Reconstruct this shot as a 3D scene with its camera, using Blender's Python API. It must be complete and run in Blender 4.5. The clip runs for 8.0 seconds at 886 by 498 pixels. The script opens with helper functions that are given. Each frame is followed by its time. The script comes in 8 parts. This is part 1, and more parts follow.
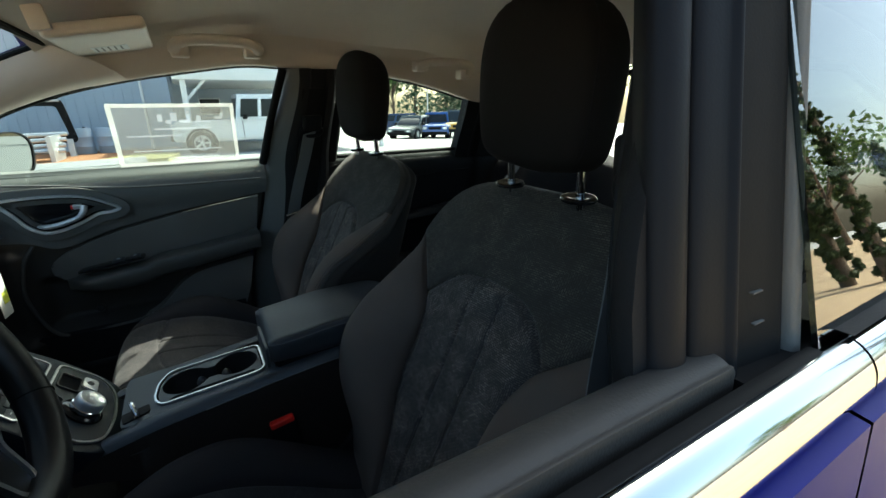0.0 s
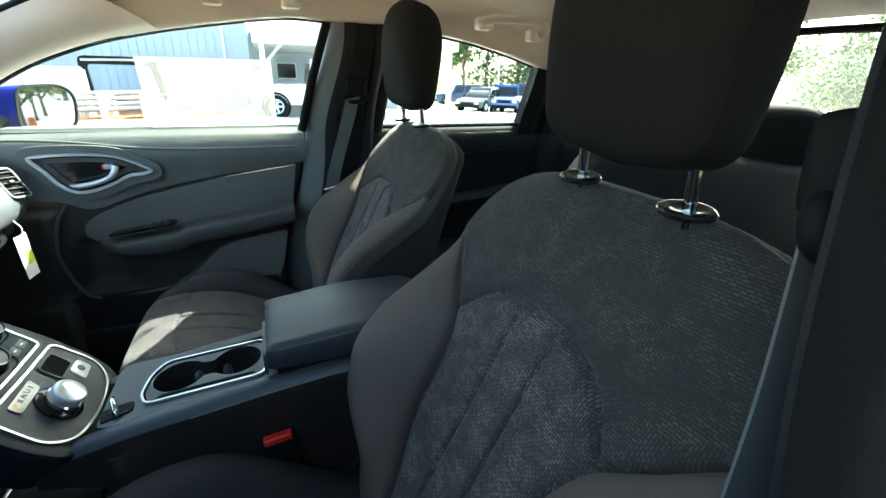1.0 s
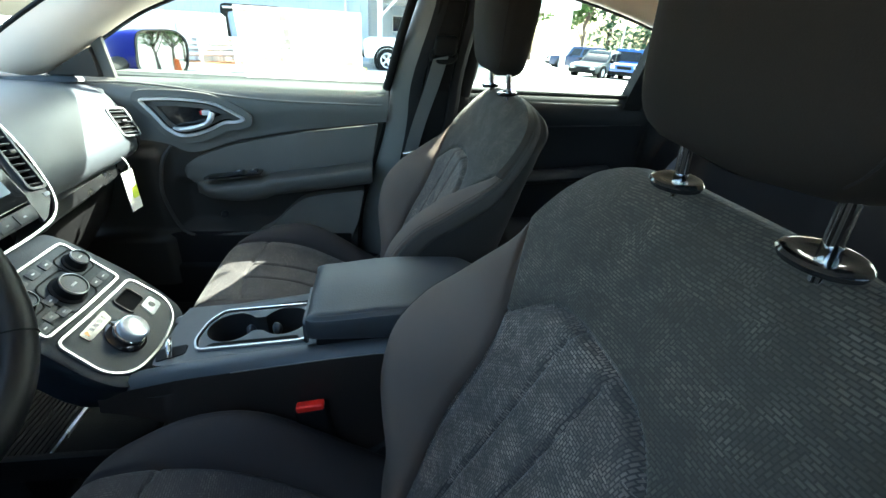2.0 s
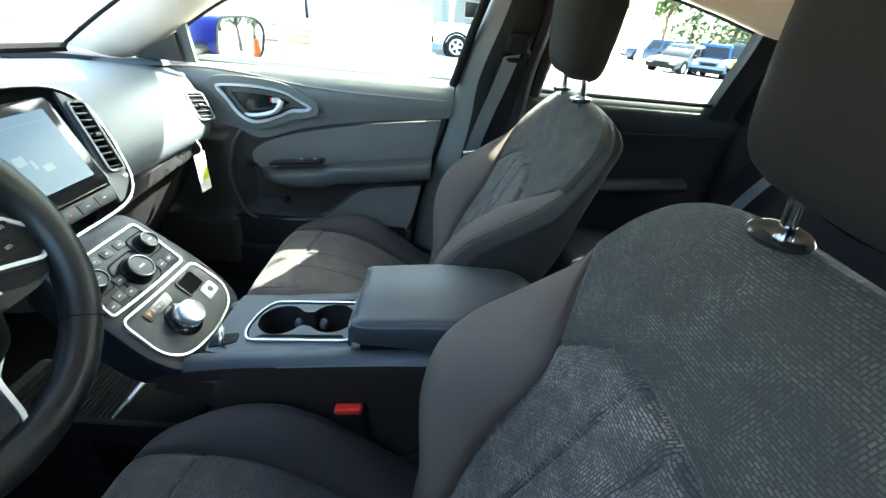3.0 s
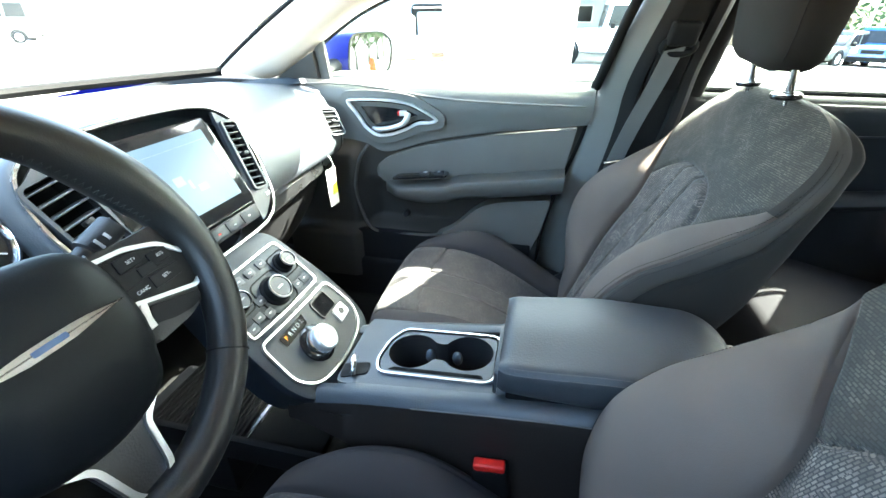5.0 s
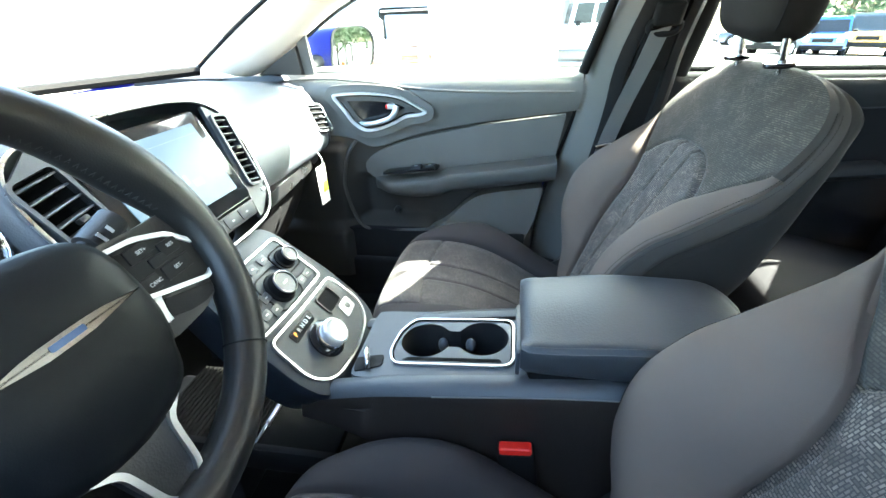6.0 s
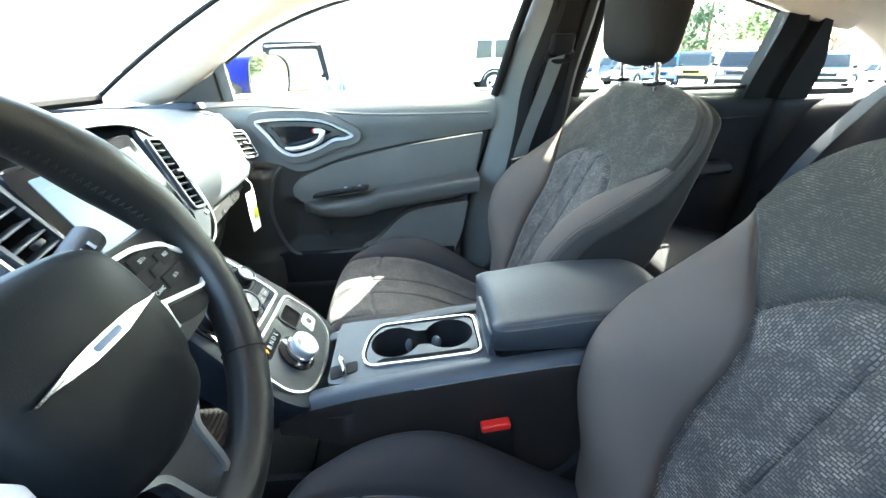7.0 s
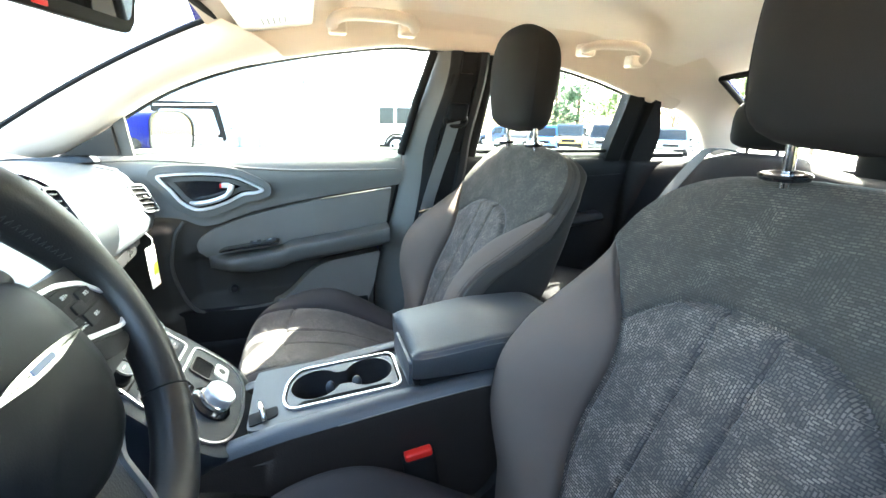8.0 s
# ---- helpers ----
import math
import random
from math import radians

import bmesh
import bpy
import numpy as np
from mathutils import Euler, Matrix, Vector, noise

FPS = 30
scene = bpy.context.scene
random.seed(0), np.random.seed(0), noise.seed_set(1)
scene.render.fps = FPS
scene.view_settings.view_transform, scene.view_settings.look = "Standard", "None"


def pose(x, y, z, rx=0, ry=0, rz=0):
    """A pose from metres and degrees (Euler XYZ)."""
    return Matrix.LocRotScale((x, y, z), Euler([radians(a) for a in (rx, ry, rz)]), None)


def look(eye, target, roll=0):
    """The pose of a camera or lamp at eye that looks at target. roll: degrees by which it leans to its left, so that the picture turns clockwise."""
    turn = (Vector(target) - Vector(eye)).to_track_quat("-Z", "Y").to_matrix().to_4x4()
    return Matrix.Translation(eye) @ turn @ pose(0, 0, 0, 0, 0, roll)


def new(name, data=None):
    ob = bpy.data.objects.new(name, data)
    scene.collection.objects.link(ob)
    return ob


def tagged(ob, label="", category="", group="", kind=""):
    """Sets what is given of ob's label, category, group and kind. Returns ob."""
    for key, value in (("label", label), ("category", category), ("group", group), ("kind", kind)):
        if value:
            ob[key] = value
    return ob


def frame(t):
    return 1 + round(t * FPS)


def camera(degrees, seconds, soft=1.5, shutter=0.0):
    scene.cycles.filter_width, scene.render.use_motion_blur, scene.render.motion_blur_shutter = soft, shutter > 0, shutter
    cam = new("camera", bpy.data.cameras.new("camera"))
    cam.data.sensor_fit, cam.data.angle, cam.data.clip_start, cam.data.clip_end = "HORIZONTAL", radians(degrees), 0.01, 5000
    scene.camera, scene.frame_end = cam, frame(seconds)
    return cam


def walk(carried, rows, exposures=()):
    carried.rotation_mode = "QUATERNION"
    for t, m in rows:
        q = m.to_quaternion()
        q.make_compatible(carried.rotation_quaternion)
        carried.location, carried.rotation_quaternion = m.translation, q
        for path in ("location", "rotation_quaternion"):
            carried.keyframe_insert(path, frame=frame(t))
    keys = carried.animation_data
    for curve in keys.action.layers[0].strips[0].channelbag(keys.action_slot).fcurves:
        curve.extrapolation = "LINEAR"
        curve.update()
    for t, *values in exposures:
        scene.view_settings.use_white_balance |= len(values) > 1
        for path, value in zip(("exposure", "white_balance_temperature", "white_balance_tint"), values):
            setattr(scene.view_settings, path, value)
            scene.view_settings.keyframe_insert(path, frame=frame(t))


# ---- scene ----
cam = camera(91.3, 8.0)
PATH = [
    (0, (0.121, -0.863, 1.152), (1.075, 0.779, 0.523), -0.7),
    (0.5, (0.183, -0.77, 1.143), (1.0, 0.927, 0.47), -0.9),
    (1, (0.234, -0.717, 1.136), (0.932, 1.005, 0.397), 1.3),
    (1.5, (0.275, -0.678, 1.14), (0.784, 1.083, 0.339), 3.2),
    (2, (0.306, -0.651, 1.141), (0.601, 1.109, 0.238), 3.7),
    (3.5, (0.3, -0.583, 1.168), (0.263, 1.164, 0.197), 5.3),
    (4, (0.266, -0.555, 1.159), (0.09, 1.188, 0.193), 3.7),
    (4.5, (0.236, -0.527, 1.142), (-0.07, 1.208, 0.196), 2.2),
    (5, (0.215, -0.513, 1.135), (-0.168, 1.206, 0.187), 0.2),
    (6.5, (0.133, -0.546, 1.094), (-0.026, 1.222, 0.171), -3.0),
    (7, (0.086, -0.59, 1.091), (0.225, 1.225, 0.263), -1.1),
    (7.5, (0.06, -0.628, 1.085), (0.47, 1.198, 0.38), -0.6),
    (8, (0.063, -0.659, 1.085), (0.63, 1.17, 0.508), 0.9),
]
EXPOSURES = [(0.0, 1.7, 6450, -7), (0.5, 2.55, 6350, -9), (1.0, 3.3, 6350, -9), (1.5, 3.62, 6350, -8), (2.0, 3.6, 6300, -8), (3.5, 4.6, 6400, -5), (4.5, 4.92, 6450, -4), (6.5, 4.95, 6500, -3), (7.5, 5.02, 6600, -2), (8.0, 4.95, 6700, -1)]
walk(cam, [(t, look(eye, target, roll)) for t, eye, target, roll in PATH], exposures=EXPOSURES)

# ---- light ----
SUN_FROM = Vector((1.28, 1.18, 1.68)).normalized()
world = bpy.data.worlds.new("sky")
scene.world = world
world.use_nodes = True
wn = world.node_tree
sky = wn.nodes.new("ShaderNodeTexSky")
sky.sky_type = "NISHITA"
sky.sun_disc = False
sky.sun_elevation = math.asin(SUN_FROM.z)
sky.sun_rotation = math.atan2(SUN_FROM.x, SUN_FROM.y)
sky.air_density, sky.dust_density, sky.ozone_density = 0.85, 4.0, 0.7
wn.links.new(sky.outputs[0], wn.nodes["Background"].inputs[0])
wn.nodes["Background"].inputs[1].default_value = 0.15
sun = new("sun", bpy.data.lights.new("sun", "SUN"))
sun.data.energy, sun.data.angle, sun.data.color = 4.0, radians(0.53), (1.0, 0.95, 0.87)
sun.matrix_basis = look((0, 0, 30), Vector((0, 0, 30)) - SUN_FROM)

# ---- materials ----
def nodes_of(name):
    m = bpy.data.materials.new(name)
    m.use_nodes = True
    t = m.node_tree
    return m, t, t.nodes["Principled BSDF"]


def pbr(name, col, rough=0.6, metal=0.0, var=0.18, scale=9.0, bump=0.12, grain=420.0, dist=0.0006, coat=0.0, spec=0.5, rvar=0.12, each=0.0):
    """A surface with broad tone variation, a fine grain relief and uneven gloss."""
    m, t, b = nodes_of(name)
    co = t.nodes.new("ShaderNodeTexCoord")
    big = t.nodes.new("ShaderNodeTexNoise")
    big.inputs["Scale"].default_value, big.inputs["Detail"].default_value = scale, 5.0
    t.links.new(co.outputs["Object"], big.inputs["Vector"])
    mix = t.nodes.new("ShaderNodeMix")
    mix.data_type = "RGBA"
    mix.inputs[6].default_value = (*[c * (1 - var) for c in col], 1)
    mix.inputs[7].default_value = (*[min(1, c * (1 + var)) for c in col], 1)
    t.links.new(big.outputs["Fac"], mix.inputs[0])
    out = mix.outputs[2]
    if each:
        info = t.nodes.new("ShaderNodeObjectInfo")
        hsv = t.nodes.new("ShaderNodeHueSaturation")
        mp = t.nodes.new("ShaderNodeMapRange")
        mp.inputs[3].default_value, mp.inputs[4].default_value = 1 - each, 1 + each
        t.links.new(info.outputs["Random"], mp.inputs[0])
        t.links.new(mp.outputs[0], hsv.inputs["Value"])
        t.links.new(out, hsv.inputs["Color"])
        out = hsv.outputs[0]
    t.links.new(out, b.inputs["Base Color"])
    mr = t.nodes.new("ShaderNodeMapRange")
    mr.inputs[3].default_value, mr.inputs[4].default_value = max(0.02, rough - rvar * rough), min(1.0, rough + rvar * rough)
    t.links.new(big.outputs["Fac"], mr.inputs[0])
    t.links.new(mr.outputs[0], b.inputs["Roughness"])
    b.inputs["Metallic"].default_value = metal
    b.inputs["Coat Weight"].default_value = coat
    b.inputs["Coat Roughness"].default_value = 0.05
    b.inputs["Specular IOR Level"].default_value = spec
    if bump:
        fine = t.nodes.new("ShaderNodeTexVoronoi" if grain < 500 else "ShaderNodeTexNoise")
        fine.inputs["Scale"].default_value = grain
        t.links.new(co.outputs["Object"], fine.inputs["Vector"])
        bp = t.nodes.new("ShaderNodeBump")
        bp.inputs["Strength"].default_value, bp.inputs["Distance"].default_value = bump, dist
        t.links.new(fine.outputs[0], bp.inputs["Height"])
        t.links.new(bp.outputs[0], b.inputs["Normal"])
    return m


def woven(name, dark, light, amount, upright, slope=(0.44, 0.90)):
    """Seat cloth: short pale thread dashes that run across or along in angular patches."""
    m, t, b = nodes_of(name)
    L = t.links.new
    co = t.nodes.new("ShaderNodeTexCoord")
    sep = t.nodes.new("ShaderNodeSeparateXYZ")
    L(co.outputs["Object"], sep.inputs[0])

    def math_node(op, a, c=None):
        n = t.nodes.new("ShaderNodeMath")
        n.operation = op
        for i, v in enumerate((a, c)):
            if v is None:
                continue
            if isinstance(v, (int, float)):
                n.inputs[i].default_value = v
            else:
                L(v, n.inputs[i])
        return n.outputs[0]

    along = math_node("ADD", math_node("MULTIPLY", sep.outputs["X"], slope[0]), math_node("MULTIPLY", sep.outputs["Z"], slope[1]))
    comb = t.nodes.new("ShaderNodeCombineXYZ")
    L(sep.outputs["Y"], comb.inputs[0])
    L(along, comb.inputs[1])
    warp = t.nodes.new("ShaderNodeTexNoise")
    warp.inputs["Scale"].default_value, warp.inputs["Detail"].default_value = 16.0, 2.0
    L(comb.outputs[0], warp.inputs["Vector"])
    off = t.nodes.new("ShaderNodeVectorMath")
    off.operation = "MULTIPLY_ADD"
    L(warp.outputs["Color"], off.inputs[0])
    off.inputs[1].default_value = (0.006, 0.007, 0)
    L(comb.outputs[0], off.inputs[2])

    def dashes(turned, row, length):
        mp = t.nodes.new("ShaderNodeMapping")
        mp.inputs["Rotation"].default_value = (0, 0, math.pi / 2 if turned else 0.06)
        L(off.outputs[0], mp.inputs["Vector"])
        br = t.nodes.new("ShaderNodeTexBrick")
        br.inputs["Scale"].default_value = 1.0
        br.inputs["Mortar Size"].default_value, br.inputs["Mortar Smooth"].default_value = row * 0.30, 0.8
        br.inputs["Brick Width"].default_value, br.inputs["Row Height"].default_value = length, row
        br.inputs["Color1"].default_value, br.inputs["Color2"].default_value = (1, 1, 1, 1), (0.25, 0.25, 0.25, 1)
        br.inputs["Mortar"].default_value = (0, 0, 0, 1)
        L(mp.outputs[0], br.inputs["Vector"])
        return br.outputs["Color"]

    patch = t.nodes.new("ShaderNodeTexVoronoi")
    patch.distance = "CHEBYCHEV"
    patch.inputs["Scale"].default_value = 36.0
    L(off.outputs[0], patch.inputs["Vector"])
    psep = t.nodes.new("ShaderNodeSeparateColor")
    L(patch.outputs["Color"], psep.inputs[0])
    pick = t.nodes.new("ShaderNodeMix")
    pick.data_type = "RGBA"
    L(math_node("GREATER_THAN", psep.outputs[0], 1 - upright), pick.inputs[0])
    L(dashes(False, 0.0031, 0.0066), pick.inputs[6])
    L(dashes(True, 0.0033, 0.0058), pick.inputs[7])
    wear = t.nodes.new("ShaderNodeTexNoise")
    wear.inputs["Scale"].default_value, wear.inputs["Detail"].default_value = 24.0, 3.0
    L(comb.outputs[0], wear.inputs["Vector"])
    wr = t.nodes.new("ShaderNodeMapRange")
    wr.inputs[1].default_value, wr.inputs[2].default_value = 0.42, 0.66
    wr.inputs[3].default_value, wr.inputs[4].default_value = 0.34 * amount, amount
    L(wear.outputs["Fac"], wr.inputs[0])
    f = math_node("MULTIPLY", pick.outputs[2], wr.outputs[0])
    mix = t.nodes.new("ShaderNodeMix")
    mix.data_type = "RGBA"
    mix.inputs[6].default_value, mix.inputs[7].default_value = (*dark, 1), (*light, 1)
    L(f, mix.inputs[0])
    L(mix.outputs[2], b.inputs["Base Color"])
    rg = t.nodes.new("ShaderNodeMapRange")
    rg.inputs[3].default_value, rg.inputs[4].default_value = 0.92, 0.56
    L(f, rg.inputs[0])
    L(rg.outputs[0], b.inputs["Roughness"])
    b.inputs["Sheen Weight"].default_value, b.inputs["Sheen Roughness"].default_value = 0.10, 0.4
    b.inputs["Specular IOR Level"].default_value = 0.45
    bp = t.nodes.new("ShaderNodeBump")
    bp.inputs["Strength"].default_value, bp.inputs["Distance"].default_value = 0.5, 0.0006
    L(pick.outputs[2], bp.inputs["Height"])
    L(bp.outputs[0], b.inputs["Normal"])
    return m


def glass(name, tint=(0.9, 0.95, 0.93), mirror=0.04, rough=0.0):
    """Thin window glass: clear, with a plain Fresnel gloss."""
    m, t, b = nodes_of(name)
    t.nodes.remove(b)
    o = t.nodes["Material Output"]
    tr = t.nodes.new("ShaderNodeBsdfTransparent")
    tr.inputs[0].default_value = (*tint, 1)
    gl = t.nodes.new("ShaderNodeBsdfGlossy")
    gl.inputs["Roughness"].default_value = rough
    lw = t.nodes.new("ShaderNodeLayerWeight")
    pw = t.nodes.new("ShaderNodeMath")
    pw.operation = "POWER"
    pw.inputs[1].default_value = 5.0 - 10.0 * mirror
    t.links.new(lw.outputs["Facing"], pw.inputs[0])
    fr = t.nodes.new("ShaderNodeMath")
    fr.operation = "MULTIPLY_ADD"
    fr.inputs[1].default_value, fr.inputs[2].default_value = 0.95 - mirror, mirror
    t.links.new(pw.outputs[0], fr.inputs[0])
    mx = t.nodes.new("ShaderNodeMixShader")
    t.links.new(fr.outputs[0], mx.inputs[0])
    t.links.new(tr.outputs[0], mx.inputs[1])
    t.links.new(gl.outputs[0], mx.inputs[2])
    t.links.new(mx.outputs[0], o.inputs[0])
    return m


def glow(name, col, strength):
    m, t, b = nodes_of(name)
    b.inputs["Base Color"].default_value = (*[c * 0.2 for c in col], 1)
    b.inputs["Emission Color"].default_value = (*col, 1)
    b.inputs["Emission Strength"].default_value = strength
    return m


M_BLACK = pbr("black_plastic", (0.011, 0.011, 0.012), 0.65, grain=480, bump=0.25, spec=0.18)
M_BAG = pbr("airbag_skin", (0.0045, 0.0055, 0.0065), 0.48, grain=900, bump=0.25, dist=0.0004, spec=0.15)
M_SOFT = pbr("dark_soft_plastic", (0.036, 0.032, 0.028), 0.55, grain=450, bump=0.25)
M_HARD = pbr("dark_hard_plastic", (0.017, 0.017, 0.018), 0.48, grain=480, bump=0.3)
# frame skin, its base lowered for shade falling on the driver's window
M_FRAME = pbr("window_frame_skin", (0.0072, 0.0078, 0.0100), 0.5, grain=480, bump=0.07, spec=0.14)
M_GLOSS = pbr("piano_black", (0.012, 0.012, 0.013), 0.12, var=0.1, bump=0)
M_DASH = pbr("blue_grey_dash_skin", (0.058, 0.067, 0.078), 0.5, grain=430, bump=0.3, dist=0.0005)
M_CONS = pbr("console_skin", (0.050, 0.056, 0.064), 0.42, grain=440, bump=0.2)
M_CONSIDE = pbr("console_side_skin", (0.026, 0.0205, 0.0175), 0.5, grain=420, bump=0.3, spec=0.3)
M_LEATH = pbr("wheel_leather", (0.010, 0.0098, 0.0098), 0.40, grain=600, bump=0.25, dist=0.0005, spec=0.42)
M_ARMR = pbr("armrest_vinyl", (0.042, 0.045, 0.050), 0.45, grain=360, bump=0.3)
M_CLOTH = pbr("plain_grey_cloth", (0.116, 0.090, 0.076), 0.85, grain=900, bump=0.35, dist=0.0007, spec=0.25)
M_DARKCLOTH = pbr("black_cloth", (0.011, 0.0105, 0.0125), 0.88, grain=900, bump=0.3, dist=0.0007, spec=0.2)
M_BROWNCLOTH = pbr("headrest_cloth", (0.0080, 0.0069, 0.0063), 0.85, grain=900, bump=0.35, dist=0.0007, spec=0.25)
# side panel's dark cloth, lowered further for the shade on that flank
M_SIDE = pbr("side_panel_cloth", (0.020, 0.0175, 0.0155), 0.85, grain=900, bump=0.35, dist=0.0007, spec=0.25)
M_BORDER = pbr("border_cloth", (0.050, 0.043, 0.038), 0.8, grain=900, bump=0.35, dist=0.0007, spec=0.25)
# cushion cloth, a darker copy of the bolster cloth that paints in seat shade
M_CUSH_SHADED = pbr("cushion_cloth", (0.034, 0.030, 0.031), 0.86, grain=900, bump=0.35, dist=0.0007, spec=0.25)
M_WEAVE = woven("dash_weave_cloth", (0.037, 0.033, 0.032), (0.34, 0.275, 0.225), 0.66, 0.36)
M_WEAVE3 = woven("dash_weave_cushion_cloth", (0.031, 0.028, 0.029), (0.22, 0.19, 0.17), 0.30, 0.36, (1.0, 0.0))
M_WEAVE2 = woven("dash_weave_upper_cloth", (0.030, 0.026, 0.022), (0.20, 0.17, 0.135), 0.40, 0.14)
M_HEAD = pbr("beige_headliner", (0.74, 0.66, 0.57), 0.9, var=0.05, grain=800, bump=0.25, spec=0.2)
M_PILL = pbr("grey_pillar_trim", (0.098, 0.097, 0.091), 0.6, grain=450, bump=0.25)
M_BEIGE = pbr("beige_plastic", (0.72, 0.62, 0.52), 0.5, var=0.05, grain=450, bump=0.15)
M_DOOR = pbr("door_upper_skin", (0.124, 0.123, 0.113), 0.55, grain=430, bump=0.3)
M_POCKET = pbr("door_pocket_skin", (0.042, 0.039, 0.035), 0.6, grain=430, bump=0.3, spec=0.3)
M_LEDGE = pbr("door_ledge_skin", (0.070, 0.068, 0.062), 0.5, grain=400, bump=0.3)
M_INSERT = pbr("door_insert_vinyl", (0.124, 0.117, 0.104), 0.6, grain=380, bump=0.3)
M_CHROME = pbr("chrome", (0.80, 0.81, 0.83), 0.08, metal=1.0, var=0.03, bump=0)
M_PLATE = pbr("control_plate_skin", (0.020, 0.026, 0.034), 0.42, grain=440, bump=0.2, spec=0.32)
M_SATIN = pbr("satin_silver", (0.58, 0.59, 0.60), 0.28, metal=1.0, var=0.05, bump=0.05, grain=900)
M_TRIM = pbr("bright_satin_trim", (0.76, 0.77, 0.78), 0.32, metal=0.58, var=0.04, bump=0)
M_KNOB = pbr("brushed_knob", (0.86, 0.87, 0.88), 0.32, metal=0.75, var=0.05, bump=0)
M_SILVER = pbr("silver_paint", (0.62, 0.63, 0.64), 0.35, metal=0.35, var=0.05, bump=0)
M_BADGE = pbr("badge_chrome", (0.42, 0.43, 0.44), 0.14, metal=1.0, var=0.03, bump=0)
M_WINGGLASS = pbr("dimmed_mirror", (0.26, 0.28, 0.29), 0.02, metal=1.0, var=0.01, bump=0)
M_RED = pbr("red_button", (0.75, 0.02, 0.015), 0.4, bump=0)
M_WHITE = pbr("white_card", (0.82, 0.82, 0.80), 0.7, var=0.04, bump=0)
M_YELLOW = pbr("yellow_green_card", (0.75, 0.80, 0.10), 0.7, bump=0)
M_PRINT = pbr("pale_print", (0.50, 0.51, 0.52), 0.6, bump=0)
M_RUBBER = pbr("black_rubber", (0.007, 0.007, 0.0072), 0.72, bump=0.1, spec=0.16)
M_BELT = pbr("grey_belt_web", (0.12, 0.12, 0.118), 0.75, grain=900, bump=0.5, spec=0.3)
M_BELTBLUE = pbr("dark_belt_web", (0.055, 0.065, 0.08), 0.75, grain=900, bump=0.5, spec=0.3)
M_CARPET = pbr("black_carpet", (0.010, 0.010, 0.010), 0.95, grain=900, bump=0.8, dist=0.002, spec=0.1)
M_BLUEPAINT = pbr("deep_blue_paint", (0.006, 0.010, 0.16), 0.42, metal=0.0, var=0.10, bump=0, spec=0.10)
M_SCREEN = glow("screen_glass", (0.42, 0.60, 0.80), 0.016)
M_SCREEN.node_tree.nodes["Principled BSDF"].inputs["Roughness"].default_value = 0.24
M_SCREEN.node_tree.nodes["Principled BSDF"].inputs["Specular IOR Level"].default_value = 0.14
M_SCREENLIT = glow("screen_picture", (0.45, 0.60, 0.70), 0.035)
M_AMBER = glow("amber_lamp", (1.0, 0.35, 0.02), 0.12)
M_MIRROR = pbr("mirror_silver", (0.88, 0.89, 0.90), 0.02, metal=1.0, var=0.01, bump=0)
M_GLASS = glass("window_glass")
M_TINT = glass("tinted_glass", (0.35, 0.40, 0.38), 0.16)

# ---- building tools ----
def part(name, bm, material, parent=None, label="", smooth=True):
    """Links a bmesh, given in world places, as one mesh object, under a thing or a part where one is given."""
    me = bpy.data.meshes.new(name)
    if smooth:
        bmesh.ops.recalc_face_normals(bm, faces=bm.faces)
        for f in bm.faces:
            f.smooth = True
        for e in bm.edges:
            if len(e.link_faces) == 2 and e.calc_face_angle(0) > 0.75:
                e.smooth = False
    bm.to_mesh(me)
    bm.free()
    me.materials.append(material)
    ob = new(name, me)
    if parent is not None:
        ob.parent = parent
        top = parent
        m = Matrix.Identity(4)
        while top is not None:
            if top.type == "EMPTY":
                m = top.matrix_basis.copy()
            top = top.parent
        if parent.type == "EMPTY":
            ob.matrix_parent_inverse = m.inverted()
    if label:
        tagged(ob, label)
    return ob


def thing(name, at, label, category, group="", kind=""):
    ob = new(name)
    ob.empty_display_size = 0.05
    ob.matrix_basis = Matrix.Translation(at)
    return tagged(ob, label, category, group, kind)


def box(x0, x1, y0, y1, z0, z1, bevel=0.0, seg=2, bm=None, m=None):
    """A block between two corners with rounded edges."""
    bm = bm or bmesh.new()
    mid = Matrix.Translation(((x0 + x1) / 2, (y0 + y1) / 2, (z0 + z1) / 2)) @ Matrix.Diagonal((x1 - x0, y1 - y0, z1 - z0, 1))
    vs = bmesh.ops.create_cube(bm, size=1, matrix=mid)["verts"]
    if bevel:
        es = list({e for v in vs for e in v.link_edges})
        out = bmesh.ops.bevel(bm, geom=es, offset=bevel, segments=seg, profile=0.6, affect="EDGES")
        vs = list({v for f in out["faces"] for v in f.verts} | {v for v in vs if v.is_valid})
        seen, todo = set(vs), list(vs)
        while todo:
            for e in todo.pop().link_edges:
                for w in e.verts:
                    if w not in seen:
                        seen.add(w)
                        todo.append(w)
        vs = list(seen)
    if m is not None:
        bmesh.ops.transform(bm, matrix=m, verts=vs)
    return bm


def rings(rows, closed=True, caps=True, bm=None):
    """A skin over rows of points; closed joins each row's ends."""
    bm = bm or bmesh.new()
    vs = [[bm.verts.new(p) for p in r] for r in rows]
    n = len(rows[0])
    for a, b in zip(vs, vs[1:]):
        for i in range(n if closed else n - 1):
            j = (i + 1) % n
            bm.faces.new((a[i], a[j], b[j], b[i]))
    if caps and closed:
        bm.faces.new(vs[0][::-1])
        bm.faces.new(vs[-1])
    return bm


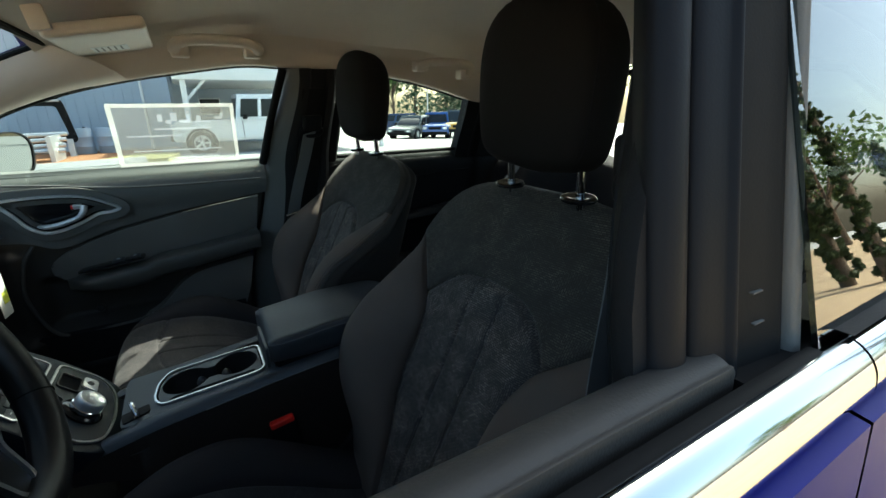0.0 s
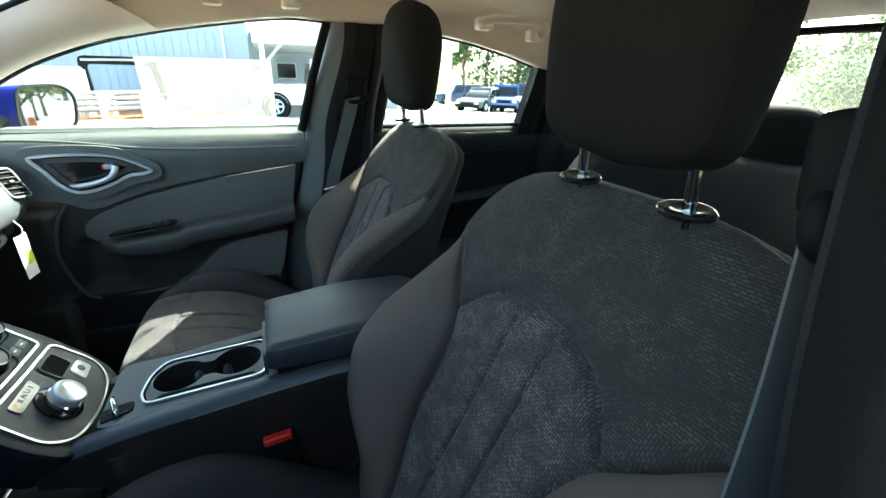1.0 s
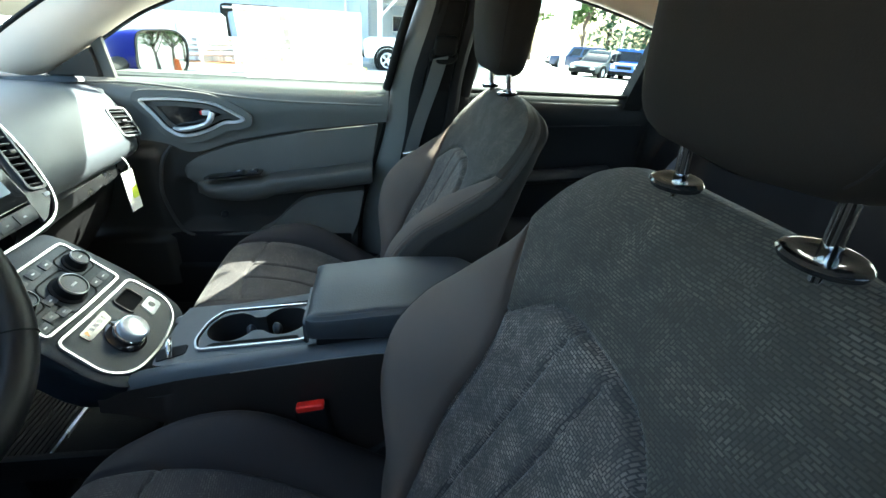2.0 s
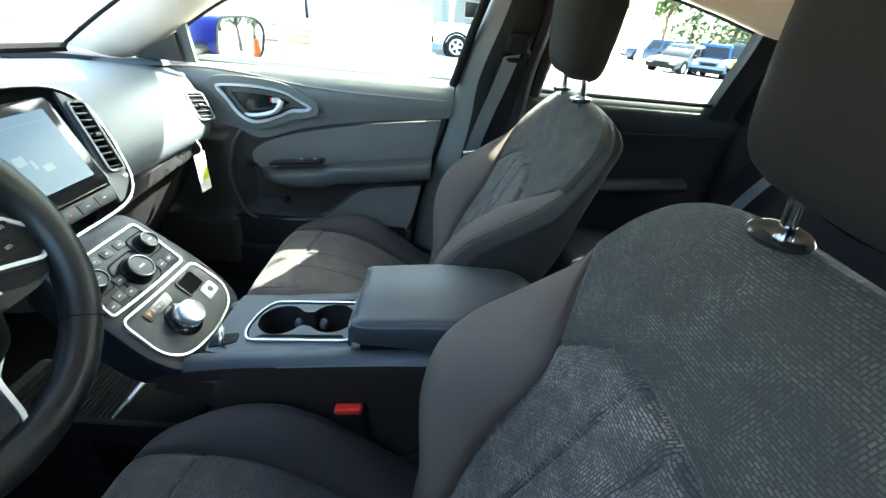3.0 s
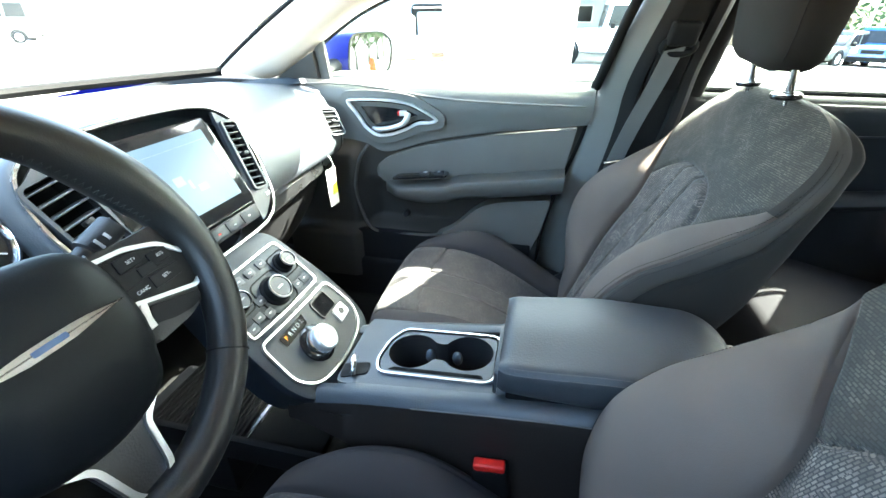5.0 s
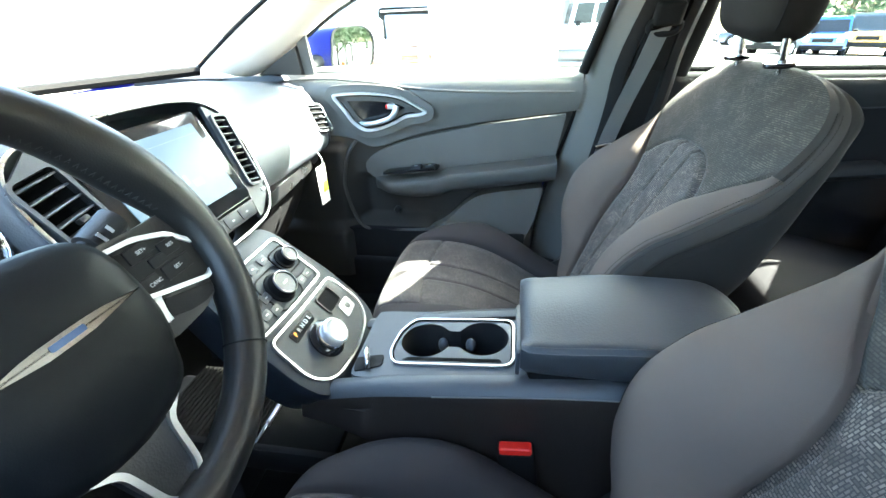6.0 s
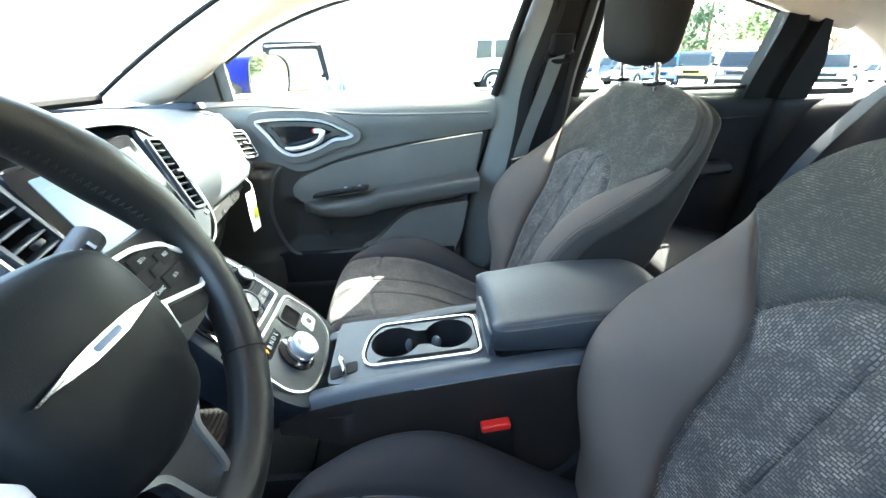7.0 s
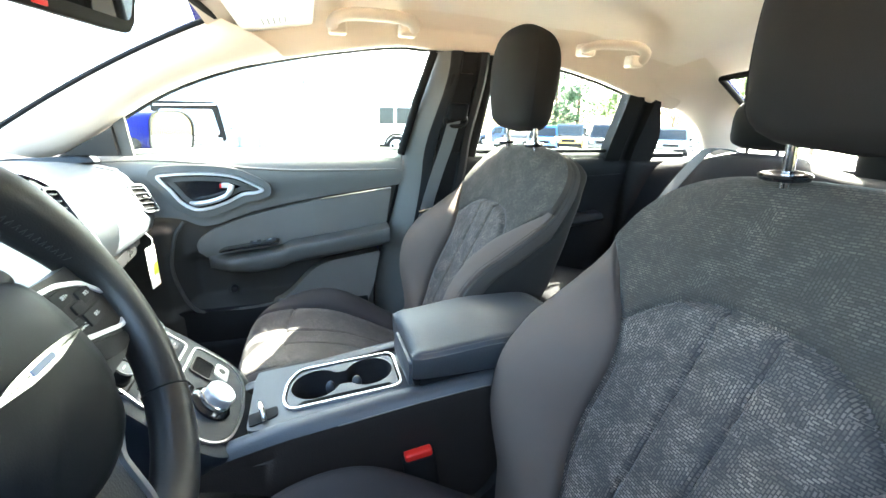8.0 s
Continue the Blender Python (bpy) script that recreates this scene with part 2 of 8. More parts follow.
def spline(pts, n, loop=False):
    """n points on a smooth curve through pts (Catmull-Rom)."""
    P = [Vector(p) for p in pts]
    k = len(P)
    out = []
    segs = k if loop else k - 1
    for i in range(n):
        u = i / (n if loop else n - 1) * segs
        a = min(int(u), segs - 1)
        f = u - a
        if loop:
            p0, p1, p2, p3 = (P[(a + d) % k] for d in (-1, 0, 1, 2))
        else:
            p0, p1, p2, p3 = P[max(a - 1, 0)], P[a], P[a + 1], P[min(a + 2, k - 1)]
        out.append(0.5 * (2 * p1 + (p2 - p0) * f + (2 * p0 - 5 * p1 + 4 * p2 - p3) * f * f + (3 * p1 - p0 - 3 * p2 + p3) * f ** 3))
    return out


def tube(pts, r, loop=False, sides=10, flat=1.0, up=None, bm=None):
    """A round or oval bar along points; flat squeezes it along the up direction."""
    P = [Vector(p) for p in pts]
    n = len(P)
    rows = []
    last = Vector(up) if up is not None else None
    for i in range(n):
        a, b = (P[(i - 1) % n], P[(i + 1) % n]) if loop else (P[max(i - 1, 0)], P[min(i + 1, n - 1)])
        d = (b - a).normalized()
        ref = last if last is not None else (Vector((0, 0, 1)) if abs(d.z) < 0.9 else Vector((1, 0, 0)))
        s = d.cross(ref)
        s.normalize()
        w = s.cross(d).normalized()
        if up is None:
            last = w
        rr = r[i] if isinstance(r, (list, tuple)) else r
        rows.append([P[i] + s * rr * math.cos(2 * math.pi * k / sides) + w * rr * flat * math.sin(2 * math.pi * k / sides) for k in range(sides)])
    if loop:
        rows.append(rows[0])
        bm = rings(rows, caps=False, bm=bm)
        bmesh.ops.remove_doubles(bm, verts=bm.verts, dist=1e-6)
        return bm
    return rings(rows, bm=bm)


def lathe(profile, m, n=28, bm=None, caps=True):
    """A turned solid from (radius, height) pairs, at the pose m."""
    rows = [[m @ Vector((r * math.cos(2 * math.pi * i / n), r * math.sin(2 * math.pi * i / n), h)) for i in range(n)] for r, h in profile]
    return rings(rows, bm=bm, caps=caps)


def plate(outline, m, thick, bevel=0.0, bm=None, seg=2):
    """A slab with an outline in its own xy plane, rising by thick along z, at the pose m."""
    bm = bm or bmesh.new()
    low = [bm.verts.new((p[0], p[1], 0)) for p in outline]
    hi = [bm.verts.new((p[0], p[1], thick)) for p in outline]
    n = len(outline)
    bm.faces.new(low[::-1])
    top = bm.faces.new(hi)
    for i in range(n):
        j = (i + 1) % n
        bm.faces.new((low[i], low[j], hi[j], hi[i]))
    vs = low + hi
    if bevel:
        out = bmesh.ops.bevel(bm, geom=list(top.edges), offset=bevel, segments=seg, profile=0.5, affect="EDGES")
        vs = list(set([v for v in vs if v.is_valid] + [v for f in out["faces"] for v in f.verts]))
    bmesh.ops.transform(bm, matrix=m, verts=vs)
    return bm


def ringplate(outer, inner, m, thick, bm=None):
    """A flat frame between two outlines of equal count."""
    bm = bm or bmesh.new()
    n = len(outer)
    q = [[bm.verts.new(m @ Vector((p[0], p[1], h))) for p in o] for o, h in ((outer, 0), (outer, thick), (inner, thick), (inner, 0))]
    for a, b in ((0, 1), (1, 2), (2, 3), (3, 0)):
        for i in range(n):
            j = (i + 1) % n
            bm.faces.new((q[a][i], q[a][j], q[b][j], q[b][i]))
    return bm


def meet(outline, c, d):
    """Where the way d from c leaves the outline."""
    best = None
    n = len(outline)
    for i in range(n):
        p, q = Vector(outline[i]).to_2d(), Vector(outline[(i + 1) % n]).to_2d()
        e = q - p
        den = d[0] * e.y - d[1] * e.x
        if abs(den) < 1e-12:
            continue
        w = p - Vector(c)
        t = (w.x * e.y - w.y * e.x) / den
        u = (w.x * d[1] - w.y * d[0]) / den
        if t > 0 and -1e-6 <= u <= 1 + 1e-6 and (best is None or t > best):
            best = t
    return (c[0] + d[0] * best, c[1] + d[1] * best)


def holed(outer, hole, c, m, thick):
    """A slab with a hole: both outlines are met by rays from c through the hole's points."""
    far = [meet(outer, c, (p[0] - c[0], p[1] - c[1])) for p in hole]
    return ringplate(far, hole, m, thick)


def rounded(pts, r, k=5):
    """An outline with its corners rounded by r."""
    out = []
    n = len(pts)
    for i in range(n):
        p, a, b = Vector(pts[i]).to_2d(), Vector(pts[i - 1]).to_2d(), Vector(pts[(i + 1) % n]).to_2d()
        rr = r[i] if isinstance(r, (list, tuple)) else r
        da, db = (a - p), (b - p)
        la, lb = min(rr, da.length * 0.48), min(rr, db.length * 0.48)
        s, e = p + da.normalized() * la, p + db.normalized() * lb
        for j in range(k + 1):
            f = j / k
            out.append(tuple((1 - f) ** 2 * s + 2 * f * (1 - f) * p + f * f * e))
    return out


def scaled(outline, k, kx=None):
    cx = sum(p[0] for p in outline) / len(outline)
    cy = sum(p[1] for p in outline) / len(outline)
    return [(cx + (p[0] - cx) * (kx or k), cy + (p[1] - cy) * k) for p in outline]


def inset(outline, d):
    """The outline moved inwards by d (outwards: minus); for outlines that run anticlockwise."""
    n = len(outline)
    out = []
    for i in range(n):
        a, p, b = (Vector(outline[j]).to_2d() for j in ((i - 1) % n, i, (i + 1) % n))
        t = (b - a)
        t.normalize()
        out.append((p.x - t.y * d, p.y + t.x * d))
    return out


def frame_of(o, right, up):
    """A pose whose x is right, y is up and z comes out of the surface."""
    r, u = Vector(right).normalized(), Vector(up).normalized()
    n = r.cross(u)
    return Matrix(((r.x, u.x, n.x, o[0]), (r.y, u.y, n.y, o[1]), (r.z, u.z, n.z, o[2]), (0, 0, 0, 1)))


def words(name, text, size, m, material, parent, label=""):
    """Lettering as a thin solid at the pose m, centred."""
    cu = bpy.data.curves.new(name, "FONT")
    cu.body, cu.size, cu.extrude = text, size, 0.0003
    cu.align_x, cu.align_y = "CENTER", "CENTER"
    ob = bpy.data.objects.new(name, cu)
    me = bpy.data.meshes.new_from_object(ob)
    bpy.data.objects.remove(ob)
    bm = bmesh.new()
    bm.from_mesh(me)
    bmesh.ops.transform(bm, matrix=m, verts=bm.verts)
    return part(name, bm, material, parent, label, smooth=False)


def smooth(a, b, v):
    f = min(1.0, max(0.0, (v - a) / (b - a)))
    return f * f * (3 - 2 * f)


def lerp_list(tab, v):
    for (a, fa), (b, fb) in zip(tab, tab[1:]):
        if v <= b:
            k = smooth(0, 1, (v - a) / (b - a))
            return fa + (fb - fa) * k
    return tab[-1][1]

# ---- car shell: floor, headliner, pillars, doors ----
def side_y(z, k=1):
    """The tilted plane of the side windows."""
    return k * (0.66 - (z - 0.985) * 0.235)


floor = part("floor", box(-0.95, 2.0, -0.72, 0.72, 0.24, 0.285, 0.0), M_CARPET)
tagged(floor, "black carpet on the car floor", "floor", kind="structure")
bulk = part("wall_front", box(-0.98, -0.90, -0.78, 0.78, 0.24, 0.95, 0.01), M_CARPET)
tagged(bulk, "black insulated bulkhead under the dashboard", "bulkhead", kind="structure")


def roof_z(x, y):
    zc = lerp_list([(-0.2, 1.335), (0.0, 1.368), (0.35, 1.395), (0.8, 1.38), (1.2, 1.31), (1.5, 1.22)], x)
    edge = lerp_list([(-0.2, 1.245), (0.0, 1.268), (0.4, 1.29), (0.8, 1.268), (1.2, 1.185), (1.5, 1.09)], x)
    u = min(1.0, abs(y) / 0.60)
    return edge + (zc - edge) * max(0.0, 1 - u ** 3.2) ** 0.75


def headliner():
    rows = []
    for i in range(49):
        x = -0.125 + 1.475 * i / 48
        rows.append([(x + (0.0 if i else -0.05 * (1 - (y / 0.6) ** 2)), y, roof_z(x, y) if i else roof_z(x, y) - 0.012) for y in [0.575 * (2 * j / 48 - 1) for j in range(49)]])
    bm = rings(rows, closed=False)
    top = rings([[(x, y, z + 0.035) for x, y, z in r] for r in rows], closed=False, bm=bm)
    ob = part("ceiling", top, M_HEAD)
    tagged(ob, "pale beige fabric headliner", "headliner", kind="structure")


headliner()
roof = part("roof", rings([[(x, y, roof_z(x, y * 0.9) + 0.05 - 0.06 * (abs(y) / 0.66) ** 6) for y in [0.66 * (2 * j / 20 - 1) for j in range(21)]] for x in [-0.17 + 1.55 * i / 20 for i in range(21)]], closed=False), M_BLUEPAINT)
tagged(roof, "deep blue painted steel roof", "car roof", kind="structure")


WIN = [(-0.506, 0.990), (-0.43, 1.035), (-0.356, 1.083), (-0.25, 1.142), (-0.116, 1.192), (0.02, 1.224), (0.16, 1.248), (0.309, 1.268), (0.42, 1.266)]
REAR = [(0.60, 1.262), (0.80, 1.240), (0.945, 1.212), (1.10, 1.172)]


def side_trims(k):
    who = "passenger" if k > 0 else "driver"
    # windscreen pillar trim: skin from the door opening to the windscreen edge
    line = [(x, z) for x, z in WIN] + REAR + [(1.24, 1.135), (1.33, 1.115), (1.44, 1.06), (1.50, 1.0)]
    pts = spline([(x, side_y(z, k), z) for x, z in line], 80)
    foot, head = Vector((-0.665, k * 0.600, 1.005)), Vector((-0.115, k * 0.532, 1.298))
    low = spline([(x, side_y(z, k), z) for x, z in [(-0.56, 0.975)] + WIN[:6]], 30)
    rows, outer = [], []
    for i, p in enumerate(low):
        f = i / 29
        q = foot.lerp(head, min(1.0, f * 1.06)) + Vector((0, 0, 0.020 * 4 * f * (1 - f)))
        mid = p.lerp(q, 0.5) + Vector((0.022, -k * 0.026, 0.0))
        rows.append([p + Vector((0, k * 0.03, 0.004)), p + Vector((0.004, -k * 0.004, 0.002)), p.lerp(mid, 0.5) + Vector((0.008, -k * 0.010, 0)), mid, mid.lerp(q, 0.55) + Vector((0.006, -k * 0.008, 0)), q])
        outer.append([p + Vector((0, k * 0.032, 0.006)), p.lerp(q, 0.35) + Vector((-0.02, k * 0.05, 0.02)), q + Vector((0.002, k * 0.022, 0.012))])
    rail = part("trim", rings(rows, closed=False), M_BEIGE)
    tagged(rail, "beige windscreen pillar trim on the " + who + " side", "pillar trim", kind="structure")
    o = part("trim", rings(outer, closed=False), M_BLUEPAINT)
    tagged(o, "deep blue painted windscreen pillar on the " + who + " side", "pillar", kind="structure")
    # roof rail over the doors up to the headliner
    rows, outer = [], []
    for p in pts:
        if p.x < -0.06 or p.x > 1.30:
            continue
        yr = 0.50
        top = Vector((p.x, k * yr, roof_z(p.x, yr) + 0.002))
        edge = Vector((p.x, k * 0.575, max(p.z + 0.012, roof_z(p.x, 0.56) - 0.004)))
        rows.append(spline([p + Vector((0, k * 0.03, 0.004)), p + Vector((0, k * 0.004, 0.0)), p + Vector((0, -k * 0.010, 0.006)), p.lerp(edge, 0.6) + Vector((0, -k * 0.018, 0)), edge + Vector((0, -k * 0.022, 0.0)), top], 14))
        outer.append([p + Vector((0, k * 0.03, 0.006)), p + Vector((0, k * 0.045, 0.04)), p + Vector((0, k * 0.02, 0.09)), p + Vector((0, -k * 0.05, 0.13))])
    rail = part("trim", rings(rows, closed=False), M_BEIGE)
    tagged(rail, "beige roof rail trim on the " + who + " side", "roof trim", kind="structure")
    o = part("trim", rings(outer, closed=False), M_BLUEPAINT)
    tagged(o, "deep blue painted roof frame on the " + who + " side", "roof frame", kind="structure")
    # rear sail panel between quarter glass and rear window
    ql = spline([(x, k * y, z) for x, y, z in ((1.13, 0.612, 1.172), (1.233, 0.621, 1.150), (1.313, 0.627, 1.130), (1.40, 0.635, 1.090), (1.455, 0.643, 1.050), (1.50, 0.652, 1.0), (1.56, 0.655, 0.965))], 26)
    rl = spline([(1.16, k * 0.44, 1.272), (1.30, k * 0.462, 1.222), (1.46, k * 0.50, 1.148), (1.62, k * 0.54, 1.075), (1.78, k * 0.585, 1.0)], 26)
    rows = [spline([a + Vector((0, k * 0.02, 0)), a, a.lerp(b, 0.25) + Vector((0, -k * 0.022, 0.012)), a.lerp(b, 0.6) + Vector((0, -k * 0.014, 0.016)), b], 12) for a, b in zip(ql, rl)]
    for i, r in enumerate(rows[:8]):
        rows[i] = [p + Vector((0, 0, 0.035 * (1 - i / 8) ** 2 * j / 11)) for j, p in enumerate(r)]
    sl = part("trim", rings(rows, closed=False), M_BEIGE)
    tagged(sl, "beige rear pillar trim on the " + who + " side", "pillar trim", kind="structure")
    o = part("trim", rings([[r[0] + Vector((0.025, k * 0.012, 0.016)), r[5] + Vector((0, k * 0.06, 0.03)), r[-1] + Vector((0.0, k * 0.02, 0.03))] for r in rows], closed=False), M_BLUEPAINT)
    tagged(o, "deep blue painted rear pillar on the " + who + " side", "pillar", kind="structure")
    seal = part("trim", tube([p + Vector((0, k * 0.030, 0.002)) for p in pts if p.x < 1.12], 0.006, sides=8), M_RUBBER)
    tagged(seal, "black rubber door seal on the " + who + " side", "door seal", kind="structure")
    # middle pillar
    rows = []
    for i in range(25):
        f = i / 24
        z = 0.36 + (0.905 if k > 0 else 0.935) * f
        x0 = lerp_list([(0.30, 0.222), (0.50, 0.252), (0.985, 0.345), (1.262, 0.425), (1.3, 0.44)], z)
        x1 = lerp_list([(0.30, 0.46), (0.50, 0.47), (0.985, 0.545), (1.262, 0.582), (1.3, 0.585)], z)
        yi = lerp_list([(0.30, 0.69), (0.50, 0.682), (0.80, 0.650), (1.262, 0.572), (1.3, 0.56)], z)
        yi += 0.0 if k > 0 else 0.026
        yo = yi + (0.10 if k > 0 else 0.070)
        xc = lerp_list([(0.30, 0.335), (0.50, 0.36), (0.95, 0.425), (1.262, 0.492), (1.3, 0.50)], z)
        row = [(x0, k * yo, z), (x0, k * (yi + 0.062), z), (x0 + 0.004, k * (yi + 0.050), z), (x0 + 0.014, k * (yi + 0.042), z),
               (xc - 0.030, k * (yi + 0.008), z), (xc - 0.012, k * (yi + 0.001), z), (xc, k * (yi + 0.001), z), (xc + 0.006, k * (yi + 0.008), z), (xc + 0.008, k * (yi + 0.018), z), (x1 - 0.036, k * (yi + 0.018), z), (x1 - 0.032, k * (yi + 0.006), z),
               (x1 - 0.014, k * (yi + 0.004), z), (x1 - 0.004, k * (yi + 0.012), z), (x1, k * (yi + 0.022), z), (x1, k * yo, z)]
        rows.append(row)
    # driver's pillar swapped to black plastic to stand for its shade; passenger's stays grey
    pil = part("pillar_" + ("right" if k > 0 else "left"), rings(rows, closed=True), M_PILL if k > 0 else M_BLACK)
    skin = []
    for row in rows[7:]:
        mid = [Vector(p) for p in row[4:14]]
        skin.append([mid[0] + Vector((0, k * 0.004, 0))] + [p + Vector((0, -k * 0.003, 0)) for p in mid] + [mid[-1] + Vector((0.002, k * 0.03, 0))])
    part("upper_trim", rings(skin, closed=False), M_BLACK, pil, "black upper pillar trim")
    tagged(pil, "dark grey plastic middle pillar trim on the " + who + " side", "pillar trim", kind="structure")
    # rear pillar between door glass and quarter glass
    rows = []
    for i in range(9):
        z = 0.95 + 0.245 * i / 8
        xa = lerp_list([(0.95, 1.075), (1.18, 1.105)], z)
        xb = lerp_list([(0.95, 1.27), (1.02, 1.275), (1.18, 1.23)], z)
        y = side_y(z)
        rows.append([(xa, k * (y + 0.05), z), (xa, k * (y + 0.005), z), (xa + 0.05, k * (y - 0.008), z), (xa + 0.075, k * (y + 0.012), z), (xa + 0.085, k * (y + 0.012), z), (xa + 0.095, k * (y - 0.012), z), (xb - 0.01, k * (y - 0.012), z), (xb, k * (y + 0.005), z), (xb, k * (y + 0.05), z)])
    pr = part("trim", rings(rows), M_RUBBER)
    tagged(pr, "black rear door frame on the " + who + " side", "door frame", kind="structure")
    # lower rear quarter and parcel side
    q = part("wall_rear_quarter", box(1.17, 2.0, k * 0.655 if k > 0 else -0.74, 0.74 if k > 0 else -0.655, 0.27, 0.955, 0.03, 3), M_BLACK)
    tagged(q, "black rear quarter trim on the " + who + " side", "side trim", kind="structure")


side_trims(1)
side_trims(-1)
for k in (1, -1):
    s = part("kick_trim", box(-0.95, -0.52, min(k * 0.684, k * 0.76), max(k * 0.684, k * 0.76), 0.28, 0.972, 0.01), M_BLACK)
    tagged(s, "black footwell side trim", "side trim", kind="structure")
    s = part("sill_trim", box(-0.93, 2.0, min(k * 0.655, k * 0.80), max(k * 0.655, k * 0.80), 0.20, 0.43, 0.02, 3), M_BLACK)
    tagged(s, "black door sill trim", "sill", kind="structure")


def pane(name, pts, material, label, kind="structure"):
    bm = bmesh.new()
    bm.faces.new([bm.verts.new(p) for p in pts])
    r = bmesh.ops.extrude_face_region(bm, geom=bm.faces[:])
    nrm = bm.faces[:][0].normal
    bm.normal_update()
    nrm = bm.faces[:][0].normal.copy()
    bmesh.ops.translate(bm, vec=nrm * 0.004, verts=[v for v in r["geom"] if isinstance(v, bmesh.types.BMVert)])
    ob = part(name, bm, material, smooth=False)
    ob.visible_shadow = False
    return tagged(ob, label, "window", kind=kind)


front_pane = [(x, side_y(z) + 0.012, z) for x, z in [(-0.37, 0.96), (-0.37, 1.075)] + WIN[3:] + [(0.33, 0.96)]]
pane("window_1", front_pane, M_GLASS, "clear passenger door window glass, closed")
pane("window_2", [(x, side_y(z) + 0.012, z) for x, z in [(0.57, 0.96), (0.61, 1.262)] + REAR[1:] + [(1.08, 0.96)]], M_GLASS, "clear rear door window glass")
pane("window_3", [(1.26, 0.655, 0.98), (1.245, 0.63, 1.13), (1.33, 0.635, 1.11), (1.44, 0.645, 1.06), (1.47, 0.655, 1.0)], M_GLASS, "small rear quarter window glass")
pane("window_4", [(x, -0.762 + (z - 0.97) * 0.30, z) for x, z in [(0.502, 0.965), (0.515, 1.262)] + REAR[1:] + [(1.25, 1.0), (1.25, 0.965)]][::-1], M_TINT, "rear door window glass on the driver side")
pane("window_5", [(1.26, -0.655, 0.98), (1.245, -0.63, 1.13), (1.33, -0.635, 1.11), (1.44, -0.645, 1.06), (1.47, -0.655, 1.0)][::-1], M_GLASS, "small rear quarter window glass")


def windscreen():
    rows = []
    for i in range(13):
        f = i / 12
        rows.append([])
        for j in range(25):
            u = 2 * j / 24 - 1
            base = Vector((-0.665 - 0.26 * (1 - u * u), 0.600 * u, 1.004 - 0.012 * (1 - u * u)))
            top = Vector((-0.115 - 0.07 * (1 - u * u), 0.532 * u, 1.298 + 0.032 * (1 - u * u)))
            p = base.lerp(top, f) + Vector((0, 0, 0.020 * 4 * f * (1 - f)))
            rows[-1].append(p)
    ob = part("window_6", rings(rows, closed=False), M_GLASS)
    ob.visible_shadow = False
    tagged(ob, "raked curved windscreen glass", "windscreen", kind="structure")
    edge = [r[-1] + Vector((0, 0.004, 0)) for r in rows]
    for k in (1, -1):
        line = [Vector((p.x, k * p.y, p.z)) for p in edge]
        s = part("trim", tube(line, 0.007, sides=8), M_RUBBER)
        tagged(s, "black rubber windscreen edge seal", "seal", kind="structure")
    s = part("trim", tube(rows[-1], 0.008, sides=8), M_RUBBER)
    tagged(s, "black rubber seal along the windscreen top", "seal", kind="structure")
    s = part("trim", tube([p + Vector((0.005, 0, -0.004)) for p in rows[0]], 0.012, sides=8), M_RUBBER)
    tagged(s, "black cowl seal along the windscreen foot", "seal", kind="structure")


windscreen()
rows = []
for i in range(9):
    f = i / 8
    rows.append([])
    for j in range(17):
        u = 2 * j / 16 - 1
        a = Vector((1.30 + 0.05 * (1 - u * u), 0.46 * u, 1.215 + 0.03 * (1 - u * u)))
        b = Vector((1.78 + 0.08 * (1 - u * u), 0.58 * u, 1.0))
        rows[-1].append(a.lerp(b, f))
back_glass = part("window_7", rings(rows, closed=False), M_GLASS)
back_glass.visible_shadow = False
tagged(back_glass, "sloping rear window glass", "rear window", kind="structure")
s = part("trim", tube([r[-1] for r in rows], 0.009, sides=8), M_RUBBER)
tagged(s, "black rubber edge of the rear window", "seal", kind="structure")
s = part("trim", tube([r[0] for r in rows], 0.009, sides=8), M_RUBBER)
tagged(s, "black rubber edge of the rear window", "seal", kind="structure")
s = part("trim", tube(rows[0], 0.009, sides=8), M_RUBBER)
tagged(s, "black rubber seal along the rear window top", "seal", kind="structure")

# rear body, hood and outer skin
s = part("trim", box(1.50, 1.95, -0.62, 0.62, 0.93, 0.965, 0.01), M_SOFT)
tagged(s, "black parcel shelf behind the rear seat", "shelf", kind="structure")


def hood():
    rows = []
    for i in range(15):
        x = -0.93 - 1.0 * i / 14
        rows.append([(x - 0.12 * (1 - (y / 0.8) ** 2) * 0.3, y, 0.93 - 0.16 * (i / 14) ** 2 - 0.09 * abs(y / 0.8) ** 4) for y in [0.8 * (2 * j / 20 - 1) for j in range(21)]])
    ob = part("hood", rings(rows, closed=False), M_BLUEPAINT)
    tagged(ob, "deep blue painted car hood", "hood", kind="structure")


hood()


def door_skin(k, x0, x1, who):
    """Painted outer door with a bright belt strip."""
    rows = []
    for i in range(15):
        z = 0.28 + 0.658 * i / 14
        y = lerp_list([(0.28, 0.79), (0.45, 0.822), (0.60, 0.828), (0.75, 0.820), (0.86, 0.806), (0.93, 0.799), (0.97, 0.800)], z)
        rows.append([(x, k * y, z) for x in [x0 + (x1 - x0) * j / 10 for j in range(11)]])
    rows.append([(p[0], k * 0.780, 0.941) for p in rows[-1]])
    return rings(rows, closed=False)


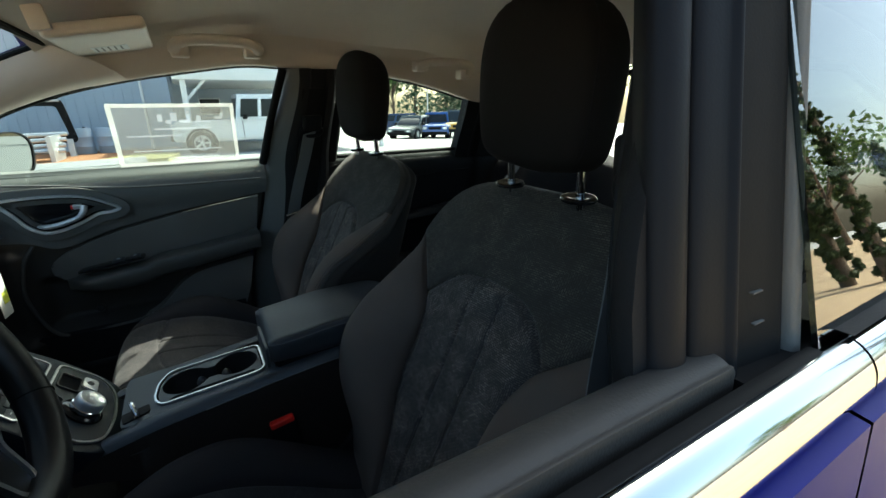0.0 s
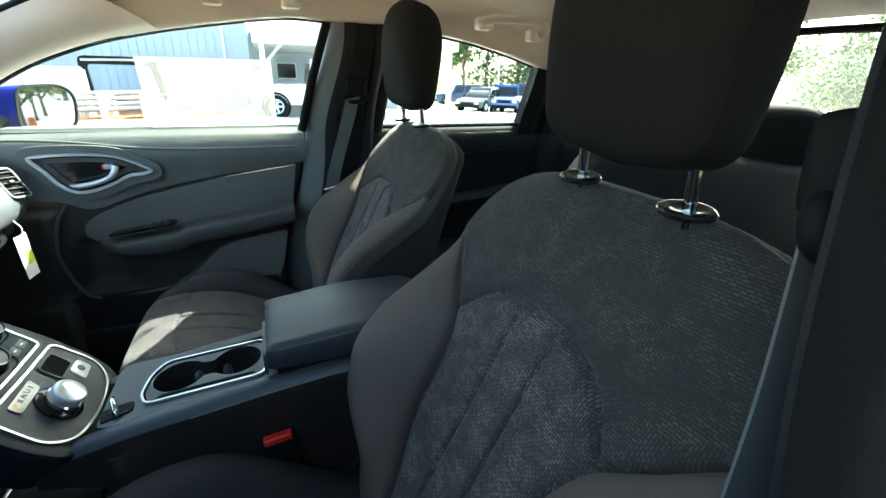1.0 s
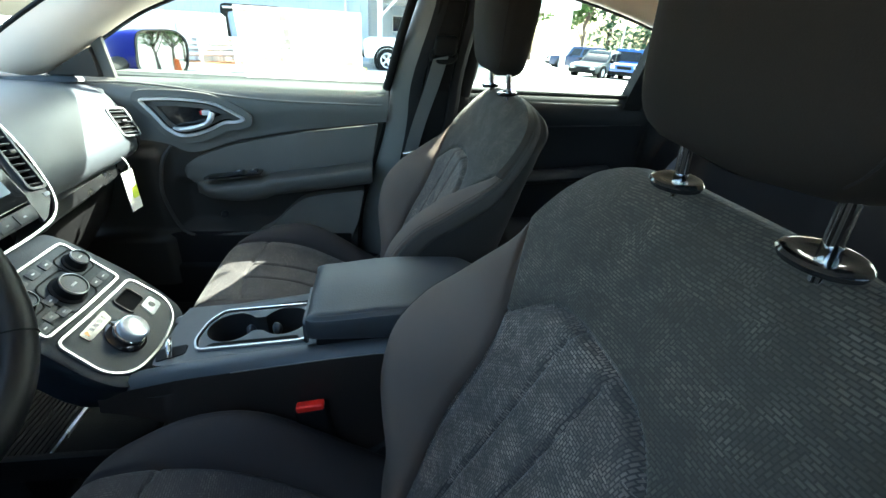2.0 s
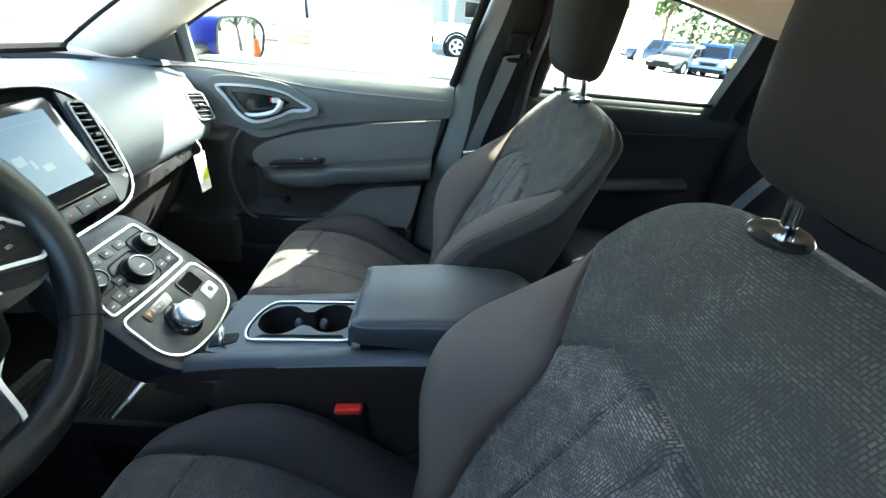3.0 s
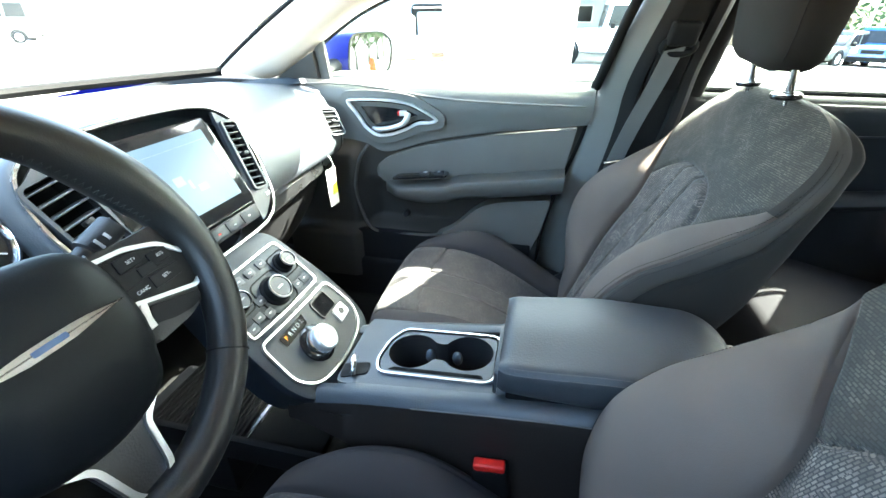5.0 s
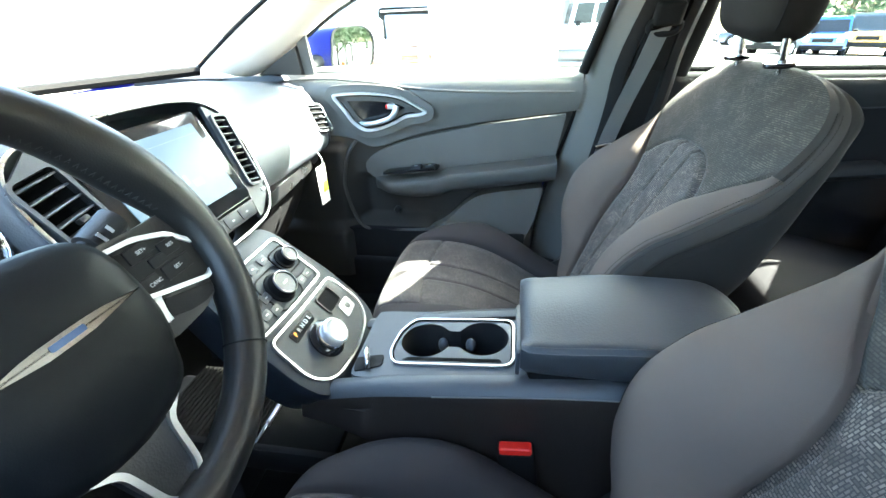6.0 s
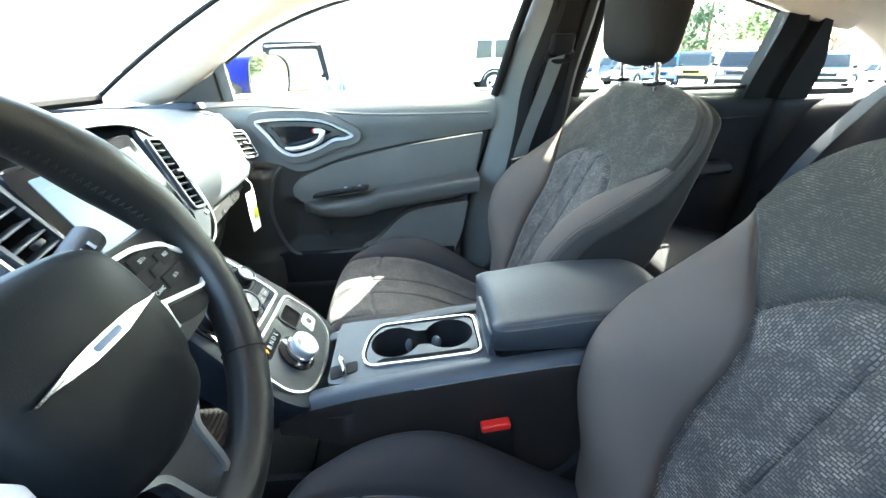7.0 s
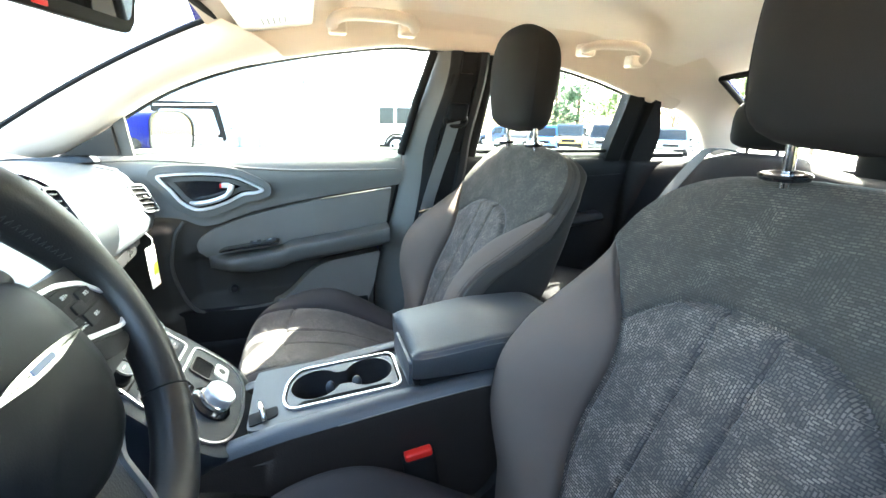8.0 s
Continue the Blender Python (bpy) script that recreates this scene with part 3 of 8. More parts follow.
def chrome_strip(k, x0, x1):
    """A half-round bright strip along the window's foot."""
    prof = [(0.762, 0.976), (0.767, 0.9805), (0.774, 0.979), (0.782, 0.972), (0.787, 0.963), (0.789, 0.954), (0.789, 0.947), (0.785, 0.942), (0.772, 0.940)]
    return rings([spline([(x, k * y, z) for y, z in prof], 40) for x in (x0, x0 + 0.002, x1 - 0.002, x1)])


# ---- front seats ----
SEAT_Y = 0.358
BACK_D = Vector((0.443, 0, 0.896))      # up along the backrest
BACK_N = Vector((-0.896, 0, 0.443))     # out of its front
BACK_0 = Vector((0.36, 0, 0.58))
BACK_L = 0.495


def curve_of(tab, v):
    """A smooth curve through (place, value) pairs."""
    n = len(tab)
    if v <= tab[0][0]:
        return tab[0][1]
    if v >= tab[-1][0]:
        return tab[-1][1]
    i = next(k for k in range(n - 1) if v <= tab[k + 1][0])
    x0, x1 = tab[i][0], tab[i + 1][0]
    h = x1 - x0

    def slope(k):
        a, b = max(k - 1, 0), min(k + 1, n - 1)
        return (tab[b][1] - tab[a][1]) / (tab[b][0] - tab[a][0])

    f = (v - x0) / h
    return ((1 + 2 * f) * (1 - f) ** 2 * tab[i][1] + f * (1 - f) ** 2 * h * slope(i) + f * f * (3 - 2 * f) * tab[i + 1][1] + f * f * (f - 1) * h * slope(i + 1))


BACK_W = [(-0.40, 0.222), (-0.2, 0.240), (0.0, 0.252), (0.2, 0.262), (0.5, 0.268), (0.72, 0.271), (0.85, 0.260), (0.93, 0.234), (0.975, 0.200), (1.0, 0.165), (1.014, 0.132), (1.024, 0.09)]
BACK_RIM = [(-0.40, -0.05), (-0.22, -0.004), (-0.1, 0.022), (0.03, 0.066), (0.125, 0.091), (0.26, 0.105), (0.395, 0.091), (0.5, 0.060), (0.6, 0.033), (0.68, 0.012), (0.74, 0.0), (0.86, -0.016), (0.95, -0.024), (1.0, -0.026), (1.024, -0.028)]
BACK_REAR = [(-0.40, -0.095), (0.45, -0.092), (0.73, -0.066), (0.86, -0.060), (0.93, -0.064), (0.98, -0.062), (1.01, -0.050), (1.024, -0.038)]
BACK_MID = [(-0.40, -0.02), (-0.1, 0.0), (0.1, 0.006), (0.6, 0.004), (0.9, 0.004), (0.97, 0.0), (1.0, -0.006), (1.014, -0.012), (1.024, -0.022)]
BACK_SEAM = [(-0.40, 0.075), (-0.1, 0.084), (0.05, 0.096), (0.12, 0.110), (0.245, 0.122), (0.40, 0.125), (0.48, 0.137), (0.535, 0.153), (0.59, 0.181), (0.655, 0.212), (0.70, 0.236), (0.74, 0.257)]
SEG = (40, 26, 8, 14, 12)               # steps from the middle of the front round to the middle of the rear


def arch(y):
    """Height of the seam that closes the insert, along the backrest."""
    return 0.682 - 0.146 * (abs(y) / 0.15) ** 3.2


def groove(d, width=0.005, depth=0.008):
    return -depth * math.exp(-(d / width) ** 2)


def bez(p, q, r, s, f):
    return tuple((1 - f) ** 3 * a + 3 * f * (1 - f) ** 2 * b + 3 * f * f * (1 - f) * c + f ** 3 * d for a, b, c, d in zip(p, q, r, s))


def half_section(s):
    """Half of the backrest's outline at height s: (across, out, piece) from the middle of the front to the middle of the rear."""
    w, rim, rear, mid = curve_of(BACK_W, s), curve_of(BACK_RIM, s), curve_of(BACK_REAR, s), curve_of(BACK_MID, s)
    depth = max(0.004, rim - rear)
    yb = min(curve_of(BACK_SEAM, s), w - 0.013)
    low = 1 - smooth(0.50, 0.70, s)
    nb = mid + (rim - mid) * smooth(0.55, 0.78, s) * (yb / w) ** 3 + 0.010 * low
    s1 = (w - 0.009, rim - min(0.015, 0.22 * depth))
    s2 = (w, rim - min(0.050, 0.5 * depth))
    out = []
    for i in range(SEG[0] + 1):
        f = i / SEG[0]
        y = yb * f
        out.append([y, mid + (nb - mid) * f ** 2.4, "front"])
    k = w - 0.012 - yb
    for i in range(1, SEG[1] + 1):
        f = i / SEG[1]
        a = bez((yb, nb), (yb + 0.16 * k, nb + 0.72 * (rim - nb) + 0.012 * low), (w - 0.040 if k > 0.05 else yb + 0.6 * k, rim + 0.012 * low + 0.002), s1, f)
        out.append([a[0], a[1], "bolster"])
    for i in range(1, SEG[2] + 1):
        f = i / SEG[2]
        a = bez(s1, (w - 0.003, s1[1] - 0.3 * (s1[1] - s2[1])), (w, s1[1] - 0.6 * (s1[1] - s2[1])), s2, f)
        out.append([a[0], a[1], "border"])
    square = smooth(0.86, 0.97, s) * (1 - smooth(0.99, 1.024, s))    # the rear corner is squarer than the front
    e = (w - 0.030 + 0.030 * square, rear)
    for i in range(1, SEG[3] + 1):
        a = bez(s2, (w + 0.003, s2[1] + 0.45 * (rear - s2[1])), (w + 0.002 + 0.018 * square, rear + 0.002 + 0.008 * square), e, i / SEG[3])
        out.append([a[0], a[1], "side"])
    for i in range(1, SEG[4] + 1):
        f = i / SEG[4]
        out.append([e[0] * (1 - f), rear - 0.006 * math.sin(f * math.pi / 2), "shell"])
    # seams sunk along the outline's own normal
    pts = [(p[0], p[1]) for p in out]
    n = len(pts)
    done = []
    for i in range(n):
        a, b = pts[max(i - 1, 0)], pts[min(i + 1, n - 1)]
        tx, ty = b[0] - a[0], b[1] - a[1]
        ln = math.hypot(tx, ty) or 1.0
        nx, ny = ty / ln, -tx / ln
        if i == 0:
            nx, ny = 0.0, -1.0
        y, o, zone = out[i]
        g = 0.0
        top = 1 - smooth(0.97, 1.0, s)
        if zone == "front":
            inside = arch(y) - s
            if inside > 0:
                g += 0.006 * smooth(0, 0.035, min(inside, (yb - y) * 1.4)) + groove(y - 0.034, 0.0030, 0.0060)
            g += groove(inside * BACK_L, 0.0042, 0.0075)
        d1 = math.hypot(y - yb, o - nb)
        g += groove(d1, 0.0042, 0.0085) * (1 - smooth(0.68, 0.76, s))
        if zone in ("bolster", "border", "side"):
            g += (groove(math.hypot(y - s1[0], o - s1[1]), 0.0030, 0.0042) + groove(math.hypot(y - s2[0], o - s2[1]), 0.0026, 0.0036)) * top * (1 - smooth(0.70, 0.86, s))
        g += 0.0016 * noise.noise((y * 9, s * 7, 1.3 + o * 5)) * top
        done.append((y - nx * g, o - ny * g, zone, s < arch(y)))
    return done


def backrest_parts(seat, yc):
    rows = 210
    grid = []
    for r in range(rows + 1):
        f = r / rows
        s = -0.36 + 1.384 * (f if f < 0.8 else 0.8 + 0.2 * (1 - (1 - (f - 0.8) / 0.2) ** 1.7))
        h = half_section(s)
        base = BACK_0 + BACK_D * (s * BACK_L) + Vector((0, yc, 0))
        grid.append([(base + BACK_N * o + Vector((0, k * y, 0)), z, y, ins, k) for k, part_of in ((1, h), (-1, h[-2:0:-1])) for y, o, z, ins in part_of])
    n = len(grid[0])
    store = {}
    for a, b in zip(grid, grid[1:]):
        for i in range(n):
            j = (i + 1) % n
            quad = (a[i], a[j], b[j], b[i])
            order = {"front": 0, "bolster": 1, "border": 2, "side": 3, "shell": 4}
            z = max((q[1] for q in quad), key=lambda v: order[v])
            yk = sum(q[2] * q[4] for q in quad) / 4
            if z == "front":
                z = ("insert_c" if abs(yk) < 0.034 else "insert_a" if yk > 0 else "insert_b") if sum(q[3] for q in quad) >= 2 else "upper"
            elif z == "bolster" and a[0][0].z > 0.905:
                z = "border" + ("_a" if yk > 0 else "_b")
            elif z != "shell":
                z += "_a" if yk > 0 else "_b"
            store.setdefault(z, []).append([q[0] for q in quad])
    store["shell"].append([p[0] for p in grid[-1]])
    store["shell"].append([p[0] for p in grid[0]][::-1])
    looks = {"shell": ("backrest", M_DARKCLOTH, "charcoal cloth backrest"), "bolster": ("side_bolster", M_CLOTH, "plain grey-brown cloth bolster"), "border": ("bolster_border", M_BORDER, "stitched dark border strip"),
             "side": ("side_panel", M_SIDE, "dark brown-grey cloth side panel, deepened for shade"), "upper": ("shoulder_panel", M_WEAVE2, "dash-woven cloth panel"), "insert": ("insert_panel", M_WEAVE, "dash-woven cloth panel")}
    for z in ("shell", "side_a", "side_b", "border_a", "border_b", "bolster_a", "bolster_b", "upper", "insert_a", "insert_b", "insert_c"):
        bm = bmesh.new()
        for q in store.get(z, []):
            bm.faces.new([bm.verts.new(p) for p in q])
        bmesh.ops.remove_doubles(bm, verts=bm.verts, dist=1e-5)
        bm.normal_update()
        name, mat, lab = looks[z.split("_")[0]]
        part(name, bm, mat, seat, lab)
    # thread dashes on both sides of the border's seams
    i1 = SEG[0] + SEG[1]
    for side in (1, -1):
        bm = bmesh.new()
        for at in (i1 - 2, i1 + 2, i1 + SEG[2] + 1):
            idx = at if side > 0 else n - at
            for r in range(48, int(rows * 0.90)):
                a, b = grid[r][idx][0], grid[r + 1][idx][0]
                lift = BACK_N * 0.0004 + Vector((0, side * 0.0004, 0))
                tube([a.lerp(b, 0.1) + lift, a.lerp(b, 0.72) + lift], 0.00055, sides=4, bm=bm)
        tagged(part("stitching", bm, M_SIDE, seat), "dark seam thread", kind="stuff")


CUSH_SEAM = [(-0.20, 0.560), (-0.10, 0.574), (-0.03, 0.580), (0.05, 0.574), (0.11, 0.560), (0.18, 0.530), (0.24, 0.500), (0.31, 0.468), (0.42, 0.44)]
CUSH_CREST = [(-0.20, 0.540), (-0.10, 0.570), (-0.04, 0.592), (0.03, 0.609), (0.09, 0.611), (0.14, 0.596), (0.20, 0.562), (0.26, 0.523), (0.32, 0.487), (0.42, 0.45)]
CUSH_W = [(-0.20, 0.205), (-0.10, 0.222), (-0.02, 0.238), (0.08, 0.246), (0.20, 0.244), (0.42, 0.232)]
CUSH_IN = [(-0.20, 0.138), (-0.06, 0.150), (0.05, 0.152), (0.15, 0.146), (0.28, 0.128), (0.42, 0.115)]


def cushion_parts(seat, yc):
    nose = 0.050
    path = [(-0.125, 0.40, 0.0), (-0.128, 0.47, 0.3)]
    for i in range(15):
        a = math.pi / 2 * i / 14
        path.append((-0.128 + nose * (1 - math.cos(a)), nose * (math.sin(a) - 1), 1.0))
    path += [(-0.078 + 0.50 * i / 110, 0.0, 1.0) for i in range(1, 111)]
    grid = []
    for x, dz, kind in path:
        w, yi, zs, zc = curve_of(CUSH_W, x), curve_of(CUSH_IN, x), curve_of(CUSH_SEAM, x), curve_of(CUSH_CREST, x)
        half = []
        for i in range(49):
            f = i / 48
            half.append((yi * f, zs - 0.016 * (1 - f * f), "insert"))
        for i in range(1, 37):
            f = i / 36
            a = bez((yi, zs), (yi + 0.02, zs + 0.9 * (zc - zs) + 0.004), (w - 0.02, zc + 0.016), (w, zc - 0.045), f)
            half.append((a[0], a[1], "bolster"))
        for i in range(1, 9):
            f = i / 8
            half.append((w - 0.012 * f * f, (zc - 0.045) * (1 - f) + 0.40 * f, "skirt"))
        row = []
        for y, z, zone in half:
            g = 0.0
            if zone == "insert" and kind == 1.0:
                if dz > -0.03:
                    g += groove(y - 0.034, 0.0028, 0.0045) * smooth(-0.03, -0.015, x)
                    g += groove(x + 0.022 - 0.02 * (y / 0.15) ** 2, 0.0035, 0.005)
                g += 0.004 * smooth(0, 0.03, yi - y)
            g += groove(math.hypot(y - yi, (z - zs) * 0.7), 0.0038, 0.0065) if zone != "skirt" else 0.0
            g += 0.0018 * noise.noise((x * 10, y * 10, 4.1))
            if zone == "bolster":
                g += groove(math.hypot(y - (w - 0.028), 0), 0.0025, 0.002) * smooth(-0.06, 0.0, x)
            lean = 0.030 * (y / 0.22) ** 2 * (1 - smooth(-0.12, 0.05, x))
            if kind < 1.0:
                zz = dz
            elif zone == "skirt":
                zz = z + dz * smooth(0.40, 0.56, z)
            else:
                zz = z + dz + g
            row.append((Vector((x + lean, y, min(zz, z + 0.02) if kind == 1.0 else min(zz, z))), zone))
        grid.append([(Vector((p.x, yc + k * p.y, p.z)), z, k) for k, pts in ((-1, row[::-1]), (1, row[1:])) for p, z in pts])
    store = {}
    for a, b in zip(grid, grid[1:]):
        for i in range(len(a) - 1):
            quad = (a[i], a[i + 1], b[i + 1], b[i])
            zs = [q[1] for q in quad]
            xm = sum(q[0].x for q in quad) / 4
            ym = sum(q[0].y for q in quad) / 4 - yc
            z = "skirt" if "skirt" in zs or xm < -0.124 else "bolster" if "bolster" in zs else "insert"
            if z == "bolster":
                z += "_a" if ym > 0 else "_b"
            elif z == "insert" and xm < -0.022 + 0.02 * (ym / 0.15) ** 2:
                z = "front"
            store.setdefault(z, []).append([q[0] for q in quad])
    looks = {"insert": ("cushion_insert", M_WEAVE3, "dash-woven cloth cushion centre"), "bolster_a": ("cushion_bolster", M_CUSH_SHADED, "plain dark grey cloth bolster, deepened for shade"),
             "bolster_b": ("cushion_bolster", M_CUSH_SHADED, "plain dark grey cloth bolster, deepened for shade"), "front": ("cushion_front", M_WEAVE3, "dash-woven cloth cushion front"), "skirt": ("cushion_base", M_DARKCLOTH, "")}
    for z, quads in store.items():
        bm = bmesh.new()
        for q in quads:
            bm.faces.new([bm.verts.new(p) for p in q])
        bmesh.ops.remove_doubles(bm, verts=bm.verts, dist=1e-5)
        name, mat, lab = looks[z]
        part(name, bm, mat, seat, lab)


def headrest_parts(seat, yc, c=(0.574, 1.176), hw=0.122, hh=0.118, ht=0.055, lean=0.20, posts=True, small=False):
    """A padded headrest, rounder at its top, on two steel posts."""
    rows = []
    n = 44
    up = Vector((math.sin(lean) * 0.4, 0, math.cos(lean * 0.4)))
    out = Vector((-1, 0, 0.25)).normalized()
    o = Vector((c[0], yc, c[1]))
    m = 30
    for i in range(m + 1):
        v = -1 + 2 * i / m
        top = max(0.0, 1 - abs(v) ** (3.2 if v > 0 else 8.0))
        w = hw * (0.95 + 0.05 * smooth(-1, 0.1, v)) * top ** 0.42
        t = ht * (0.88 + 0.12 * smooth(-1, 0.3, v)) * top ** 0.4
        w, t = max(w, 0.004), max(t, 0.002)
        row = []
        for k in range(n):
            a = 2 * math.pi * k / n
            ca, sa = math.cos(a), math.sin(a)
            e = 0.55
            yy = w * math.copysign(abs(ca) ** e, ca)
            dd = t * math.copysign(abs(sa) ** e, sa)
            if sa > 0:
                dd += 0.016 * (1 - (yy / hw) ** 2) * smooth(-1, 0, v) - 0.012
            row.append(o + up * (v * hh) + out * dd + Vector((0, yy, 0)))
        rows.append(row)
    bm = rings(rows)
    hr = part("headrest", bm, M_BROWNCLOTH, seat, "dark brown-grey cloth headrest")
    seam = []
    for i in range(2, m - 1):
        seam.append(rows[i][n // 4 * 0 + 3] + Vector((0, 0.0005, 0)))
    part("seam", tube(seam, 0.0011, sides=5), M_DARKCLOTH, hr)
    seam = [rows[i][n // 2 - 3] for i in range(2, m - 1)]
    part("seam", tube(seam, 0.0011, sides=5), M_DARKCLOTH, hr)
    if posts:
        for dy in (-0.081, 0.068):
            a = Vector((0.588, yc + dy, 0.96))
            b = Vector((0.576, yc + dy, 1.10))
            part("post", tube([a, a.lerp(b, 0.5), b], 0.0062, sides=14), M_CHROME, hr, "chrome post")
            mm = Matrix.Translation((0.578, yc + dy, 1.0300)) @ Euler((0, -0.12, 0)).to_matrix().to_4x4() @ Matrix.Diagonal((0.9, 1.25, 1, 1))
            part("post_guide", lathe([(0.010, -0.006), (0.0215, -0.005), (0.0228, -0.001), (0.021, 0.0015), (0.017, 0.0022), (0.012, 0.0010), (0.0085, 0.0)], mm), M_GLOSS, seat, "black plastic guide")
    return hr


def front_seat(yc):
    seat = thing("front_seat", (0.2, yc, 0.30), "dark grey front seat with dash-woven cloth and headrest", "car seat", "front seats")
    backrest_parts(seat, yc)
    cushion_parts(seat, yc)
    headrest_parts(seat, yc + math.copysign(0.010, yc))
    for dy in (-0.19, 0.19):
        part("seat_rail", box(-0.08, 0.42, yc + dy - 0.02, yc + dy + 0.02, 0.285, 0.41, 0.006), M_RUBBER, seat)
    for dy in (-0.233, 0.233):
        o = rounded([(-0.02, 0.36), (0.43, 0.36), (0.46, 0.50), (0.42, 0.585), (0.36, 0.56), (0.30, 0.47), (0.0, 0.44)], 0.03)
        part("side_shield", plate([(p[0], p[1]) for p in o], frame_of((0, yc + dy + 0.008, 0), (1, 0, 0), (0, 0, 1)), 0.016, 0.004), M_HARD, seat, "grey plastic side shield")
    return seat


front_seat(-SEAT_Y)
front_seat(SEAT_Y)


def belt_buckle(y, lean):
    b = thing("seat_belt_buckle", (0.2, y, 0.42), "black seat belt buckle with red release button", "buckle", "seat belt buckles")
    m = Matrix.Translation((0.205, y, 0.50)) @ Euler((0, -0.12, 0)).to_matrix().to_4x4()
    part("stalk", box(-0.015, 0.015, -0.006, 0.006, -0.10, 0.0, 0.003, m=m), M_RUBBER, b)
    part("housing", box(-0.026, 0.026, -0.013, 0.013, -0.02, 0.086, 0.007, 3, m=m), M_RUBBER, b)
    part("release_button", box(-0.022, 0.022, -0.0115, 0.004, 0.072, 0.094, 0.004, 3, m=m), M_RED, b, "red release button")
    return b


belt_buckle(-0.118, 0)
belt_buckle(0.125, 0)

# ---- doors ----
def door_frame(y):
    """x runs along the car, y of the frame upwards, z towards the cabin of the passenger side."""
    return Matrix(((1, 0, 0, 0), (0, 0, -1, y), (0, 1, 0, 0), (0, 0, 0, 1)))


DOOR_SEAM = [(-0.56, 0.806), (-0.40, 0.812), (-0.338, 0.812), (-0.284, 0.803), (-0.240, 0.782), (-0.200, 0.784), (-0.162, 0.797), (-0.094, 0.818), (0.067, 0.850), (0.218, 0.870), (0.33, 0.886)]


def passenger_door():
    d = thing("door_1", (-0.1, 0.76, 0.40), "dark grey car door panel with chrome handle surround, closed", "car door", kind="structure")
    # soft upper panel above the sweeping seam, dark scooped panel below it
    def edge_x(z):
        return lerp_list([(0.30, 0.20), (0.50, 0.232), (0.985, 0.338), (1.1, 0.34)], z) + 0.006

    def upper_y(x, z):
        return 0.700 - 0.028 * math.exp(-((z - 0.925) / 0.055) ** 2) + 0.02 * smooth(0.965, 0.992, z) - 0.016 * (1 - smooth(0.80, 0.90, z)) * (1 - smooth(-0.30, -0.10, x))

    def lower_y(x, z):
        y = 0.712
        inner = smooth(0.530, 0.556, z) * (1 - smooth(0.665, 0.70, z)) * smooth(-0.312, -0.270, x)
        y += 0.036 * inner
        y -= 0.036 * (1 - smooth(0.512, 0.545, z))
        y -= 0.034 * (1 - smooth(-0.345, -0.295, x)) * (1 - smooth(0.76, 0.80, z))
        return y

    nx = 110
    up_rows, low_rows = [], []
    for i in range(nx + 1):
        f = i / nx
        x = -0.56 + 0.90 * f
        zb = curve_of(DOOR_SEAM, x)
        up_rows.append([(min(x, edge_x(z)), upper_y(x, z), z) for z in [zb + (0.992 - zb) * j / 30 for j in range(31)]])
        up_rows[-1] = [(x, up_rows[-1][0][1] + 0.016, zb - 0.001), (x, up_rows[-1][0][1] + 0.004, zb - 0.001)] + up_rows[-1] + [(min(x, edge_x(0.99)), 0.77, 0.993)]
        low_rows.append([(min(x, edge_x(z)), lower_y(x, z), z) for z in [0.36 + (zb - 0.36) * j / 60 for j in range(61)]])
    part("upper_panel", rings(up_rows, closed=False), M_DOOR, d, "dark grey soft upper door panel")
    part("lower_panel_skin", rings(low_rows, closed=False), M_POCKET, d, "black scooped door pocket panel")
    ends = [0.36 + 0.632 * j / 20 for j in range(21)]
    part("panel_edge", rings([[(edge_x(z) - 0.006, 0.702, z) for z in ends], [(edge_x(z) + 0.004, 0.705, z) for z in ends], [(edge_x(z) + 0.012, 0.73, z) for z in ends], [(edge_x(z) + 0.014, 0.80, z) for z in ends]], closed=False), M_RUBBER, d, "black rubber door edge")
    # insert below the sweeping seam
    o = [(-0.258, 0.738), (-0.265, 0.714), (-0.252, 0.690), (-0.215, 0.680), (0.0, 0.70), (0.15, 0.72), (0.285, 0.735), (0.309, 0.874), (0.218, 0.862), (0.067, 0.841), (-0.094, 0.809), (-0.162, 0.788), (-0.222, 0.764)]
    ol = rounded(o, [0.02, 0.02, 0.03, 0.03, 0.03, 0.03, 0.004, 0.004, 0.05, 0.05, 0.05, 0.05, 0.03], 4)
    part("insert_panel", plate(ol, door_frame(0.711), 0.017, 0.005, seg=3), M_INSERT, d, "lighter grey vinyl insert")
    # armrest ledge
    rows = []
    for i in range(37):
        g = i / 36
        x = -0.235 + 0.525 * g
        top = curve_of([(-0.235, 0.684), (-0.115, 0.696), (-0.015, 0.708), (0.144, 0.728), (0.30, 0.751)], x) + 0.010 * smooth(0.38, 0.44, g)
        out = 0.076 * smooth(-0.02, 0.13, g) ** 0.7 + 0.004
        th = 0.030 + 0.022 * smooth(0, 0.3, g)
        prof = [(0.0, 0.004), (-out * 0.5, 0.004), (-out * 0.9, 0.0), (-out, -0.007), (-out * 1.0, -th * 0.5), (-out * 0.9, -th * 0.9), (-out * 0.6, -th * 1.1), (0.0, -th * 1.25)]
        ring = spline([(x, 0.708 + a, top + b) for a, b in prof], 24)
        rows.append(ring)
    arm = part("armrest", rings(rows), M_LEDGE, d, "padded dark grey armrest")
    st = [r[8] + Vector((0, -0.001, 0.001)) for r in rows[6:]]
    for i in range(0, len(st) - 1):
        a, b = st[i], st[i + 1]
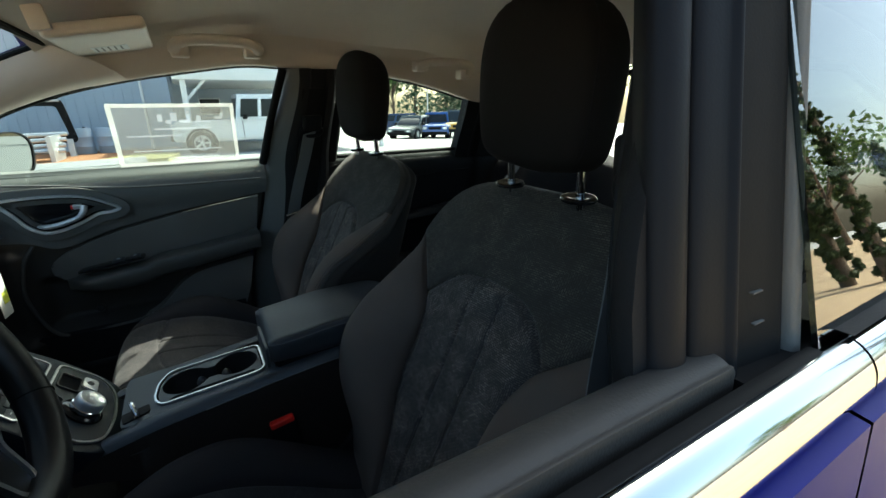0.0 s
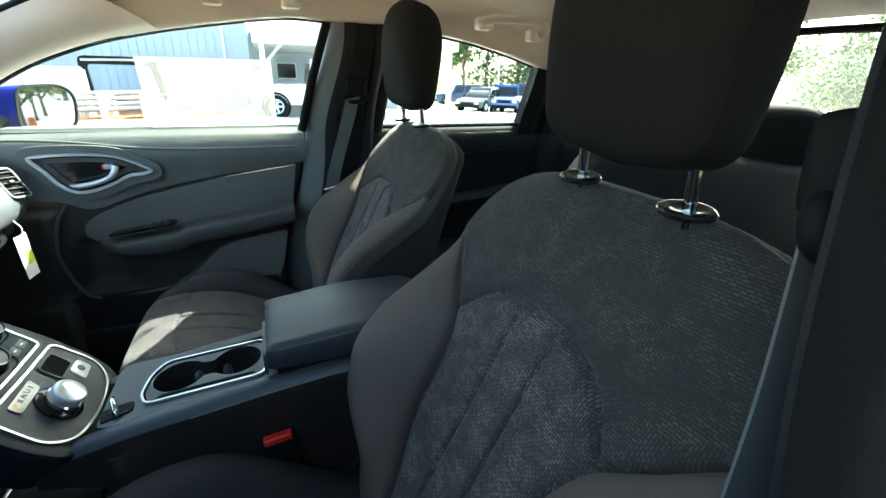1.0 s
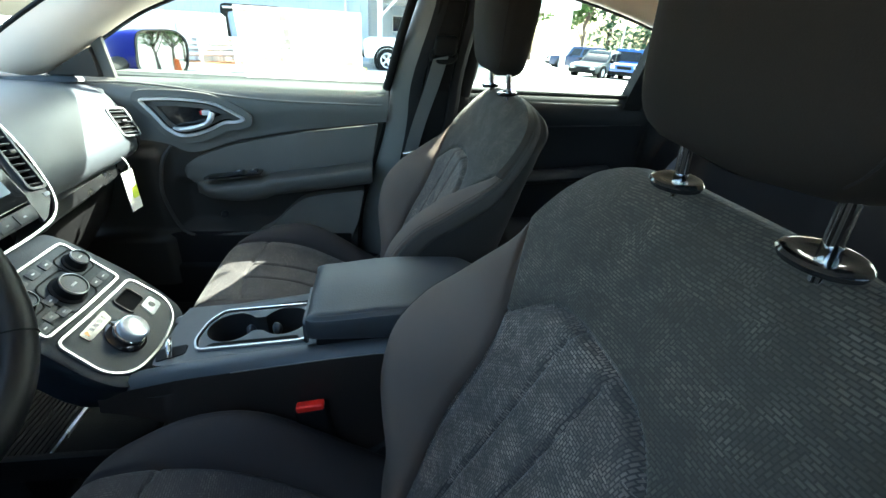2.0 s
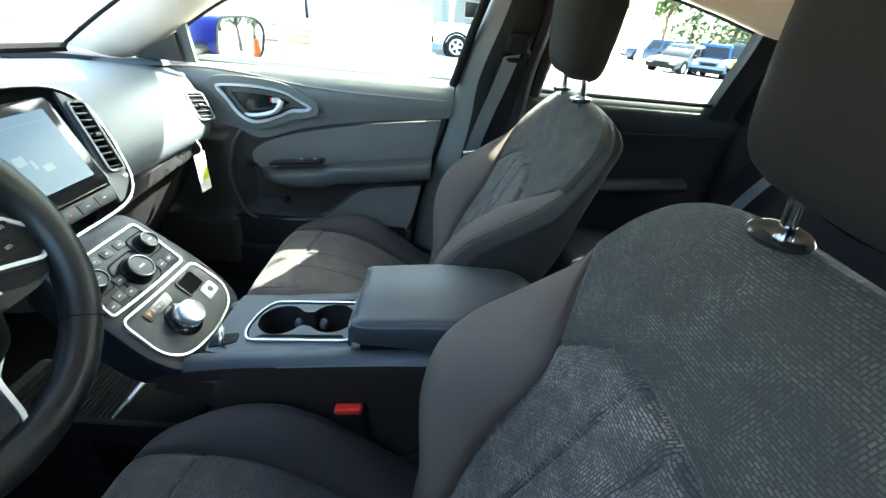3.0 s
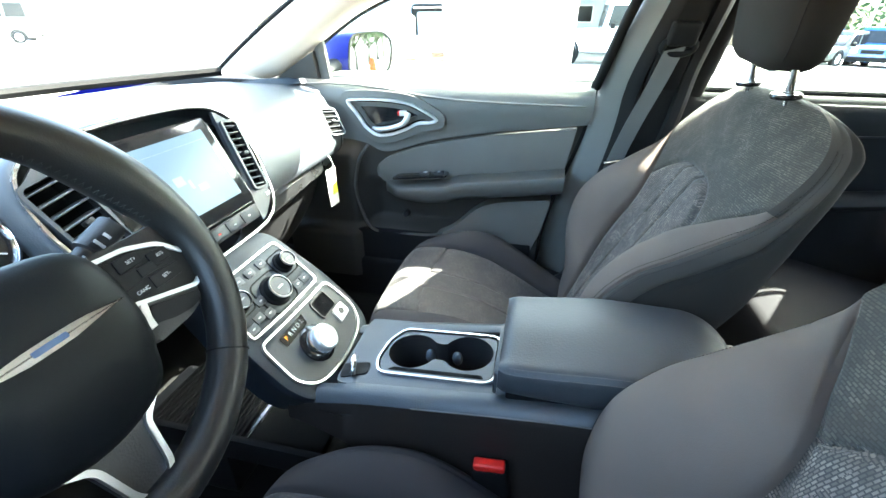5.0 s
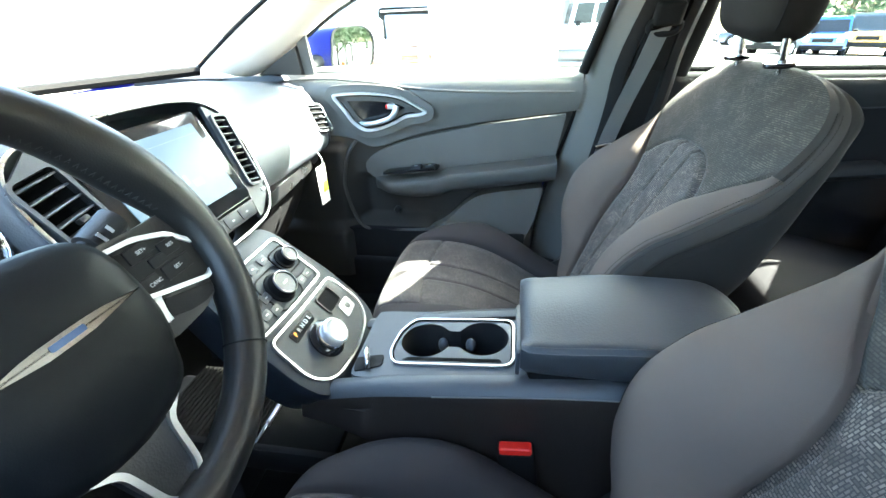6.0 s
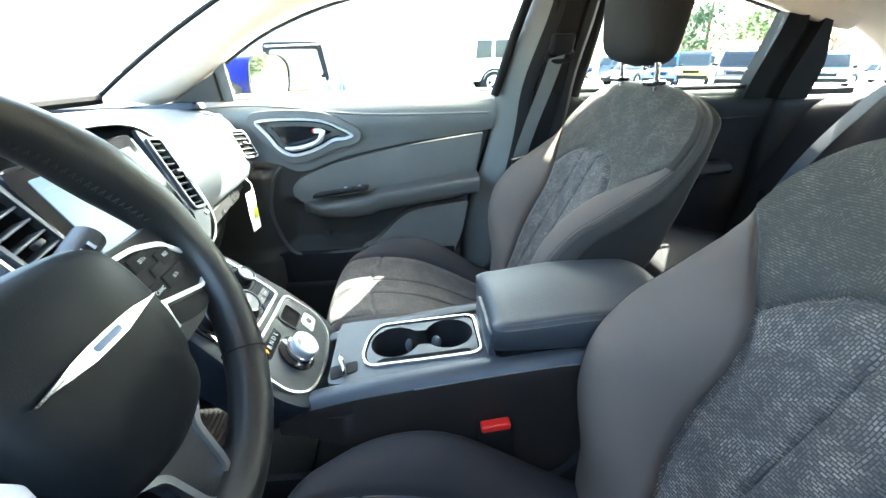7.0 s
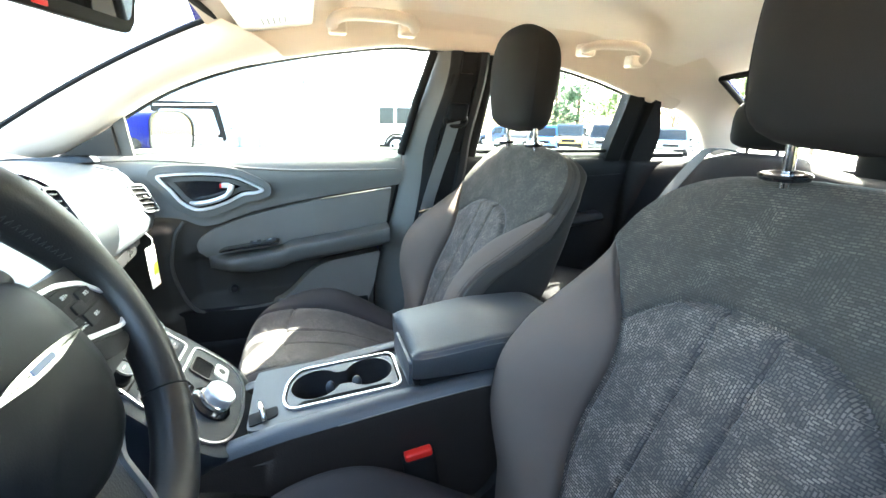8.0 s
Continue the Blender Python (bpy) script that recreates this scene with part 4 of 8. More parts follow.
        for q in range(2):
            part("stitch", tube([a.lerp(b, q / 2 + 0.08), a.lerp(b, q / 2 + 0.40)], 0.0008, sides=5), M_INSERT, arm)
    # switch plate with window switch
    m = frame_of((-0.115, 0.667, 0.7185), (0.985, 0, 0.118), (0, 1, 0))
    sw = part("switch_plate", plate(rounded([(-0.085, -0.018), (0.078, -0.022), (0.082, 0.02), (-0.075, 0.02)], 0.008), m, 0.006, 0.002), M_GLOSS, d, "gloss black switch plate")
    part("window_switch", box(0.0, 0.030, -0.013, 0.013, 0.004, 0.013, 0.003, m=m), M_HARD, sw)
    part("lock_switch", box(0.044, 0.070, -0.013, 0.013, 0.004, 0.012, 0.003, m=m), M_HARD, sw)
    part("switch_icon", box(0.010, 0.020, -0.004, 0.004, 0.013, 0.0134, m=m), M_PRINT, sw)
    part("switch_icon", box(0.052, 0.060, -0.004, 0.004, 0.012, 0.0124, m=m), M_PRINT, sw)
    # raised lower panel behind the pocket
    o = [(-0.085, 0.46), (-0.075, 0.532), (-0.046, 0.541), (-0.011, 0.566), (0.032, 0.612), (0.065, 0.639), (0.105, 0.655), (0.264, 0.677), (0.243, 0.572), (0.217, 0.502), (0.19, 0.43)]
    ol = rounded(o[::-1], [0.01, 0.02, 0.02, 0.01, 0.04, 0.03, 0.03, 0.03, 0.03, 0.02, 0.01], 4)
    part("lower_panel", plate(ol[::-1], door_frame(0.712), 0.044, 0.006, seg=3), M_INSERT, d, "raised grey lower panel")
    part("kick_panel", box(-0.56, 0.22, 0.664, 0.690, 0.34, 0.528, 0.006), M_BLACK, d, "black lower kick panel")
    part("upper_crease", tube(spline([(-0.50, 0.679, 0.955), (-0.46, 0.674, 0.964), (-0.343, 0.674, 0.968), (-0.224, 0.672, 0.960), (-0.098, 0.671, 0.944), (0.05, 0.671, 0.935), (0.32, 0.672, 0.933)], 40), 0.0032, sides=8), M_DOOR, d)
    lip = spline([(-0.285, 0.694, 0.795), (-0.306, 0.682, 0.765), (-0.318, 0.676, 0.726), (-0.327, 0.673, 0.671), (-0.319, 0.671, 0.616), (-0.296, 0.669, 0.552), (-0.264, 0.669, 0.524), (-0.203, 0.669, 0.522), (-0.091, 0.669, 0.528), (-0.05, 0.668, 0.541)], 60)
    part("pocket_lip", tube(lip, 0.005, sides=8), M_LEDGE, d)
    part("pocket_holder", lathe([(0.011, 0), (0.012, 0.012), (0.009, 0.018), (0.002, 0.020)], frame_of((-0.185, 0.745, 0.565), (1, 0, 0), (0, 0, 1))), M_HARD, d)
    # handle: chrome outline, dark dish, lever
    b = [(-0.326, 0.925), (-0.30, 0.934), (-0.22, 0.936), (-0.146, 0.928), (-0.10, 0.908), (-0.064, 0.884), (-0.085, 0.872), (-0.12, 0.868), (-0.16, 0.848), (-0.205, 0.832), (-0.245, 0.829), (-0.278, 0.850), (-0.30, 0.885)]
    bl = [(p.x, p.y) for p in spline([(*p, 0) for p in b], 90, loop=True)][::-1]
    fr = door_frame(0.674)
    if sum(bl[i][0] * bl[(i + 1) % 90][1] - bl[(i + 1) % 90][0] * bl[i][1] for i in range(90)) < 0:
        bl = bl[::-1]
    fr = Matrix(((1, 0, 0, 0), (0, -0.12, -0.993, 0.674 + 0.12 * 0.88), (0, 0.993, -0.12, 0.88 * 0.007), (0, 0, 0, 1)))
    big = inset(bl, -0.020)
    part("handle_surround", ringplate(big, inset(bl, -0.001), fr @ Matrix.Translation((0, 0, -0.006)), 0.010), M_DOOR, d)
    part("handle_dish", plate(bl, fr @ Matrix.Translation((0, 0, -0.008)), 0.006), M_GLOSS, d, "gloss black handle dish")
    part("handle_outline", ringplate(bl, inset(bl, 0.0042), fr, 0.010), M_TRIM, d, "satin chrome handle outline")
    part("handle_outline", ringplate(inset(bl, 0.0042), inset(bl, 0.0070), fr, 0.0065), M_TRIM, d, "satin chrome handle outline")
    dish = inset(bl, 0.012)
    part("dish_wall", ringplate(dish, inset(bl, 0.024), fr @ Matrix.Translation((0, 0, -0.002)), 0.004), M_LEDGE, d)
    lev = [(-0.255, 0.853, 0.006), (-0.235, 0.853, 0.016), (-0.20, 0.859, 0.020), (-0.165, 0.871, 0.020), (-0.150, 0.886, 0.018), (-0.146, 0.900, 0.010)]
    lp = spline([fr @ Vector(p) for p in lev], 24)
    part("door_lever", tube(lp, [0.005 + 0.0045 * smooth(0, 5, i) + 0.002 * smooth(14, 20, i) for i in range(24)], sides=12, flat=0.7), M_TRIM, d, "satin silver door lever")
    part("lock_knob", box(-0.012, 0.008, -0.006, 0.007, 0.0, 0.014, 0.003, m=fr @ Matrix.Translation((-0.158, 0.9, 0.004))), M_TRIM, d)
    part("lock_mark", box(-0.0165, -0.0125, -0.005, 0.005, 0.0, 0.013, 0.001, m=fr @ Matrix.Translation((-0.158, 0.9, 0.004))), M_RED, d, "red lock mark")
    # mirror sail and upright of the window frame
    sail = plate([(-0.52, 0.982), (-0.392, 0.982), (-0.392, 1.052), (-0.41, 1.042)], door_frame(0.662), 0.02, 0.004)
    for v in sail.verts:
        v.co.y = side_y(v.co.z) + (v.co.y - 0.662)
    part("mirror_sail", sail, M_SOFT, d, "black triangular mirror sail")
    up = plate([(-0.394, 0.98), (-0.364, 0.98), (-0.364, 1.078), (-0.394, 1.060)], door_frame(0.662), 0.012, 0.003)
    for v in up.verts:
        v.co.y = side_y(v.co.z) + 0.008 + (v.co.y - 0.662)
    part("window_upright", up, M_PILL, d)
    part("belt_seal", tube(spline([(-0.50, 0.706, 0.978), (-0.2, 0.708, 0.978), (0.1, 0.708, 0.977), (0.33, 0.706, 0.975)], 20), 0.006, sides=8), M_RUBBER, d)
    up2 = tube([(0.334, side_y(0.98) + 0.004, 0.98), (0.372, side_y(1.12) + 0.004, 1.12), (0.418, side_y(1.265) + 0.004, 1.262)], 0.012, sides=10)
    part("window_frame", up2, M_RUBBER, d, "black window frame")
    part("outer_skin", door_skin(1, -0.62, 0.36, ""), M_BLUEPAINT, d, "deep blue painted outer skin")
    return d


passenger_door()


def driver_door():
    d = thing("door_2", (-0.1, -0.76, 0.40), "dark grey car door with lowered window and blue outer skin", "car door", kind="structure")
    rows = []
    for i in range(41):
        x = -0.56 + 0.970 * i / 40
        pr = [(-0.722, 0.36), (-0.722, 0.80), (-0.711, 0.90), (-0.707, 0.955), (-0.711, 0.978), (-0.720, 0.987), (-0.732, 0.989), (-0.742, 0.986), (-0.748, 0.977), (-0.749, 0.90)]
        rows.append([Vector((x, y, z)) for y, z in pr])
    rr = [spline(r, 40) for r in rows]
    part("trim_panel", rings(rr, closed=False), M_SOFT, d)
    part("end_cap", box(0.402, 0.413, -0.748, -0.708, 0.40, 0.984, 0.004), M_SOFT, d)
    part("window_slot", box(-0.52, 0.50, -0.753, -0.7495, 0.88, 0.966, 0.001), M_RUBBER, d)
    part("belt_seal", box(-0.55, 0.50, -0.7670, -0.7535, 0.93, 0.979, 0.004), M_RUBBER, d, "black rubber window seal")
    part("belt_strip", chrome_strip(-1, -0.60, 0.53), M_CHROME, d, "chrome belt strip")
    arm = spline([(-0.25, -0.70, 0.70), (-0.1, -0.675, 0.715), (0.1, -0.665, 0.735), (0.28, -0.67, 0.75)], 20)
    part("armrest", tube(arm, 0.045, sides=14, flat=0.5), M_SOFT, d)
    # upright of the window frame: rounded lip, groove, flat panel with a bead, then the dark pillar cover
    def upright(name, prof, mat, label="", owner=None):
        rows = []
        for i in range(19):
            z = 0.955 + 0.365 * i / 18
            dx, dy = 0.13 * (z - 1.07) + 0.03 * max(0, z - 1.1) ** 1.5, 0.235 * (z - 1.07)
            rows.append(spline([(x + dx, y + dy, z) for x, y in prof], 22))
        return part(name, rings(rows, closed=False), mat, owner or d, label)

    upright("window_frame", [(0.388, -0.672), (0.373, -0.690), (0.3695, -0.699), (0.374, -0.707), (0.384, -0.7105), (0.393, -0.710), (0.399, -0.706), (0.4005, -0.696)], M_FRAME, "dark grey window frame lip")
    upright("frame_groove", [(0.398, -0.700), (0.401, -0.694), (0.404, -0.700)], M_RUBBER)
    upright("frame_panel", [(0.4025, -0.696), (0.403, -0.707), (0.410, -0.7115), (0.428, -0.715), (0.431, -0.7165), (0.434, -0.720), (0.4375, -0.7185), (0.4385, -0.700)], M_FRAME, "dark grey outer frame panel")
    upright("pillar_cover", [(0.437, -0.702), (0.441, -0.713), (0.452, -0.716), (0.480, -0.7185), (0.500, -0.7195), (0.503, -0.700)], M_RUBBER, "satin black pillar cover")
    upright("cover_edge", [(0.502, -0.700), (0.503, -0.722), (0.508, -0.7265), (0.514, -0.725), (0.517, -0.70)], M_PILL, "grey rubber edge strip")
    part("outer_skin", door_skin(-1, -0.62, 0.50, ""), M_BLUEPAINT, d, "deep blue painted outer skin")
    for z in (1.0, 1.022):
        part("cover_mark", box(0.452, 0.465, -0.7362 + (z - 1.0) * 0.235, -0.7325 + (z - 1.0) * 0.235, z, z + 0.0010), M_PILL, d)
    return d


driver_door()


def rear_door(k):
    who = "passenger" if k > 0 else "driver"
    d = thing("door_3" if k > 0 else "door_4", (0.85, k * 0.76, 0.40), "black rear car door panel on the " + who + " side, closed", "car door", kind="structure")
    rows = []
    for j in range(31):
        z = 0.36 + 0.625 * j / 30
        row = []
        for i in range(31):
            x = 0.53 + (1.20 - 0.53) * i / 30
            y = 0.695 - 0.02 * math.exp(-((z - 0.92) / 0.06) ** 2) + 0.02 * smooth(0.96, 0.985, z)
            row.append((x, k * y, z))
        rows.append(row)
    rows.append([(p[0], k * 0.77, p[2]) for p in rows[-1]])
    part("trim_panel", rings(rows, closed=False), M_BLACK, d)
    a = spline([(0.56, k * 0.66, 0.715), (0.8, k * 0.64, 0.735), (1.05, k * 0.65, 0.755)], 20)
    part("armrest", tube(a, 0.038, sides=14, flat=0.55), M_BLACK, d)
    part("window_frame", tube(spline([(0.556, k * (side_y(0.975) + 0.016), 0.975), (0.570, k * (side_y(1.06) + 0.016), 1.06), (0.581, k * (side_y(1.15) + 0.016), 1.15), (0.592, k * (side_y(1.262) + 0.016), 1.262)], 18), 0.024, sides=10), M_RUBBER, d, "black window frame")
    line = spline([(0.53, k * 0.675, 0.87), (0.8, k * 0.674, 0.885), (1.15, k * 0.675, 0.90)], 16)
    part("seam_strip", tube(line, 0.003, sides=6), M_BLACK, d)
    part("belt_seal", tube([(0.56, k * 0.682, 0.984), (1.1, k * 0.682, 0.984)], 0.007, sides=8), M_RUBBER, d)
    part("outer_skin", door_skin(k, 0.505, 1.45, ""), M_BLUEPAINT, d, "deep blue painted outer skin")
    part("belt_strip", chrome_strip(k, 0.534, 1.45), M_CHROME, d, "chrome belt strip")
    part("belt_cap", box(0.42, 1.45, -0.774 if k < 0 else 0.70, -0.70 if k < 0 else 0.772, 0.955, 0.972, 0.003), M_RUBBER, d)
    return d


rear_door(1)
rear_door(-1)

# ---- dashboard ----
ST = frame_of((-0.29, 0.0, 0.88), (0, 1, 0), (-0.461, 0, 0.888))     # plane of the centre stack


def dash_body():
    d = thing("dashboard", (-0.6, 0, 0.45), "dark blue-grey soft dashboard with centre screen and vents", "dashboard")
    rows = []
    for i in range(81):
        y = -0.672 + 1.35 * i / 80
        u = abs(y) / 0.66
        back = lerp_list([(0, -0.885), (0.5, -0.80), (0.85, -0.62), (1, -0.525)], u)
        ex = lerp_list([(-0.7, -0.37), (-0.30, -0.345), (-0.2, -0.33), (0.20, -0.335), (0.30, -0.345), (0.5, -0.345), (0.6, -0.348), (0.64, -0.356), (0.68, -0.38)], y)
        hood = 0.045 * math.exp(-((y + 0.34) / 0.17) ** 4)
        roll = 0.985 - 0.02 * smooth(0.45, 0.66, abs(y))
        prof = [(back, 0.965), (back + 0.05, 0.984), (-0.57 if back < -0.62 else back + 0.08, roll + 0.003 + hood * 0.5), (-0.47, roll + hood), (-0.415, roll - 0.016 + hood), (ex - 0.03, 0.935 + hood * 0.4), (ex, 0.885), (ex + 0.018, 0.84), (ex + 0.012, 0.803), (ex - 0.02, 0.782), (ex - 0.055, 0.772)]
        rows.append(spline([(x, y, z) for x, z in prof], 44))
    part("dash_top", rings(rows, closed=False), M_DASH, d, "blue-grey soft dash skin")
    # lower strip, glove box and knee panel
    for y0, y1, nm in ((0.19, 0.655, "glove_box"), (-0.66, -0.20, "knee_panel")):
        rows = []
        for i in range(25):
            y = y0 + (y1 - y0) * i / 24
            ex = lerp_list([(-0.7, -0.37), (0.30, -0.345), (0.5, -0.358), (0.68, -0.40)], y)
            rows.append(spline([(ex - 0.05, y, 0.776), (ex - 0.032, y, 0.74), (ex - 0.04, y, 0.70), (ex - 0.10, y, 0.58), (ex - 0.22, y, 0.48), (ex - 0.5, y, 0.45)], 20))
        part(nm, rings(rows, closed=False), M_BLACK, d)
    strip = []
    for i in range(31):
        y = 0.215 + 0.425 * i / 30
        ex = lerp_list([(0.2, -0.335), (0.30, -0.345), (0.5, -0.355), (0.6, -0.375), (0.68, -0.40)], y)
        rise = 0.010 * i / 30
        strip.append([(ex - 0.01, y, 0.782 + rise), (ex + 0.004, y, 0.780 + rise), (ex + 0.004, y, 0.752 + rise), (ex - 0.006, y, 0.742 + rise), (ex - 0.04, y, 0.745 + rise), (ex - 0.04, y, 0.775 + rise)])
    part("trim_strip", rings(strip), M_SATIN, d, "satin silver trim strip")
    return d


dash = dash_body()


def vent(parent, m, w, h, slats, name="air_vent", rim=M_CONS, blade=M_CONS, deep=0.0):
    """A louvred air outlet: dark throat, frame, slats and a tab."""
    o = rounded([(-w / 2, -h / 2), (w / 2, -h / 2), (w / 2, h / 2), (-w / 2, h / 2)], min(w, h) * 0.18, 4)
    if deep:
        bm = rings([[m @ Vector((x, y, z)) for x, y in o] for z in (0.002, -deep)], caps=False)
        bm.faces.new(list(bm.verts)[-len(o):])
    else:
        bm = plate(o, m @ Matrix.Translation((0, 0, -0.012)), 0.010)
    v = part(name, bm, M_CARPET, parent, "black air vent with louvres")
    part("vent_frame", ringplate(inset(o, -0.005), o, m @ Matrix.Translation((0, 0, -0.008)), 0.011), rim, v)
    for i in range(slats):
        y = -h / 2 + h * (i + 0.5) / slats
        q = m @ Matrix.Translation((0, y, 0)) @ Euler((0.15, 0, 0)).to_matrix().to_4x4()
        part("slat", box(-w / 2, w / 2, -0.0013, 0.0013, -0.004 - 0.5 * deep, 0.0035 - 0.1 * deep, 0.0008, 1, m=q), blade, v)
    part("vent_tab", box(-0.006, 0.006, -0.003, 0.003, -0.002, 0.008, 0.0015, m=m @ Matrix.Translation((0, h * 0.02, 0))), M_HARD, v)
    return v


def centre_stack():
    # outline of the surround in its own plane: y of the car, height along the slope
    o = [(-0.155, 0.128), (-0.09, 0.140), (0.0, 0.143), (0.09, 0.140), (0.15, 0.128), (0.185, 0.098), (0.190, 0.045), (0.180, -0.01), (0.165, -0.05), (0.135, -0.076), (0.09, -0.086), (0.0, -0.088), (-0.09, -0.086), (-0.135, -0.076), (-0.165, -0.05), (-0.180, -0.01), (-0.190, 0.045), (-0.185, 0.098)]
    ol = [(p.x, p.y) for p in spline([(*p, 0) for p in o], 108, loop=True)][::-1]
    pod = rings([[ST @ Vector((p[0] * k, 0.02 + (p[1] - 0.02) * k2, h)) for p in ol] for k, k2, h in ((1.12, 1.14, -0.11), (1.08, 1.10, -0.05), (1.05, 1.065, -0.014), (1.035, 1.045, -0.004), (1.015, 1.02, 0.001), (1.0, 1.0, 0.002))], caps=False)
    part("stack_pod", pod, M_DASH, dash, "blue-grey centre stack housing")
    part("stack_outline", ringplate(ol, inset(ol, 0.0038), ST @ Matrix.Translation((0, 0, 0.001)), 0.005), M_SATIN, dash, "satin silver outline")
    inner = inset(ol, 0.0075)
    # the face is cut through behind both air vents
    for k, cx, vw, vh in ((1, 0.1565, 0.029, 0.122), (-1, -0.147, 0.054, 0.128)):
        side = [p for p in inner if p[0] * k > 0.004]
        mid = [p for p in inner if abs(p[0]) <= 0.02]
        y0, y1 = min(p[1] for p in mid), max(p[1] for p in mid)
        side = sorted(side, key=lambda p: math.atan2(p[1] - 0.02, p[0]) if k > 0 else math.atan2(p[1] - 0.02, p[0]) % (2 * math.pi))
        side = [(0.0, y0)] + side + [(0.0, y1)] if k > 0 else [(0.0, y1)] + side + [(0.0, y0)]
        turn = -0.17 * k
        hole = [(cx + x * math.cos(turn) - y * math.sin(turn), 0.035 + x * math.sin(turn) + y * math.cos(turn)) for x, y in rounded([(-vw / 2, -vh / 2), (vw / 2, -vh / 2), (vw / 2, vh / 2), (-vw / 2, vh / 2)], vw * 0.18, 4)]
        part("stack_face", holed(side, hole, (cx, 0.035), ST @ Matrix.Translation((0, 0, -0.004)), 0.007), M_CONS, dash)
    bz = rounded([(-0.112, -0.040), (0.112, -0.040), (0.118, 0.116), (-0.118, 0.116)], 0.010)
    part("screen_bezel", plate(bz, ST @ Matrix.Translation((0, 0, 0.002)), 0.007, 0.003), M_GLOSS, dash, "gloss black screen bezel")
    scr = part("display_screen", plate(rounded([(-0.092, -0.018), (0.092, -0.018), (0.096, 0.098), (-0.096, 0.098)], 0.003, 3), ST @ Matrix.Translation((0, 0, 0.008)), 0.0025), M_SCREEN, dash, "dark glass display screen")
    for x0, x1, y0, y1 in ((-0.012, 0.006, 0.030, 0.044), (0.010, 0.016, 0.020, 0.034), (0.022, 0.040, 0.012, 0.022), (-0.088, 0.09, 0.083, 0.0835)):
        part("screen_mark", box(x0, x1, y0, y1, 0.0104, 0.0108, m=ST), M_SCREENLIT, scr)
    # button row below the screen
    bp = part("button_strip", plate(rounded([(-0.10, -0.068), (0.10, -0.068), (0.108, -0.044), (-0.108, -0.044)], 0.004, 3), ST @ Matrix.Translation((0, 0, 0.003)), 0.006, 0.0015), M_HARD, dash)
    for i in range(5):
        x = -0.076 + 0.038 * i
        part("button", box(x - 0.017, x + 0.017, -0.065, -0.047, 0.008, 0.0105, 0.0012, m=ST), M_PLATE, bp)
        part("button_icon", box(x - 0.003, x + 0.003, -0.0578, -0.0552, 0.0105, 0.0109, m=ST), M_RED if i == 2 else M_PRINT, bp)
    vr = frame_of(ST @ Vector((0.1565, 0.035, 0.006)), ST.to_3x3() @ Vector((0.985, -0.17, 0)), ST.to_3x3() @ Vector((0.17, 0.985, 0)))
    vent(dash, vr, 0.029, 0.122, 10, deep=0.030)
    vl = frame_of(ST @ Vector((-0.147, 0.035, 0.006)), ST.to_3x3() @ Vector((0.985, 0.17, 0)), ST.to_3x3() @ Vector((-0.17, 0.985, 0)))
    vent(dash, vl, 0.054, 0.128, 8, deep=0.034)
    part("badge_mark", box(0.148, 0.162, -0.045, -0.038, 0.002, 0.005, 0.001, m=ST), M_PRINT, dash)


centre_stack()
cap = []
for i in range(15):
    f = i / 14
    y = 0.620 + 0.056 * f
    ex = -0.350 - 0.060 * f ** 2
    cap.append(spline([(ex - 0.10, y, 0.952 - 0.012 * f), (ex - 0.045, y, 0.940 - 0.012 * f), (ex - 0.016, y, 0.910), (ex + 0.004, y, 0.870), (ex + 0.016, y, 0.835), (ex + 0.010, y, 0.800), (ex - 0.03, y, 0.775), (ex - 0.06, y, 0.74), (ex - 0.16, y, 0.60)], 26))
part("end_cap", rings([[Vector((-0.52, p.y - 0.004, p.z)) for p in cap[0]]] + cap + [[Vector((-0.55, p.y, p.z)) for p in cap[-1]]], closed=False), M_GLOSS, dash, "gloss black dash end cap")
pv = frame_of((-0.338, 0.588, 0.882), (0.35, 0.93, -0.10), (-0.42, 0.10, 0.90))
vent(dash, pv, 0.046, 0.068, 5, rim=M_DASH)


def cluster():
    c = thing("instrument_cluster", (-0.42, -0.34, 0.90), "instrument cluster with two round dials", "instrument cluster")
    m = frame_of((-0.345, -0.337, 0.925), (0, 1, 0), (-0.42, 0, 0.906))
    part("housing", plate(rounded([(-0.155, -0.06), (0.155, -0.06), (0.135, 0.055), (-0.135, 0.055)], 0.03), m @ Matrix.Translation((0, 0, -0.03)), 0.03, 0.004), M_RUBBER, c)
    for x in (-0.085, 0.085):
        q = m @ Matrix.Translation((x, 0, 0))
        dial = part("dial", lathe([(0.046, -0.004), (0.046, 0.0015), (0.001, 0.0015)], q), M_GLOSS, c)
        part("dial_ring", lathe([(0.046, 0), (0.052, 0), (0.052, 0.008), (0.049, 0.010), (0.046, 0.006), (0.046, 0)], q, caps=False), M_CHROME, dial)
        for i in range(9):
            a = radians(-120 + 30 * i)
            part("dial_tick", box(-0.0008, 0.0008, 0.034, 0.042, 0.0018, 0.0024, m=q @ Matrix.Rotation(a, 4, "Z")), M_PRINT, dial)
        part("needle", box(-0.0012, 0.0012, -0.006, 0.035, 0.003, 0.0045, m=q @ Matrix.Rotation(radians(120), 4, "Z")), M_RED, dial)
    return c


cluster()

# ---- steering wheel ----
WH = frame_of((-0.155, -0.337, 0.912), (0, 1, 0), (-0.4226, 0, 0.9063))


